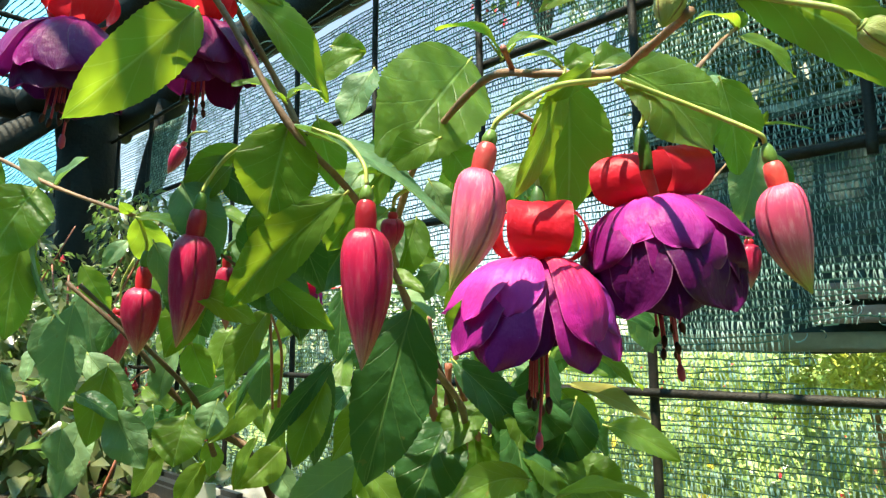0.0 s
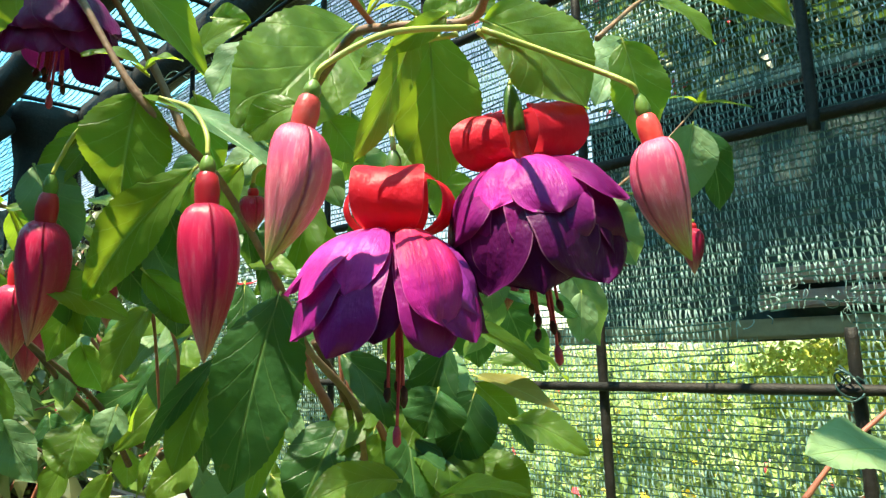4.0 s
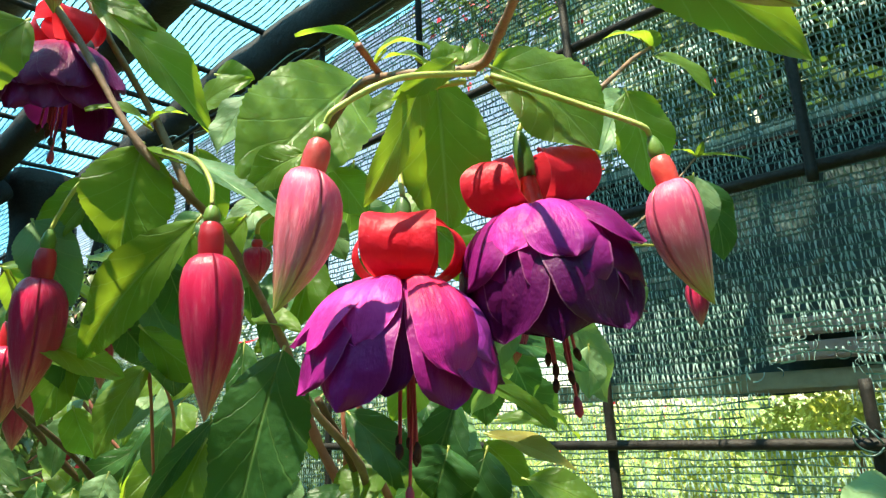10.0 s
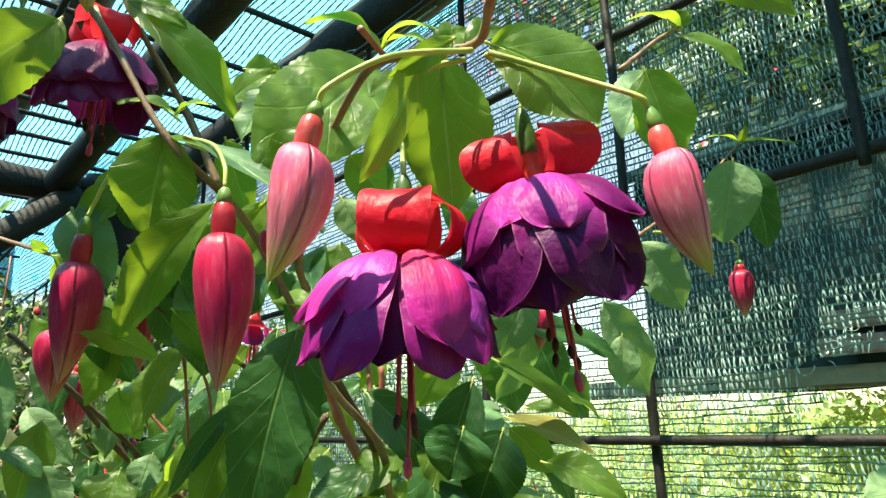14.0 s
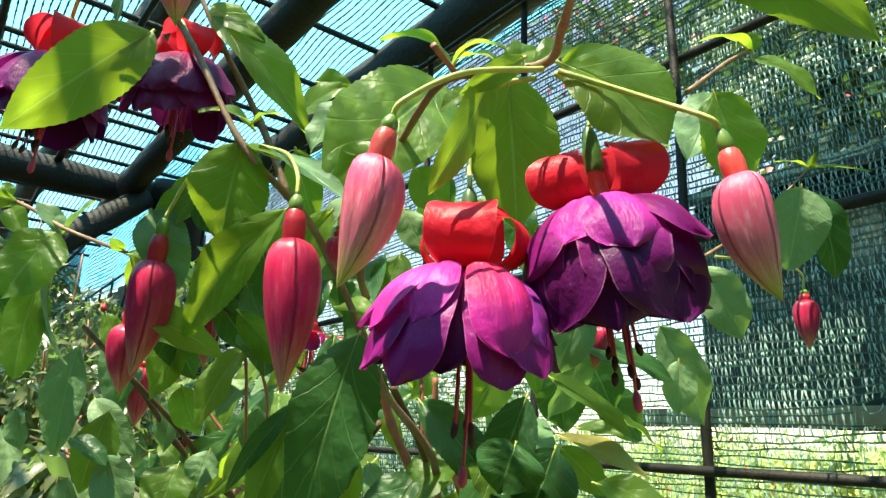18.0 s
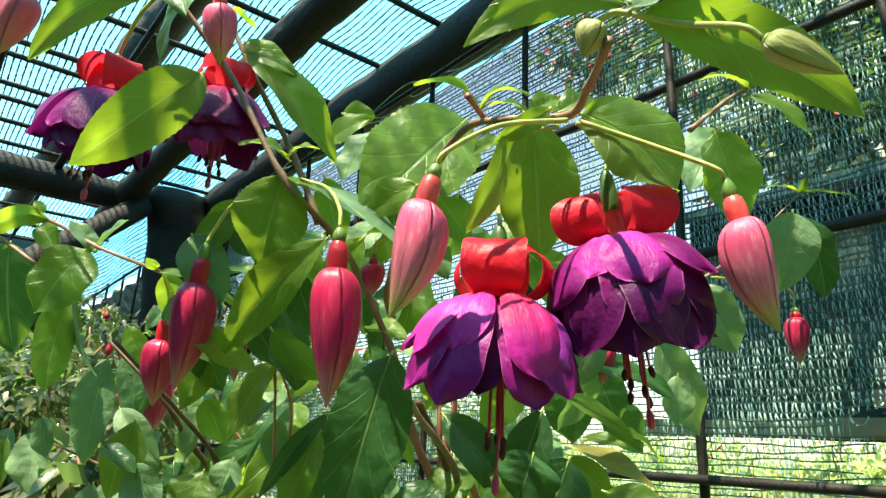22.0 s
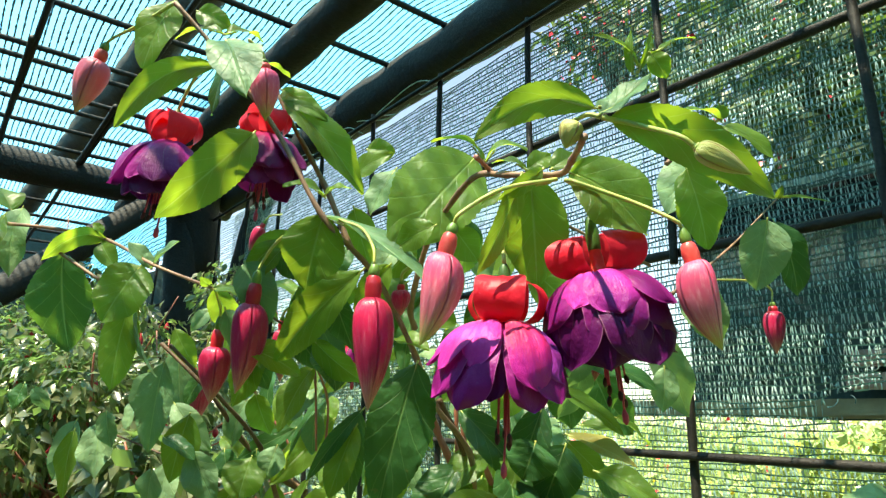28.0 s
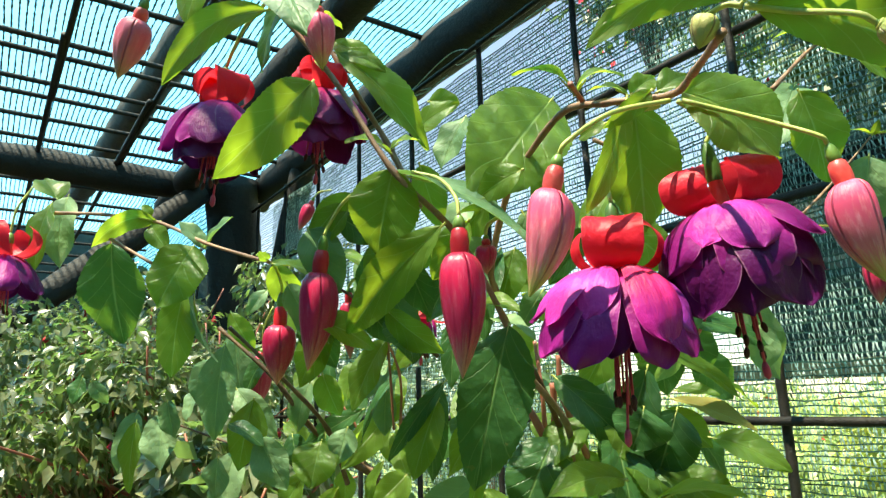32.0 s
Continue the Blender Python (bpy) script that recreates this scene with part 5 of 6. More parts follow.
leaf((-0.1572, 0.4154, 1.2426), (-0.1835, 0.4239, 1.1963), 0.0151, (0, -1, 0.15), 0.06, 0.15, M_leaf)
leaf((-0.1522, 0.4042, 1.2885), (-0.1201, 0.3917, 1.2731), 0.0084, (0, -0.55, 0.83), 0.10, 0.15, M_leaf)
leaf((-0.1170, 0.3882, 1.2479), (-0.1083, 0.3782, 1.2911), 0.0142, (0, -1, 0.15), 0.08, 0.15, M_leaf_dark)
leaf((-0.0818, 0.3360, 1.2667), (-0.0698, 0.3466, 1.2319), 0.0108, (0, -1, 0.15), 0.08, 0.15, M_leaf_dark)
leaf((-0.3317, 0.5542, 1.2292), (-0.3460, 0.5606, 1.1871), 0.0142, (0, -1, 0.15), 0.06, 0.15, M_leaf_blue_lit)
leaf((-0.3432, 0.5095, 1.1907), (-0.3368, 0.5142, 1.1588), 0.0129, (0, -1, 0.15), 0.05, 0.14, M_leaf_blue_lit)
leaf((-0.3113, 0.5770, 1.1438), (-0.3238, 0.5668, 1.0770), 0.0178, (0, -1, 0.15), 0.05, 0.16, M_leaf_blue_lit)
leaf((-0.2270, 0.5389, 1.1257), (-0.2517, 0.5449, 1.0859), 0.0134, (0, -1, 0.15), 0.05, 0.14, M_leaf)
leaf((-0.1884, 0.5200, 1.1158), (-0.2100, 0.5251, 1.0818), 0.0108, (0, -1, 0.15), 0.05, 0.14, M_leaf)
leaf((-0.1280, 0.5089, 1.1880), (-0.1539, 0.5122, 1.1668), 0.0129, (0, -1, 0.15), 0.05, 0.14, M_leaf)
leaf((-0.0985, 0.4618, 1.2322), (-0.1289, 0.4755, 1.2089), 0.0100, (0, -1, 0.15), 0.05, 0.14, M_leaf)
leaf((-0.1478, 0.4753, 1.2786), (-0.1644, 0.4802, 1.2459), 0.0145, (0, -1, 0.15), 0.05, 0.14, M_leaf_dark)
leaf((0.0236, 0.3529, 1.2808), (-0.0009, 0.3774, 1.2528), 0.0096, (0, -1, 0.15), 0.05, 0.14, M_leaf_dark)
leaf((0.0077, 0.4402, 1.2382), (-0.0226, 0.4375, 1.2570), 0.0114, (0, -1, 0.15), 0.05, 0.14, M_leaf)
bud((-0.0378, 0.2626, 1.2684), (-0.0395, 0.2685, 1.1937), 0.0106, 'deep', [(-0.0646, 0.2830, 1.2993), (-0.0494, 0.2765, 1.2921), (-0.0395, 0.2651, 1.2782)], 0.08, 0.155, (0.0013, 0.0002, 0.0000))
bud((0.0097, 0.2128, 1.2750), (-0.0048, 0.2154, 1.2210), 0.0092, 'pale', [(0.0563, 0.2359, 1.3028), (0.0312, 0.2195, 1.2928), (0.0135, 0.2121, 1.2799)], 0.085, 0.17, (0.0027, 0.0005, -0.0005))
bud((0.1116, 0.2325, 1.2764), (0.1256, 0.2350, 1.2214), 0.0091, 'pale', [(0.0619, 0.2395, 1.3039), (0.0916, 0.2384, 1.2913), (0.1078, 0.2310, 1.2801)], 0.125, 0.155, (-0.0024, -0.0000, -0.0011))
bud((-0.1251, 0.3171, 1.2785), (-0.1389, 0.3299, 1.2030), 0.0109, 'deep', [(-0.0782, 0.2933, 1.3048), (-0.1061, 0.3044, 1.2959), (-0.1211, 0.3158, 1.2854)], 0.107, 0.165, (0.0019, 0.0004, -0.0005))
bud((-0.1863, 0.3962, 1.2613), (-0.1925, 0.4056, 1.1980), 0.0112, 'deep', [(-0.1894, 0.3911, 1.2797), (-0.1862, 0.3947, 1.2674)], 0.15, 0.2)
bud((-0.3030, 0.6081, 1.2427), (-0.3160, 0.6251, 1.1790), 0.0132, 'deep', [(-0.2880, 0.5980, 1.2838), (-0.2997, 0.6025, 1.2631)], 0.05, 0.08)
bud((-0.1329, 0.3831, 1.2593), (-0.1356, 0.3947, 1.2131), 0.0067, 'deep', [(-0.1248, 0.3822, 1.2673), (-0.1308, 0.3824, 1.2633)], 0.06, 0.14)
bud((-0.0290, 0.2914, 1.2655), (-0.0299, 0.2963, 1.2460), 0.0054, 'deep', [(-0.0219, 0.2901, 1.2739), (-0.0277, 0.2903, 1.2701)], 0.10, 0.15)
bud((0.2701, 0.5825, 1.3021), (0.2699, 0.5846, 1.2536), 0.0101, 'deep', [(0.1804, 0.4964, 1.3063), (0.2390, 0.5536, 1.3171), (0.2677, 0.5789, 1.3149)], 0.08, 0.10)
bud((-0.2227, 0.2775, 1.4200), (-0.2442, 0.2860, 1.3758), 0.0097, 'pink', [(-0.1688, 0.2605, 1.4331), (-0.1970, 0.2692, 1.4251), (-0.2173, 0.2773, 1.4236)], 0.11, 0.14)
bud((-0.1153, 0.2760, 1.4007), (-0.1152, 0.2855, 1.3641), 0.0086, 'pale', [(-0.1247, 0.2718, 1.4122), (-0.1173, 0.2745, 1.4057)], 0.06, 0.10)
bud((-0.2549, 0.6205, 1.4058), (-0.2746, 0.6268, 1.3711), 0.0071, 'deep', [(-0.2356, 0.6214, 1.4124), (-0.2484, 0.6201, 1.4109)], 0.10, 0.12)
bud((0.0902, 0.3965, 1.2454), (0.0861, 0.4039, 1.2171), 0.0056, 'deep', [(0.0923, 0.3930, 1.2589), (0.0914, 0.3946, 1.2529)], 0.06, 0.12)
bud((0.0612, 0.1803, 1.3069), (0.0574, 0.1807, 1.2951), 0.0049, 'green', [(0.0708, 0.1747, 1.3054), (0.0663, 0.1766, 1.3075)], 0.02, 0.03)
bud((0.1009, 0.1598, 1.2858), (0.1193, 0.1591, 1.2739), 0.0044, 'green', [(0.0714, 0.1748, 1.3052), (0.0850, 0.1745, 1.3012), (0.0961, 0.1611, 1.2905)], 0.02, 0.03)
stem([(-0.0285, 0.3728, 1.2122), (-0.0202, 0.3810, 1.1841), (-0.0091, 0.3896, 1.1560), (-0.0092, 0.3980, 1.1209)], 0.0022, 0.0026, M_stem_pink, 'stem')
stem([(-0.0030, 0.3921, 1.1932), (-0.0034, 0.3976, 1.1698), (-0.0045, 0.4022, 1.1500)], 0.0020, 0.0022, M_stem_pink, 'stem')
stem([(-0.0266, 0.3795, 1.1859), (-0.0412, 0.3922, 1.1660), (-0.0506, 0.4052, 1.1489)], 0.0016, 0.0018, M_stem_dark, 'stem')
stem([(-0.1127, 0.3820, 1.2458), (-0.1080, 0.3898, 1.2164), (-0.1078, 0.4018, 1.1667)], 0.0010, 0.0008, M_stem_pink, 'stem')
leaf((0.0858, 0.4502, 1.2344), (0.1023, 0.4621, 1.1972), 0.0161, (0, -1, 0.15), 0.08, 0.15, M_leaf_dark)
leaf((0.0686, 0.4502, 1.2258), (0.0722, 0.4614, 1.1841), 0.0172, (0, -1, 0.15), 0.08, 0.15, M_leaf_dark)
leaf((0.1039, 0.4425, 1.1930), (0.1282, 0.4509, 1.1734), 0.0103, (0, -0.55, 0.83), 0.08, 0.15, M_leaf)
leaf((0.0961, 0.4776, 1.2146), (0.1222, 0.4899, 1.1804), 0.0157, (0, -1, 0.15), 0.08, 0.15, M_leaf_dark)
leaf((-0.0415, 0.3171, 1.2804), (-0.0650, 0.3318, 1.2515), 0.0105, (0, -1, 0.15), 0.08, 0.15, M_leaf)
leaf((-0.1024, 0.3670, 1.2568), (-0.0838, 0.3792, 1.2197), 0.0107, (0, -1, 0.15), 0.08, 0.15, M_leaf_blue_lit)
stem([(-0.2173, 0.5397, 1.2136), (-0.2029, 0.5432, 1.1929), (-0.1868, 0.5463, 1.1734), (-0.1770, 0.5499, 1.1536)], 0.0013, 0.0011, M_stem_pink, 'stem')
stem([(-0.3011, 0.6241, 1.1688), (-0.2843, 0.6211, 1.1799), (-0.2575, 0.6078, 1.1887)], 0.0009, 0.0007, M_stem_pink, 'stem')
stem([(-0.3062, 0.6271, 1.1551), (-0.2871, 0.6249, 1.1614), (-0.2749, 0.6212, 1.1773)], 0.0008, 0.0006, M_stem_pink, 'stem')
stem([(-0.2524, 0.5955, 1.1475), (-0.2200, 0.5729, 1.1508), (-0.1981, 0.5611, 1.1533)], 0.0010, 0.0008, M_stem_pink, 'stem')
stem([(-0.1573, 0.5345, 1.1240), (-0.1772, 0.5431, 1.1368), (-0.1979, 0.5532, 1.1421)], 0.0024, 0.0018, M_stem_dark, 'stem')
leaf((-0.1695, 0.5101, 1.1464), (-0.1533, 0.4939, 1.1726), 0.0079, (0, -0.55, 0.83), 0.10, 0.20, M_leaf)
leaf((-0.1279, 0.4711, 1.2292), (-0.1552, 0.4715, 1.1827), 0.0107, (-0.3, -0.8, 0.3), 0.12, 0.18, M_leaf)
leaf((-0.1105, 0.4536, 1.2105), (-0.1440, 0.4456, 1.1566), 0.0067, (-0.4, -0.7, 0.4), 0.14, 0.20, M_leaf_dark)
leaf((-0.1342, 0.4785, 1.1940), (-0.1346, 0.4752, 1.1596), 0.0107, (0, -1, 0.15), 0.10, 0.15, M_leaf_blue_lit)
leaf((-0.2148, 0.5212, 1.2035), (-0.2296, 0.5304, 1.1613), 0.0123, (0, -1, 0.15), 0.14, 0.15, M_leaf_blue_lit)
leaf((-0.2162, 0.4889, 1.1611), (-0.2058, 0.4837, 1.1342), 0.0125, (0, -1, 0.15), 0.10, 0.14, M_leaf_dark)
leaf((-0.1884, 0.5101, 1.1507), (-0.2042, 0.5040, 1.1343), 0.0112, (0, -1, 0.15), 0.12, 0.15, M_leaf)
leaf((0.0385, 0.4161, 1.1593), (0.0490, 0.4198, 1.1892), 0.0110, (0, -1, 0.15), 0.10, 0.14, M_leaf_dark)
leaf((0.0807, 0.4698, 1.1872), (0.1075, 0.4592, 1.1831), 0.0061, (0, -0.55, 0.83), 0.10, 0.20, M_leaf)
leaf((0.0844, 0.4546, 1.1605), (0.1044, 0.4599, 1.1295), 0.0103, (0.3, -0.8, 0.4), 0.14, 0.20, M_leaf_dark)
stem([(-0.3256, 0.7560, 1.2281), (-0.2860, 0.7722, 1.1705), (-0.2589, 0.7843, 1.1212)], 0.0024, 0.0026, M_stem_pink, 'stem')

# flowers

flower((0.0299, 0.2527, 1.2360), (0.02, -0.05, 1.0),
       [(-5, 0.040, 0.0122, 90, 208, 1.0), (-84, 0.042, 0.0085, 84, 250, 1.0, 0.92), (84, 0.052, 0.0085, 80, 300, 1.12, 0.86), (176, 0.040, 0.011, 95, 215, 1.0)],
       [(33, 96, -14, 0.046, 0.0132, "r"), (-30, 96, -2, 0.035, 0.0118, "p"), (-58, 95, 8, 0.040, 0.0120, "p"), (-86, 94, 18, 0.039, 0.0120, "p"),
        (66, 92, -2, 0.043, 0.0165, "l"), (100, 86, 10, 0.039, 0.0150, "v"), (134, 84, 8, 0.040, 0.016, "v"), (176, 84, 8, 0.040, 0.016, "v"), (214, 84, 8, 0.040, 0.016, "v"), (250, 86, 14, 0.039, 0.014, "v"),
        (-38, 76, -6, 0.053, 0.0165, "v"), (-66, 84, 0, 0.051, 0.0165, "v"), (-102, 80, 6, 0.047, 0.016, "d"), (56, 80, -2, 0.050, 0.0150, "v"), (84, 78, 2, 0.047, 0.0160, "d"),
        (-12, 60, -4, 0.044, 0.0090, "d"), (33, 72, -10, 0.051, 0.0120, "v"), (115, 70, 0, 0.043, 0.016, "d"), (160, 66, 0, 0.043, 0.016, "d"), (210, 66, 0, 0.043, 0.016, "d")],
       [(0.0539, 0.2454, 1.3052), (0.0400, 0.2445, 1.3014), (0.0319, 0.2510, 1.2920), (0.0293, 0.2584, 1.2823)], 0.015, 0.014, 0.060, 3, M_ovary_dark)
flower((0.0766, 0.2579, 1.2604), (-0.13, -0.05, 1.0),
       [(46, 0.036, 0.0098, 84, 200, 1.2, 0.35), (-54, 0.036, 0.0095, 78, 205, 1.2, 0.35), (128, 0.036, 0.0120, 90, 205, 1.0), (216, 0.036, 0.0120, 90, 205, 1.0)],
       # pink for the lit front petal; m and d petals carry shade in their colour
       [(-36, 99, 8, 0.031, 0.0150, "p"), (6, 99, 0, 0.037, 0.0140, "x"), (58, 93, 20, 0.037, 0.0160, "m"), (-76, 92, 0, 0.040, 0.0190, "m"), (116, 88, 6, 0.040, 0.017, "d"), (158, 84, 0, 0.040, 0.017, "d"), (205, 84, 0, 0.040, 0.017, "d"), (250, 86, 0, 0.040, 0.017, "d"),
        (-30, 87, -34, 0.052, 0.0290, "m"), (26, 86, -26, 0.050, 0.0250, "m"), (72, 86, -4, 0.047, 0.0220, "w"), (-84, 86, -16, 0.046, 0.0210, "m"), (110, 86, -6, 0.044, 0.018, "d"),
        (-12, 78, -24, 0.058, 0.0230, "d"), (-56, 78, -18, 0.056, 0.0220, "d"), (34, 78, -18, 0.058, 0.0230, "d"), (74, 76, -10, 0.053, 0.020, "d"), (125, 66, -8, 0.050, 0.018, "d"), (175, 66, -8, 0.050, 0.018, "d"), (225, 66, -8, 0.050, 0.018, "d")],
       [(0.0607, 0.2431, 1.3053), (0.0691, 0.2485, 1.3011), (0.0751, 0.2557, 1.2963)], 0.017, 0.013, 0.060, 5, M_ovary_dark)
flower((-0.1805, 0.2948, 1.3546), (0.05, 0.02, 1.0),
       [(-70, 0.040, 0.0095, 100, 250, 1.2), (50, 0.040, 0.0095, 105, 235, 1.2), (135, 0.036, 0.010, 100, 235, 1.2), (225, 0.036, 0.010, 100, 235, 1.2)],
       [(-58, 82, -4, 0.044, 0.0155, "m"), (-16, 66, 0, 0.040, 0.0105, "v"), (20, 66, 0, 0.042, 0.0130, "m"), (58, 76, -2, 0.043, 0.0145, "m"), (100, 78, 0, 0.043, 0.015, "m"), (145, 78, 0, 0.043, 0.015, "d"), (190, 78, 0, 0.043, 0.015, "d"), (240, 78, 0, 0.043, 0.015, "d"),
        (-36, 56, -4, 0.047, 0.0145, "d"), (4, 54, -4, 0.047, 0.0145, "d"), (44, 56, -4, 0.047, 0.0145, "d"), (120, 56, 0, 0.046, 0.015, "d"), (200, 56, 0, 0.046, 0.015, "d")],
       [(-0.1402, 0.2715, 1.4053), (-0.1600, 0.2815, 1.3967), (-0.1705, 0.2878, 1.3870)], 0.011, 0.014, 0.050, 11)
flower((-0.1359, 0.3320, 1.3751), (0.02, 0.04, 1.0),
       [(-50, 0.040, 0.0100, 100, 245, 1.2), (40, 0.040, 0.010, 100, 245, 1.2), (130, 0.036, 0.010, 100, 235, 1.2), (220, 0.036, 0.010, 100, 235, 1.2)],
       [(-72, 84, 6, 0.043, 0.0135, "w"), (-38, 70, 0, 0.042, 0.0140, "w"), (2, 66, -2, 0.042, 0.0130, "w"), (36, 70, 2, 0.043, 0.0130, "w"), (72, 86, 12, 0.045, 0.0140, "w"), (112, 78, 6, 0.043, 0.014, "w"), (160, 78, 6, 0.043, 0.014, "w"), (215, 78, 6, 0.043, 0.014, "w"),
        (-52, 62, 0, 0.049, 0.0130, "w"), (-16, 54, -4, 0.050, 0.0130, "w"), (20, 54, -4, 0.050, 0.0130, "w"), (56, 62, 0, 0.049, 0.0130, "w"), (150, 54, 0, 0.047, 0.014, "w")],
       [(-0.1095, 0.2871, 1.3608), (-0.1270, 0.3104, 1.3824), (-0.1358, 0.3217, 1.3946)], 0.009, 0.012, 0.050, 17)
flower((-0.4573, 0.4380, 1.3141), (0.02, 0.02, 1.0),
       [(-70, 0.040, 0.010, 95, 150, 1.2), (20, 0.040, 0.010, 95, 140, 1.2), (110, 0.040, 0.010, 95, 150, 1.2), (200, 0.040, 0.010, 95, 150, 1.2)],
       [(-60, 70, 8, 0.044, 0.016, "d"), (-10, 66, 6, 0.046, 0.016, "d"), (40, 70, 8, 0.046, 0.016, "v"), (100, 70, 10, 0.045, 0.016, "d"), (170, 70, 10, 0.045, 0.016, "d"), (230, 70, 10, 0.045, 0.016, "d")],
       [(-0.4462, 0.4457, 1.3788), (-0.4541, 0.4390, 1.3568)], 0.009, 0.012, 0.050, 23)
flower((-0.1085, 0.4993, 1.2518), (0.1, 0.0, 1.0),
       [(-70, 0.026, 0.007, 70, 60, 1.2), (20, 0.026, 0.007, 70, 60, 1.2), (110, 0.026, 0.007, 70, 60, 1.2), (200, 0.026, 0.007, 70, 60, 1.2)],
       [(-60, 40, 0, 0.018, 0.008, "r"), (20, 40, 0, 0.018, 0.008, "v"), (100, 40, 0, 0.018, 0.008, "v")],
       [(-0.1150, 0.4965, 1.2710), (-0.1107, 0.4971, 1.2667)], 0.006, 0.010, 0.03, 29)

# leaves deeper in the plant
leaf((0.0165, 0.5438, 1.1295), (0.0373, 0.5391, 1.1009), 0.0136, (-0.31, -0.80, -0.06), 0.05, 0.15, M_leaf_blue_lit)
leaf((0.0657, 0.6167, 1.1117), (0.0428, 0.6019, 1.0885), 0.0094, (-0.29, -0.80, 0.12), 0.10, 0.20, M_leaf_blue_lit)
leaf((-0.1656, 0.5920, 1.1073), (-0.1845, 0.5873, 1.0828), 0.0146, (-0.12, -0.80, 0.06), 0.06, 0.12, M_leaf)
leaf((-0.0173, 0.5814, 1.1720), (-0.0126, 0.5627, 1.1426), 0.0155, (0.02, -0.80, 0.09), 0.03, 0.20, M_leaf)
leaf((-0.1002, 0.5108, 1.1126), (-0.0610, 0.5120, 1.0602), 0.0106, (0.26, -0.80, 0.45), 0.10, 0.11, M_leaf_dark)
leaf((-0.0121, 0.5081, 1.1522), (-0.0213, 0.4971, 1.1019), 0.0156, (0.04, -0.80, 0.47), 0.14, 0.19, M_leaf_dark)
leaf((0.0174, 0.5596, 1.2121), (0.0283, 0.5328, 1.1696), 0.0090, (0.25, -0.80, 0.15), 0.07, 0.18, M_leaf_dark)
leaf((0.0519, 0.5157, 1.1202), (0.0462, 0.5000, 1.0846), 0.0148, (-0.19, -0.80, -0.04), 0.04, 0.16, M_leaf_blue_lit)
leaf((-0.1373, 0.5209, 1.1658), (-0.1099, 0.5192, 1.1403), 0.0114, (0.36, -0.80, -0.10), 0.13, 0.21, M_leaf)
leaf((-0.0787, 0.5488, 1.1708), (-0.1103, 0.5446, 1.1304), 0.0138, (-0.42, -0.80, 0.49), 0.10, 0.10, M_leaf_dark)
leaf((-0.1730, 0.4420, 1.2060), (-0.1647, 0.4571, 1.1755), 0.0119, (0.05, -0.80, 0.18), 0.10, 0.19, M_leaf)
leaf((0.0560, 0.5711, 1.1834), (0.0768, 0.5513, 1.1439), 0.0112, (0.01, -0.80, 0.48), 0.08, 0.11, M_leaf_dark)
leaf((-0.1924, 0.5005, 1.1606), (-0.1868, 0.5104, 1.1182), 0.0129, (-0.37, -0.80, 0.48), 0.08, 0.17, M_leaf_dark)
leaf((-0.1471, 0.5442, 1.1568), (-0.1243, 0.5115, 1.1199), 0.0093, (-0.16, -0.80, 0.25), 0.02, 0.13, M_leaf)
leaf((0.0330, 0.5577, 1.2108), (0.0400, 0.5402, 1.1776), 0.0109, (0.01, -0.80, 0.34), 0.08, 0.21, M_leaf_dark)
leaf((-0.1354, 0.4710, 1.1405), (-0.1532, 0.4818, 1.1039), 0.0094, (-0.84, -0.80, 0.04), 0.05, 0.15, M_leaf)
leaf((-0.0503, 0.6136, 1.0971), (-0.0199, 0.6177, 1.0754), 0.0113, (0.46, -0.80, 0.22), 0.10, 0.16, M_leaf_blue_lit)
leaf((-0.2000, 0.5732, 1.1263), (-0.2039, 0.5825, 1.0944), 0.0115, (0.04, -0.80, 0.23), 0.03, 0.13, M_leaf)
leaf((-0.1439, 0.5039, 1.2195), (-0.1347, 0.4933, 1.1760), 0.0098, (-0.02, -0.80, 0.20), 0.07, 0.20, M_leaf_blue_lit)
leaf((-0.2327, 0.5644, 1.2209), (-0.2303, 0.5423, 1.1881), 0.0127, (0.04, -0.80, 0.66), 0.04, 0.15, M_leaf)
leaf((0.0034, 0.4767, 1.1461), (-0.0030, 0.4698, 1.1108), 0.0095, (-0.12, -0.80, 0.17), 0.06, 0.21, M_leaf_dark)
leaf((-0.0705, 0.5417, 1.1582), (-0.0542, 0.5325, 1.1260), 0.0100, (0.05, -0.80, 0.30), 0.11, 0.16, M_leaf_blue_lit)
leaf((-0.0616, 0.4617, 1.1276), (-0.1119, 0.4621, 1.0944), 0.0157, (-0.12, -0.80, -0.09), 0.10, 0.12, M_leaf_blue_lit)
leaf((-0.0206, 0.4927, 1.2048), (-0.0095, 0.4819, 1.1853), 0.0090, (0.42, -0.80, 0.10), 0.03, 0.11, M_leaf_blue_lit)
leaf((0.0503, 0.4523, 1.1388), (0.1066, 0.4395, 1.0913), 0.0130, (-0.42, -0.80, 0.68), 0.09, 0.13, M_leaf)
leaf((-0.0046, 0.5626, 1.1041), (0.0035, 0.5622, 1.0784), 0.0126, (0.21, -0.80, 0.11), 0.03, 0.17, M_leaf)
leaf((-0.1798, 0.5724, 1.1957), (-0.2095, 0.5624, 1.1461), 0.0131, (0.02, -0.80, 0.17), 0.03, 0.18, M_leaf_dark)
leaf((-0.0693, 0.5656, 1.1617), (-0.0886, 0.5433, 1.1394), 0.0129, (-0.02, -0.80, -0.04), 0.02, 0.13, M_leaf)
leaf((-0.1505, 0.5525, 1.2094), (-0.1407, 0.5313, 1.1770), 0.0141, (0.17, -0.80, 0.32), 0.11, 0.21, M_leaf)
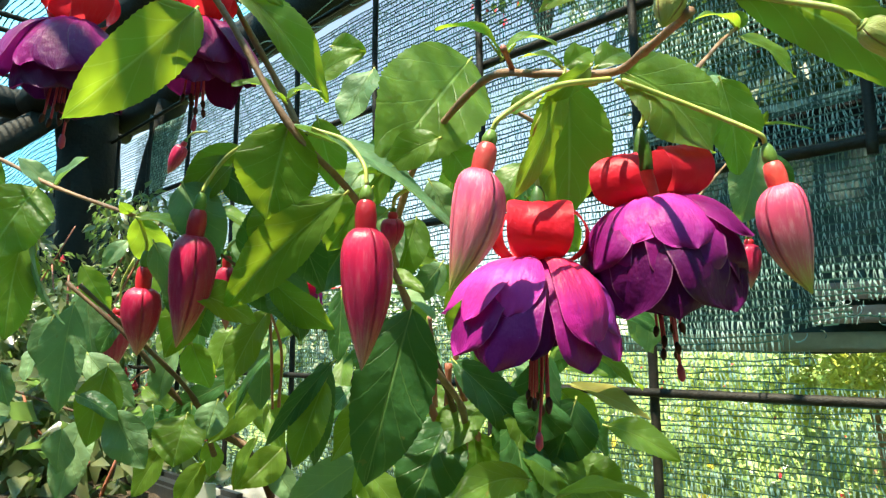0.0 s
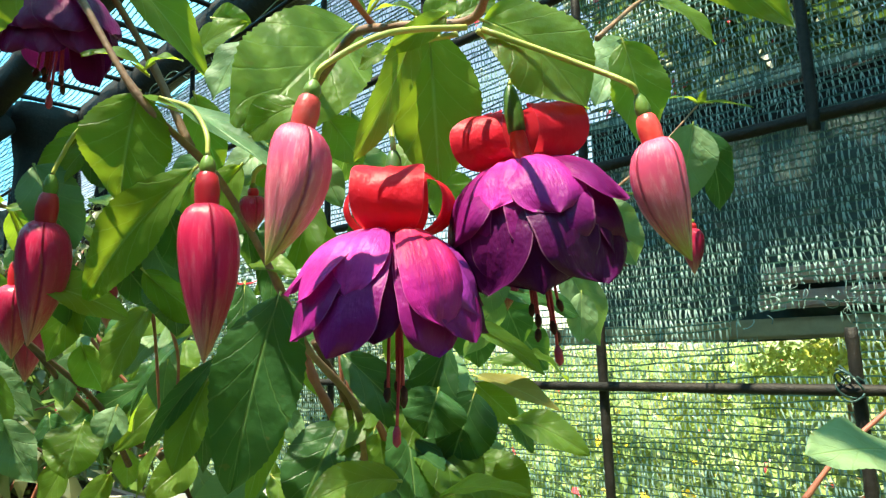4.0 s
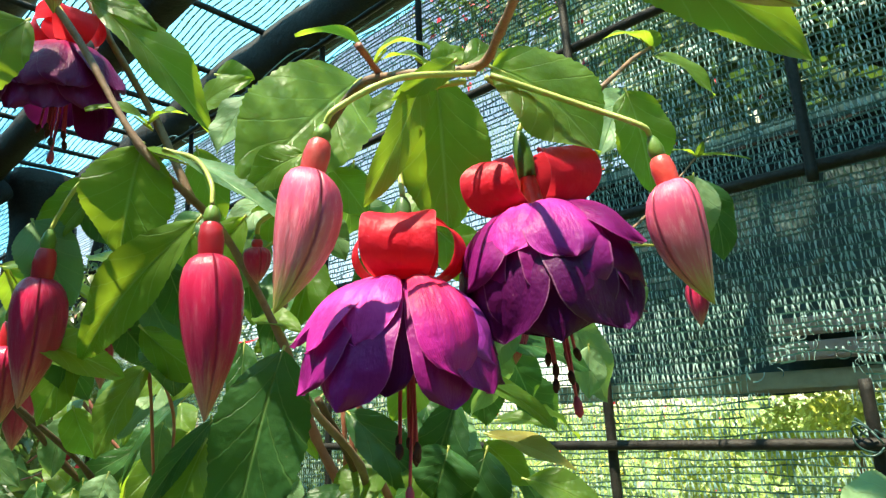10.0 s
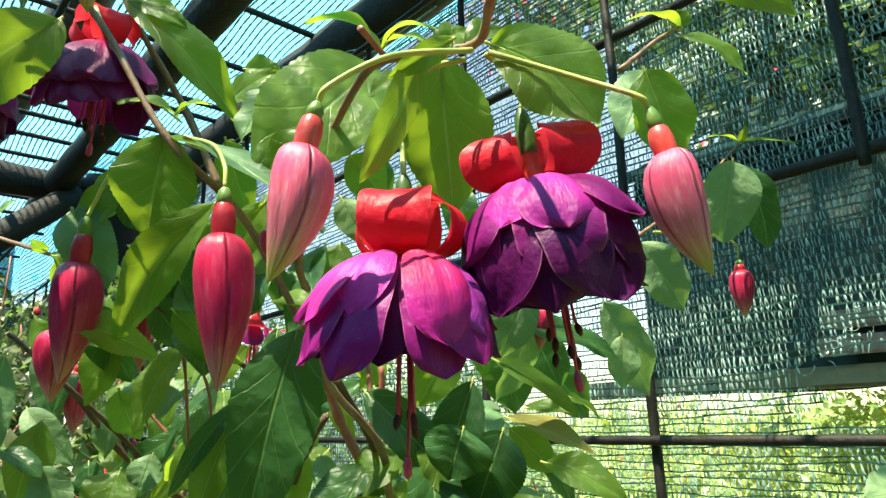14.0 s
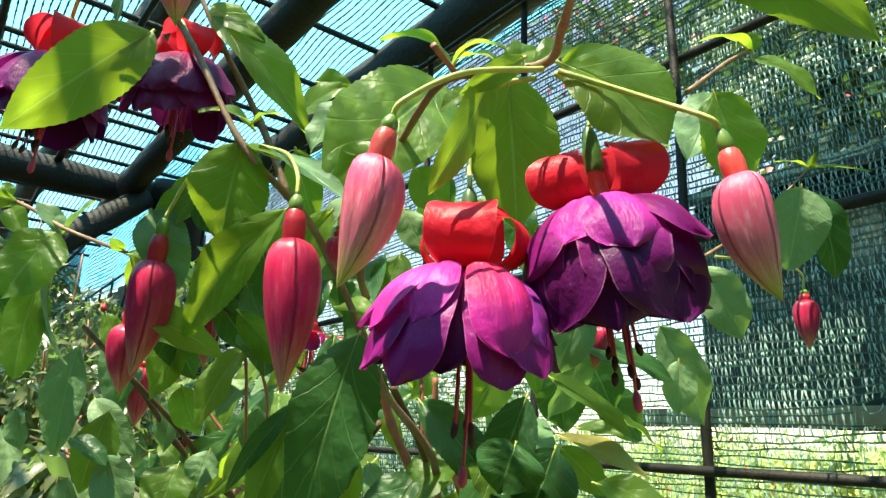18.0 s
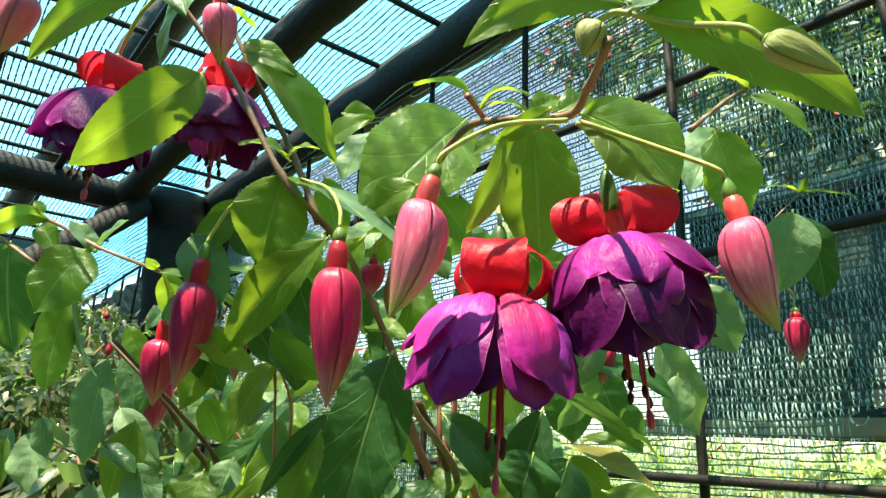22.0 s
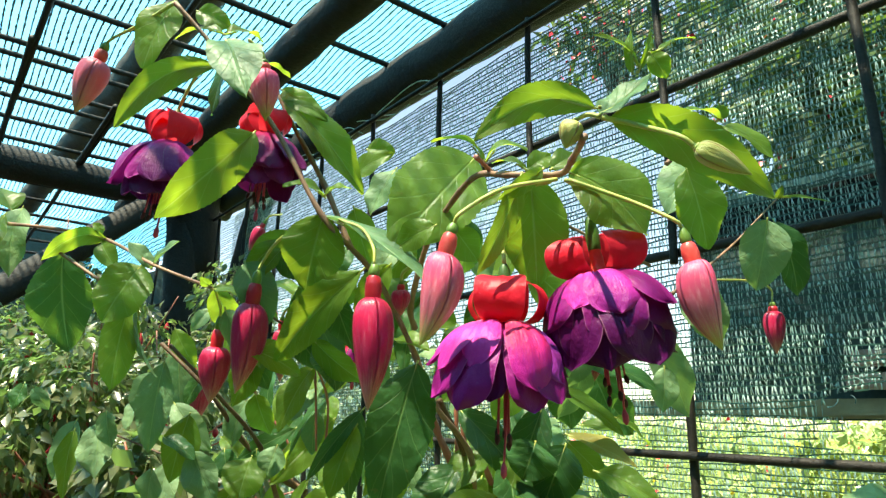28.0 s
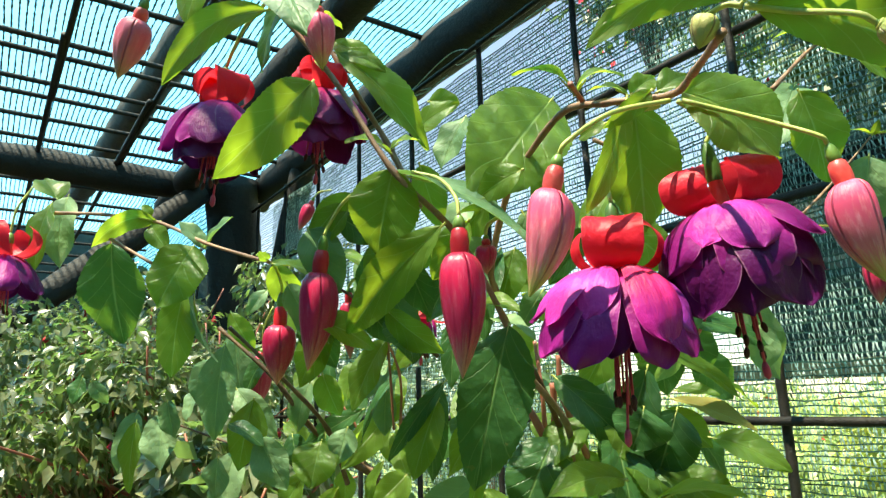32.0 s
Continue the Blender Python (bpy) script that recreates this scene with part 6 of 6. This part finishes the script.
leaf((-0.0907, 0.5855, 1.1994), (-0.0902, 0.5517, 1.1509), 0.0103, (-0.24, -0.80, 0.67), 0.07, 0.17, M_leaf)
leaf((0.0096, 0.5355, 1.1605), (0.0032, 0.5435, 1.1224), 0.0113, (0.29, -0.80, -0.00), 0.07, 0.12, M_leaf)
leaf((-0.0023, 0.4438, 1.1375), (0.0061, 0.4157, 1.0934), 0.0149, (-0.15, -0.80, 0.07), 0.05, 0.12, M_leaf_blue_lit)
leaf((-0.0758, 0.5895, 1.2124), (-0.0516, 0.5845, 1.1610), 0.0093, (-0.08, -0.80, 0.27), 0.10, 0.12, M_leaf)
leaf((0.0595, 0.5532, 1.1598), (0.0459, 0.5481, 1.1239), 0.0142, (0.51, -0.80, 0.02), 0.07, 0.14, M_leaf)
leaf((-0.1700, 0.6018, 1.1564), (-0.1564, 0.5926, 1.1267), 0.0130, (0.21, -0.80, 0.32), 0.14, 0.19, M_leaf)
leaf((-0.0904, 0.5851, 1.1711), (-0.0791, 0.5701, 1.1445), 0.0128, (-0.46, -0.80, 0.33), 0.10, 0.11, M_leaf)
leaf((-0.0575, 0.4507, 1.1226), (-0.0309, 0.4479, 1.0910), 0.0128, (0.14, -0.80, 0.58), 0.11, 0.11, M_leaf)
leaf((-0.0690, 0.5036, 1.1242), (-0.0529, 0.4861, 1.0850), 0.0100, (-0.36, -0.80, -0.04), 0.07, 0.15, M_leaf)
leaf((-0.1495, 0.5411, 1.1741), (-0.1823, 0.5101, 1.1320), 0.0148, (0.38, -0.80, 0.27), 0.06, 0.14, M_leaf)
leaf((0.0510, 0.4727, 1.1924), (0.0566, 0.4278, 1.1620), 0.0122, (0.09, -0.80, -0.08), 0.07, 0.15, M_leaf_blue_lit)
leaf((-0.1275, 0.5133, 1.1273), (-0.1505, 0.4908, 1.1036), 0.0141, (0.79, -0.80, 0.61), 0.07, 0.16, M_leaf)
leaf((-0.0171, 0.5093, 1.2268), (-0.0324, 0.5021, 1.2036), 0.0098, (0.45, -0.80, 0.26), 0.06, 0.18, M_leaf)
leaf((0.0242, 0.4448, 1.1441), (-0.0111, 0.4477, 1.1111), 0.0159, (-0.12, -0.80, 0.45), 0.09, 0.17, M_leaf)
leaf((-0.1628, 0.6170, 1.1034), (-0.1303, 0.6029, 1.0661), 0.0128, (0.04, -0.80, 0.09), 0.13, 0.20, M_leaf_blue_lit)
leaf((-0.2018, 0.5593, 1.1975), (-0.2011, 0.5517, 1.1676), 0.0099, (-0.03, -0.80, 0.17), 0.02, 0.17, M_leaf)
leaf((-0.0442, 0.5737, 1.2129), (-0.0939, 0.5752, 1.1849), 0.0099, (-0.30, -0.80, 0.23), 0.05, 0.15, M_leaf_dark)
leaf((-0.2203, 0.5920, 1.2331), (-0.2175, 0.5801, 1.1904), 0.0119, (-0.49, -0.80, -0.07), 0.08, 0.11, M_leaf_dark)
leaf((-0.2169, 0.4946, 1.2759), (-0.2273, 0.4875, 1.2350), 0.0130, (0.35, -0.80, 0.69), 0.08, 0.19, M_leaf)
leaf((-0.1734, 0.5392, 1.1787), (-0.2306, 0.5440, 1.1480), 0.0099, (0.07, -0.80, 0.01), 0.09, 0.13, M_leaf_dark)
leaf((-0.2767, 0.6080, 1.1670), (-0.2339, 0.5910, 1.1359), 0.0104, (0.65, -0.80, 0.09), 0.11, 0.19, M_leaf)
leaf((-0.3008, 0.5360, 1.2704), (-0.2814, 0.5485, 1.2334), 0.0116, (-0.13, -0.80, 0.38), 0.11, 0.14, M_leaf)
leaf((-0.2397, 0.5256, 1.2735), (-0.2259, 0.5075, 1.2420), 0.0091, (0.69, -0.80, 0.37), 0.06, 0.17, M_leaf_blue_lit)
leaf((-0.1729, 0.5252, 1.2181), (-0.1815, 0.5191, 1.1865), 0.0130, (-0.14, -0.80, 0.55), 0.10, 0.16, M_leaf)
leaf((-0.2877, 0.6378, 1.2744), (-0.2847, 0.6285, 1.2427), 0.0087, (0.12, -0.80, 0.36), 0.14, 0.18, M_leaf)
leaf((-0.2152, 0.5395, 1.2156), (-0.2242, 0.5350, 1.1967), 0.0107, (-0.51, -0.80, 0.37), 0.06, 0.21, M_leaf_blue_lit)
leaf((-0.2823, 0.5703, 1.2277), (-0.2980, 0.5670, 1.1978), 0.0110, (0.01, -0.80, 0.44), 0.12, 0.15, M_leaf_dark)
leaf((-0.2726, 0.4997, 1.1992), (-0.2357, 0.5042, 1.1582), 0.0129, (-0.39, -0.80, 0.67), 0.13, 0.15, M_leaf_blue_lit)
leaf((-0.2721, 0.5508, 1.2922), (-0.2883, 0.5433, 1.2684), 0.0081, (0.10, -0.80, 0.27), 0.11, 0.19, M_leaf_blue_lit)
leaf((-0.1244, 0.4317, 1.2922), (-0.1419, 0.4332, 1.2600), 0.0157, (-0.36, -0.80, 0.53), 0.06, 0.18, M_leaf_blue_lit)
leaf((-0.0989, 0.3896, 1.2351), (-0.0834, 0.3589, 1.2063), 0.0150, (0.36, -0.80, 0.43), 0.09, 0.19, M_leaf_dark)
leaf((-0.1332, 0.4657, 1.2661), (-0.1271, 0.4659, 1.2466), 0.0160, (-1.09, -0.80, 0.15), 0.09, 0.16, M_leaf)
leaf((-0.0323, 0.3943, 1.2804), (-0.0427, 0.3796, 1.2197), 0.0133, (-0.41, -0.80, -0.00), 0.11, 0.22, M_leaf_dark)
leaf((-0.1083, 0.4599, 1.3302), (-0.1229, 0.4575, 1.2998), 0.0126, (-0.14, -0.80, 0.06), 0.11, 0.12, M_leaf_dark)
leaf((-0.0750, 0.4466, 1.2410), (-0.0749, 0.4338, 1.1918), 0.0101, (0.43, -0.80, -0.04), 0.03, 0.15, M_leaf_dark)
leaf((-0.0966, 0.4067, 1.2588), (-0.1074, 0.4055, 1.2225), 0.0103, (0.37, -0.80, 0.65), 0.11, 0.15, M_leaf)
leaf((-0.1105, 0.4062, 1.2707), (-0.1150, 0.3818, 1.2465), 0.0124, (0.15, -0.80, 0.08), 0.08, 0.12, M_leaf_blue_lit)
leaf((-0.0791, 0.4503, 1.3029), (-0.0858, 0.4509, 1.2684), 0.0106, (0.15, -0.80, 0.35), 0.09, 0.21, M_leaf)
leaf((-0.1089, 0.4089, 1.2810), (-0.1234, 0.3818, 1.2511), 0.0155, (-0.62, -0.80, 0.09), 0.10, 0.11, M_leaf_blue_lit)
leaf((-0.0506, 0.3988, 1.3164), (-0.0699, 0.3875, 1.2813), 0.0111, (-0.16, -0.80, 0.26), 0.13, 0.20, M_leaf_blue_lit)
leaf((-0.0307, 0.4730, 1.2402), (-0.0264, 0.4745, 1.2102), 0.0110, (0.47, -0.80, 0.68), 0.09, 0.20, M_leaf)
leaf((0.0322, 0.4013, 1.1654), (0.0660, 0.4176, 1.1211), 0.0180, (-0.17, -0.80, 0.11), 0.12, 0.16, M_leaf)
leaf((0.0361, 0.3683, 1.1330), (0.0603, 0.3597, 1.0938), 0.0165, (-0.45, -0.80, 0.07), 0.09, 0.21, M_leaf)
leaf((0.0179, 0.3853, 1.1258), (-0.0311, 0.3910, 1.0851), 0.0146, (-0.05, -0.80, 0.68), 0.04, 0.16, M_leaf_blue_lit)
leaf((0.0305, 0.3810, 1.1690), (0.0580, 0.3689, 1.1440), 0.0179, (0.06, -0.80, 0.35), 0.09, 0.16, M_leaf_blue_lit)
leaf((0.0120, 0.4085, 1.1520), (0.0143, 0.4132, 1.1188), 0.0179, (0.09, -0.80, 0.15), 0.12, 0.13, M_leaf)
leaf((0.0409, 0.3439, 1.1468), (0.0460, 0.3539, 1.1239), 0.0167, (-0.22, -0.80, 0.48), 0.08, 0.12, M_leaf_blue_lit)
leaf((0.0639, 0.4055, 1.1476), (0.0806, 0.3880, 1.1172), 0.0123, (0.07, -0.80, 0.45), 0.08, 0.10, M_leaf_blue_lit)
leaf((0.0259, 0.3481, 1.1760), (0.0474, 0.3440, 1.1446), 0.0135, (0.26, -0.80, 0.68), 0.06, 0.20, M_leaf)
leaf((0.0590, 0.3653, 1.1414), (0.0884, 0.3574, 1.1187), 0.0162, (-0.05, -0.80, 0.46), 0.13, 0.13, M_leaf)
leaf((0.0325, 0.3540, 1.1592), (0.0649, 0.3338, 1.1225), 0.0162, (0.28, -0.80, 0.64), 0.07, 0.21, M_leaf)
leaf((0.0285, 0.3447, 1.1662), (0.0338, 0.3264, 1.1229), 0.0159, (0.34, -0.80, 0.12), 0.04, 0.18, M_leaf_dark)
leaf((0.0571, 0.3720, 1.1347), (0.0459, 0.3759, 1.1144), 0.0166, (-0.23, -0.80, -0.02), 0.03, 0.20, M_leaf_blue_lit)
leaf((0.0447, 0.3394, 1.1779), (0.0368, 0.3373, 1.1569), 0.0170, (0.07, -0.80, -0.02), 0.11, 0.16, M_leaf_dark)
leaf((0.0193, 0.3480, 1.1329), (0.0543, 0.3432, 1.1044), 0.0123, (-0.02, -0.80, 0.61), 0.13, 0.19, M_leaf_blue_lit)
leaf((-0.4004, 0.6498, 1.2055), (-0.4036, 0.6372, 1.1707), 0.0103, (-0.09, -0.80, 0.26), 0.04, 0.15, M_leaf_blue_lit)
leaf((-0.5382, 0.6543, 1.2175), (-0.5260, 0.6712, 1.1915), 0.0096, (0.13, -0.80, 0.53), 0.08, 0.12, M_leaf_blue_lit)
leaf((-0.4877, 0.5790, 1.2184), (-0.4914, 0.5728, 1.1913), 0.0116, (0.08, -0.80, 0.66), 0.03, 0.16, M_leaf_dark)
leaf((-0.0397, 0.3929, 1.3123), (-0.0691, 0.3975, 1.2845), 0.0125, (0.15, -0.80, -0.25), 0.04, 0.10, M_leaf)
leaf((-0.0457, 0.4059, 1.3371), (-0.0407, 0.4180, 1.3026), 0.0127, (-0.34, -0.80, 0.58), 0.08, 0.15, M_leaf_dark)
leaf((-0.0222, 0.3903, 1.2795), (-0.0332, 0.3914, 1.2412), 0.0133, (0.19, -0.80, 0.49), 0.12, 0.12, M_leaf)
leaf((-0.0062, 0.4211, 1.2569), (-0.0241, 0.4250, 1.2309), 0.0099, (-0.45, -0.80, -0.30), 0.06, 0.13, M_leaf_blue_lit)
leaf((-0.0346, 0.4088, 1.2538), (-0.0611, 0.4199, 1.2316), 0.0098, (-0.39, -0.80, 0.10), 0.07, 0.18, M_leaf)
leaf((-0.0528, 0.3700, 1.2739), (-0.0549, 0.3897, 1.2430), 0.0115, (-0.08, -0.80, 0.54), 0.07, 0.20, M_leaf_dark)
leaf((0.0167, 0.3758, 1.2441), (-0.0027, 0.3895, 1.2120), 0.0126, (0.20, -0.80, 0.37), 0.08, 0.12, M_leaf)
leaf((-0.0026, 0.3815, 1.3097), (0.0272, 0.3999, 1.2833), 0.0122, (0.07, -0.80, 0.04), 0.08, 0.18, M_leaf_blue_lit)
leaf((0.0407, 0.3609, 1.3066), (0.0219, 0.3516, 1.2709), 0.0133, (-0.45, -0.80, 0.59), 0.05, 0.17, M_leaf)
leaf((0.0434, 0.4074, 1.3165), (0.0528, 0.4044, 1.2750), 0.0128, (-0.45, -0.80, 0.56), 0.04, 0.14, M_leaf_dark)
leaf((0.0453, 0.3913, 1.2925), (0.0778, 0.4012, 1.2614), 0.0160, (-0.44, -0.80, 0.59), 0.05, 0.14, M_leaf)
leaf((0.0793, 0.3504, 1.2437), (0.0624, 0.3584, 1.2088), 0.0124, (0.06, -0.80, 0.17), 0.09, 0.11, M_leaf_blue_lit)
leaf((0.0475, 0.4286, 1.2433), (0.0549, 0.4317, 1.2055), 0.0120, (0.32, -0.80, -0.30), 0.12, 0.19, M_leaf)
leaf((0.0025, 0.3621, 1.3224), (-0.0062, 0.3740, 1.2844), 0.0124, (0.66, -0.80, 0.00), 0.09, 0.17, M_leaf_dark)
leaf((-0.0759, 0.3520, 1.3291), (-0.0668, 0.3667, 1.2915), 0.0119, (0.02, -0.80, -0.26), 0.06, 0.10, M_leaf)
leaf((-0.1381, 0.3255, 1.2848), (-0.1220, 0.3333, 1.2469), 0.0138, (0.25, -0.80, 0.03), 0.11, 0.19, M_leaf_blue_lit)
leaf((-0.1145, 0.3390, 1.3090), (-0.1477, 0.3563, 1.2911), 0.0107, (0.38, -0.80, -0.09), 0.11, 0.15, M_leaf)
leaf((-0.1222, 0.3356, 1.2941), (-0.0977, 0.3384, 1.2775), 0.0099, (-0.09, -0.80, 0.18), 0.04, 0.16, M_leaf_dark)
leaf((-0.0907, 0.3593, 1.2890), (-0.1104, 0.3580, 1.2532), 0.0136, (0.04, -0.80, 0.21), 0.06, 0.16, M_leaf)
leaf((-0.1721, 0.3741, 1.2625), (-0.1461, 0.3830, 1.2228), 0.0149, (-0.84, -0.80, 0.56), 0.06, 0.10, M_leaf_blue_lit)
leaf((-0.1321, 0.3195, 1.2306), (-0.1086, 0.3600, 1.2162), 0.0113, (-0.18, -0.80, 0.32), 0.10, 0.15, M_leaf)
leaf((-0.1198, 0.3721, 1.2480), (-0.1015, 0.3845, 1.2215), 0.0115, (-0.31, -0.80, 0.53), 0.06, 0.12, M_leaf_dark)
leaf((-0.0987, 0.3538, 1.2390), (-0.0661, 0.3650, 1.2123), 0.0120, (-0.74, -0.80, -0.14), 0.06, 0.14, M_leaf)
leaf((0.0798, 0.4085, 1.2318), (0.0612, 0.4272, 1.1912), 0.0127, (0.62, -0.80, 0.25), 0.12, 0.14, M_leaf_blue_lit)
leaf((0.0371, 0.4232, 1.2256), (0.0159, 0.4272, 1.1895), 0.0146, (-0.03, -0.80, -0.21), 0.08, 0.14, M_leaf)


# ---------------------------------------------------------------- bench, pots and the plants further back
def on_bench(s0, s1, n0, n1, z0, z1, bevel=0.004):
    return box((s0, -n1, z0), (s1, -n0, z1), bevel, WALL_TURN)


bench = thing("plant_bench", W(0.9, -0.55, 0.0), "weathered slatted timber bench under the pots", "bench")
for k in range(9):
    n = -0.98 + k * 0.105
    part("slat", on_bench(0.18, 2.9, n, n + 0.085, 0.86, 0.885), M_bench, bench)
for s in (0.3, 1.55, 2.8):
    for n in (-0.95, -0.12):
        part("leg", on_bench(s, s + 0.06, n, n + 0.06, 0.0, 0.86), M_bench, bench)


def pot(at, r, h, mat, label, name="plant_pot"):
    ob = thing(name, at, label, "pot")
    x, y, z = at
    prof = [(0, 0.02), (0.0, r * 0.74), (0.86, r * 0.96), (0.87, r * 1.06), (1.0, r * 1.06), (1.0, r * 0.97), (0.9, r * 0.94), (0.88, r * 0.93)]
    part("pot_body", lathe((x, y, z), (x, y, z + h), prof, 28), mat, ob)
    top = z + h * 0.9
    rng = np.random.default_rng(int(abs(x) * 1000))
    rows = [[(x + math.cos(a) * q * r * 0.94, y + math.sin(a) * q * r * 0.94, top + rng.normal(0, 0.003)) for a in np.linspace(0, 2 * math.pi, 24, endpoint=False)] for q in np.linspace(0.01, 1, 7)]
    part("soil", grid(rows, True), M_soil, ob)
    return ob


pot((-0.155, 0.640, 0.886), 0.085, 0.178, M_stone, "grey concrete pot of the large fuchsia")
trough = thing("planter_trough", (-0.42, 0.80, 0.886), "black plastic trough filled with bark soil", "planter")
for k, (a, b, c, d, z0, z1) in enumerate(((0.30, 0.72, -0.335, -0.320, 0.886, 1.060), (0.30, 0.72, -0.520, -0.505, 0.886, 1.060), (0.285, 0.300, -0.520, -0.320, 0.886, 1.060), (0.72, 0.735, -0.520, -0.320, 0.886, 1.060))):
    part("side_panel", on_bench(a, b, c, d, z0, z1), M_pot, trough)
part("rim", on_bench(0.275, 0.745, -0.322, -0.306, 1.046, 1.064, 0.005), M_pot, trough)
part("rim", on_bench(0.275, 0.745, -0.534, -0.518, 1.046, 1.064, 0.005), M_pot, trough)
gx = np.linspace(0.30, 0.72, 36)
gy = np.linspace(-0.508, -0.332, 18)
part("soil", grid([[W(a, b, 1.045 + 0.006 * noise.noise(Vector((a * 60, b * 60, 3)))) for b in gy] for a in gx]), M_soil, trough)
tag = part("plant_tag", box((-0.012, -0.0006, 0), (0.012, 0.0006, 0.07), 0.0004, Matrix.Translation((-0.212, 0.600, 1.020)) @ Matrix.Rotation(radians(12), 4, "X")), M_tag)
tagged(tag, "small white plastic plant tag stuck beside the pot", "tag")


def back_fuchsia(at, r, count, seed, label, blossoms=56, size=0.025):
    x, y, z = at
    ob = thing("fuchsia_bush", (x, y, 0.886), label, "plant", "potted fuchsias on the bench")
    c, rr = clumps((x, y, z), (r * 0.55, r * 0.55, r * 0.5), 14, r * 0.42, seed)
    tagged(part("foliage", leaf_cloud("foliage", c, rr, count, size, seed, droop=0.8), M_bush, ob), kind="stuff")
    rng = np.random.default_rng(seed)
    for q in np.concatenate([c, c[:12] + rng.normal(0, r * 0.35, (12, 3))]):
        part("stem", tube([(x, y, 0.95), tuple((np.array([x, y, 0.95]) + q) / 2 + rng.normal(0, 0.02, 3)), tuple(q)], 0.004, 0.0015, 6, 4), M_stem_pink, ob)
    for i in range(blossoms):
        q = c[rng.integers(len(c))] + unit(rng.normal(size=3) + np.array([0.3, -0.8, 0.2])) * r * 0.5
        ln = rng.uniform(0.016, 0.03)
        b = part("blossom", lathe(q, q - np.array([0, 0, ln]), [(0, 0.0012), (0.2, 0.0026), (0.5, 0.0068), (0.75, 0.0062), (1, 0.0006)], 8), M_blossom, ob)
    part("pot", lathe((x, y, 0.886), (x, y, 1.03), [(0, 0.01), (0, 0.07), (0.9, 0.092), (0.9, 0.1), (1, 0.1), (1, 0.09)], 20), M_pot, ob)


back_fuchsia((-0.80, 1.02, 1.16), 0.20, 5600, 301, "leafy potted fuchsia with small red blossoms on the bench")
back_fuchsia((-0.84, 1.34, 1.20), 0.22, 5600, 302, "leafy potted fuchsia with small red blossoms on the bench")
back_fuchsia((-0.62, 1.12, 1.08), 0.17, 3400, 303, "low leafy potted fuchsia on the bench", 8)
back_fuchsia((-1.12, 1.16, 1.17), 0.22, 5600, 304, "leafy potted fuchsia with small red blossoms on the bench")
back_fuchsia((-1.22, 1.66, 1.24), 0.26, 6120, 305, "tall leafy potted fuchsia with red blossoms on the bench")
back_fuchsia((-1.55, 1.55, 1.18), 0.26, 5760, 306, "leafy potted fuchsia with small red blossoms on the bench")
back_fuchsia((-0.50, 0.86, 1.05), 0.12, 1620, 307, "young potted fuchsia beside the trough", 3, 0.04)
yellow = thing("yellow_flower", (-0.62, 1.75, 0.9), "tall stem with a yellow flower head behind the post", "flower")
part("stem", tube([(-0.62, 1.75, 0.9), (-0.60, 1.73, 1.3), (-0.595, 1.72, 1.60)], 0.004, 0.003), M_ovary, yellow)
part("flower_head", leaf_cloud("flower_head", [(-0.595, 1.72, 1.61)], [0.02], 60, 0.02, 9), M_yellow, yellow)
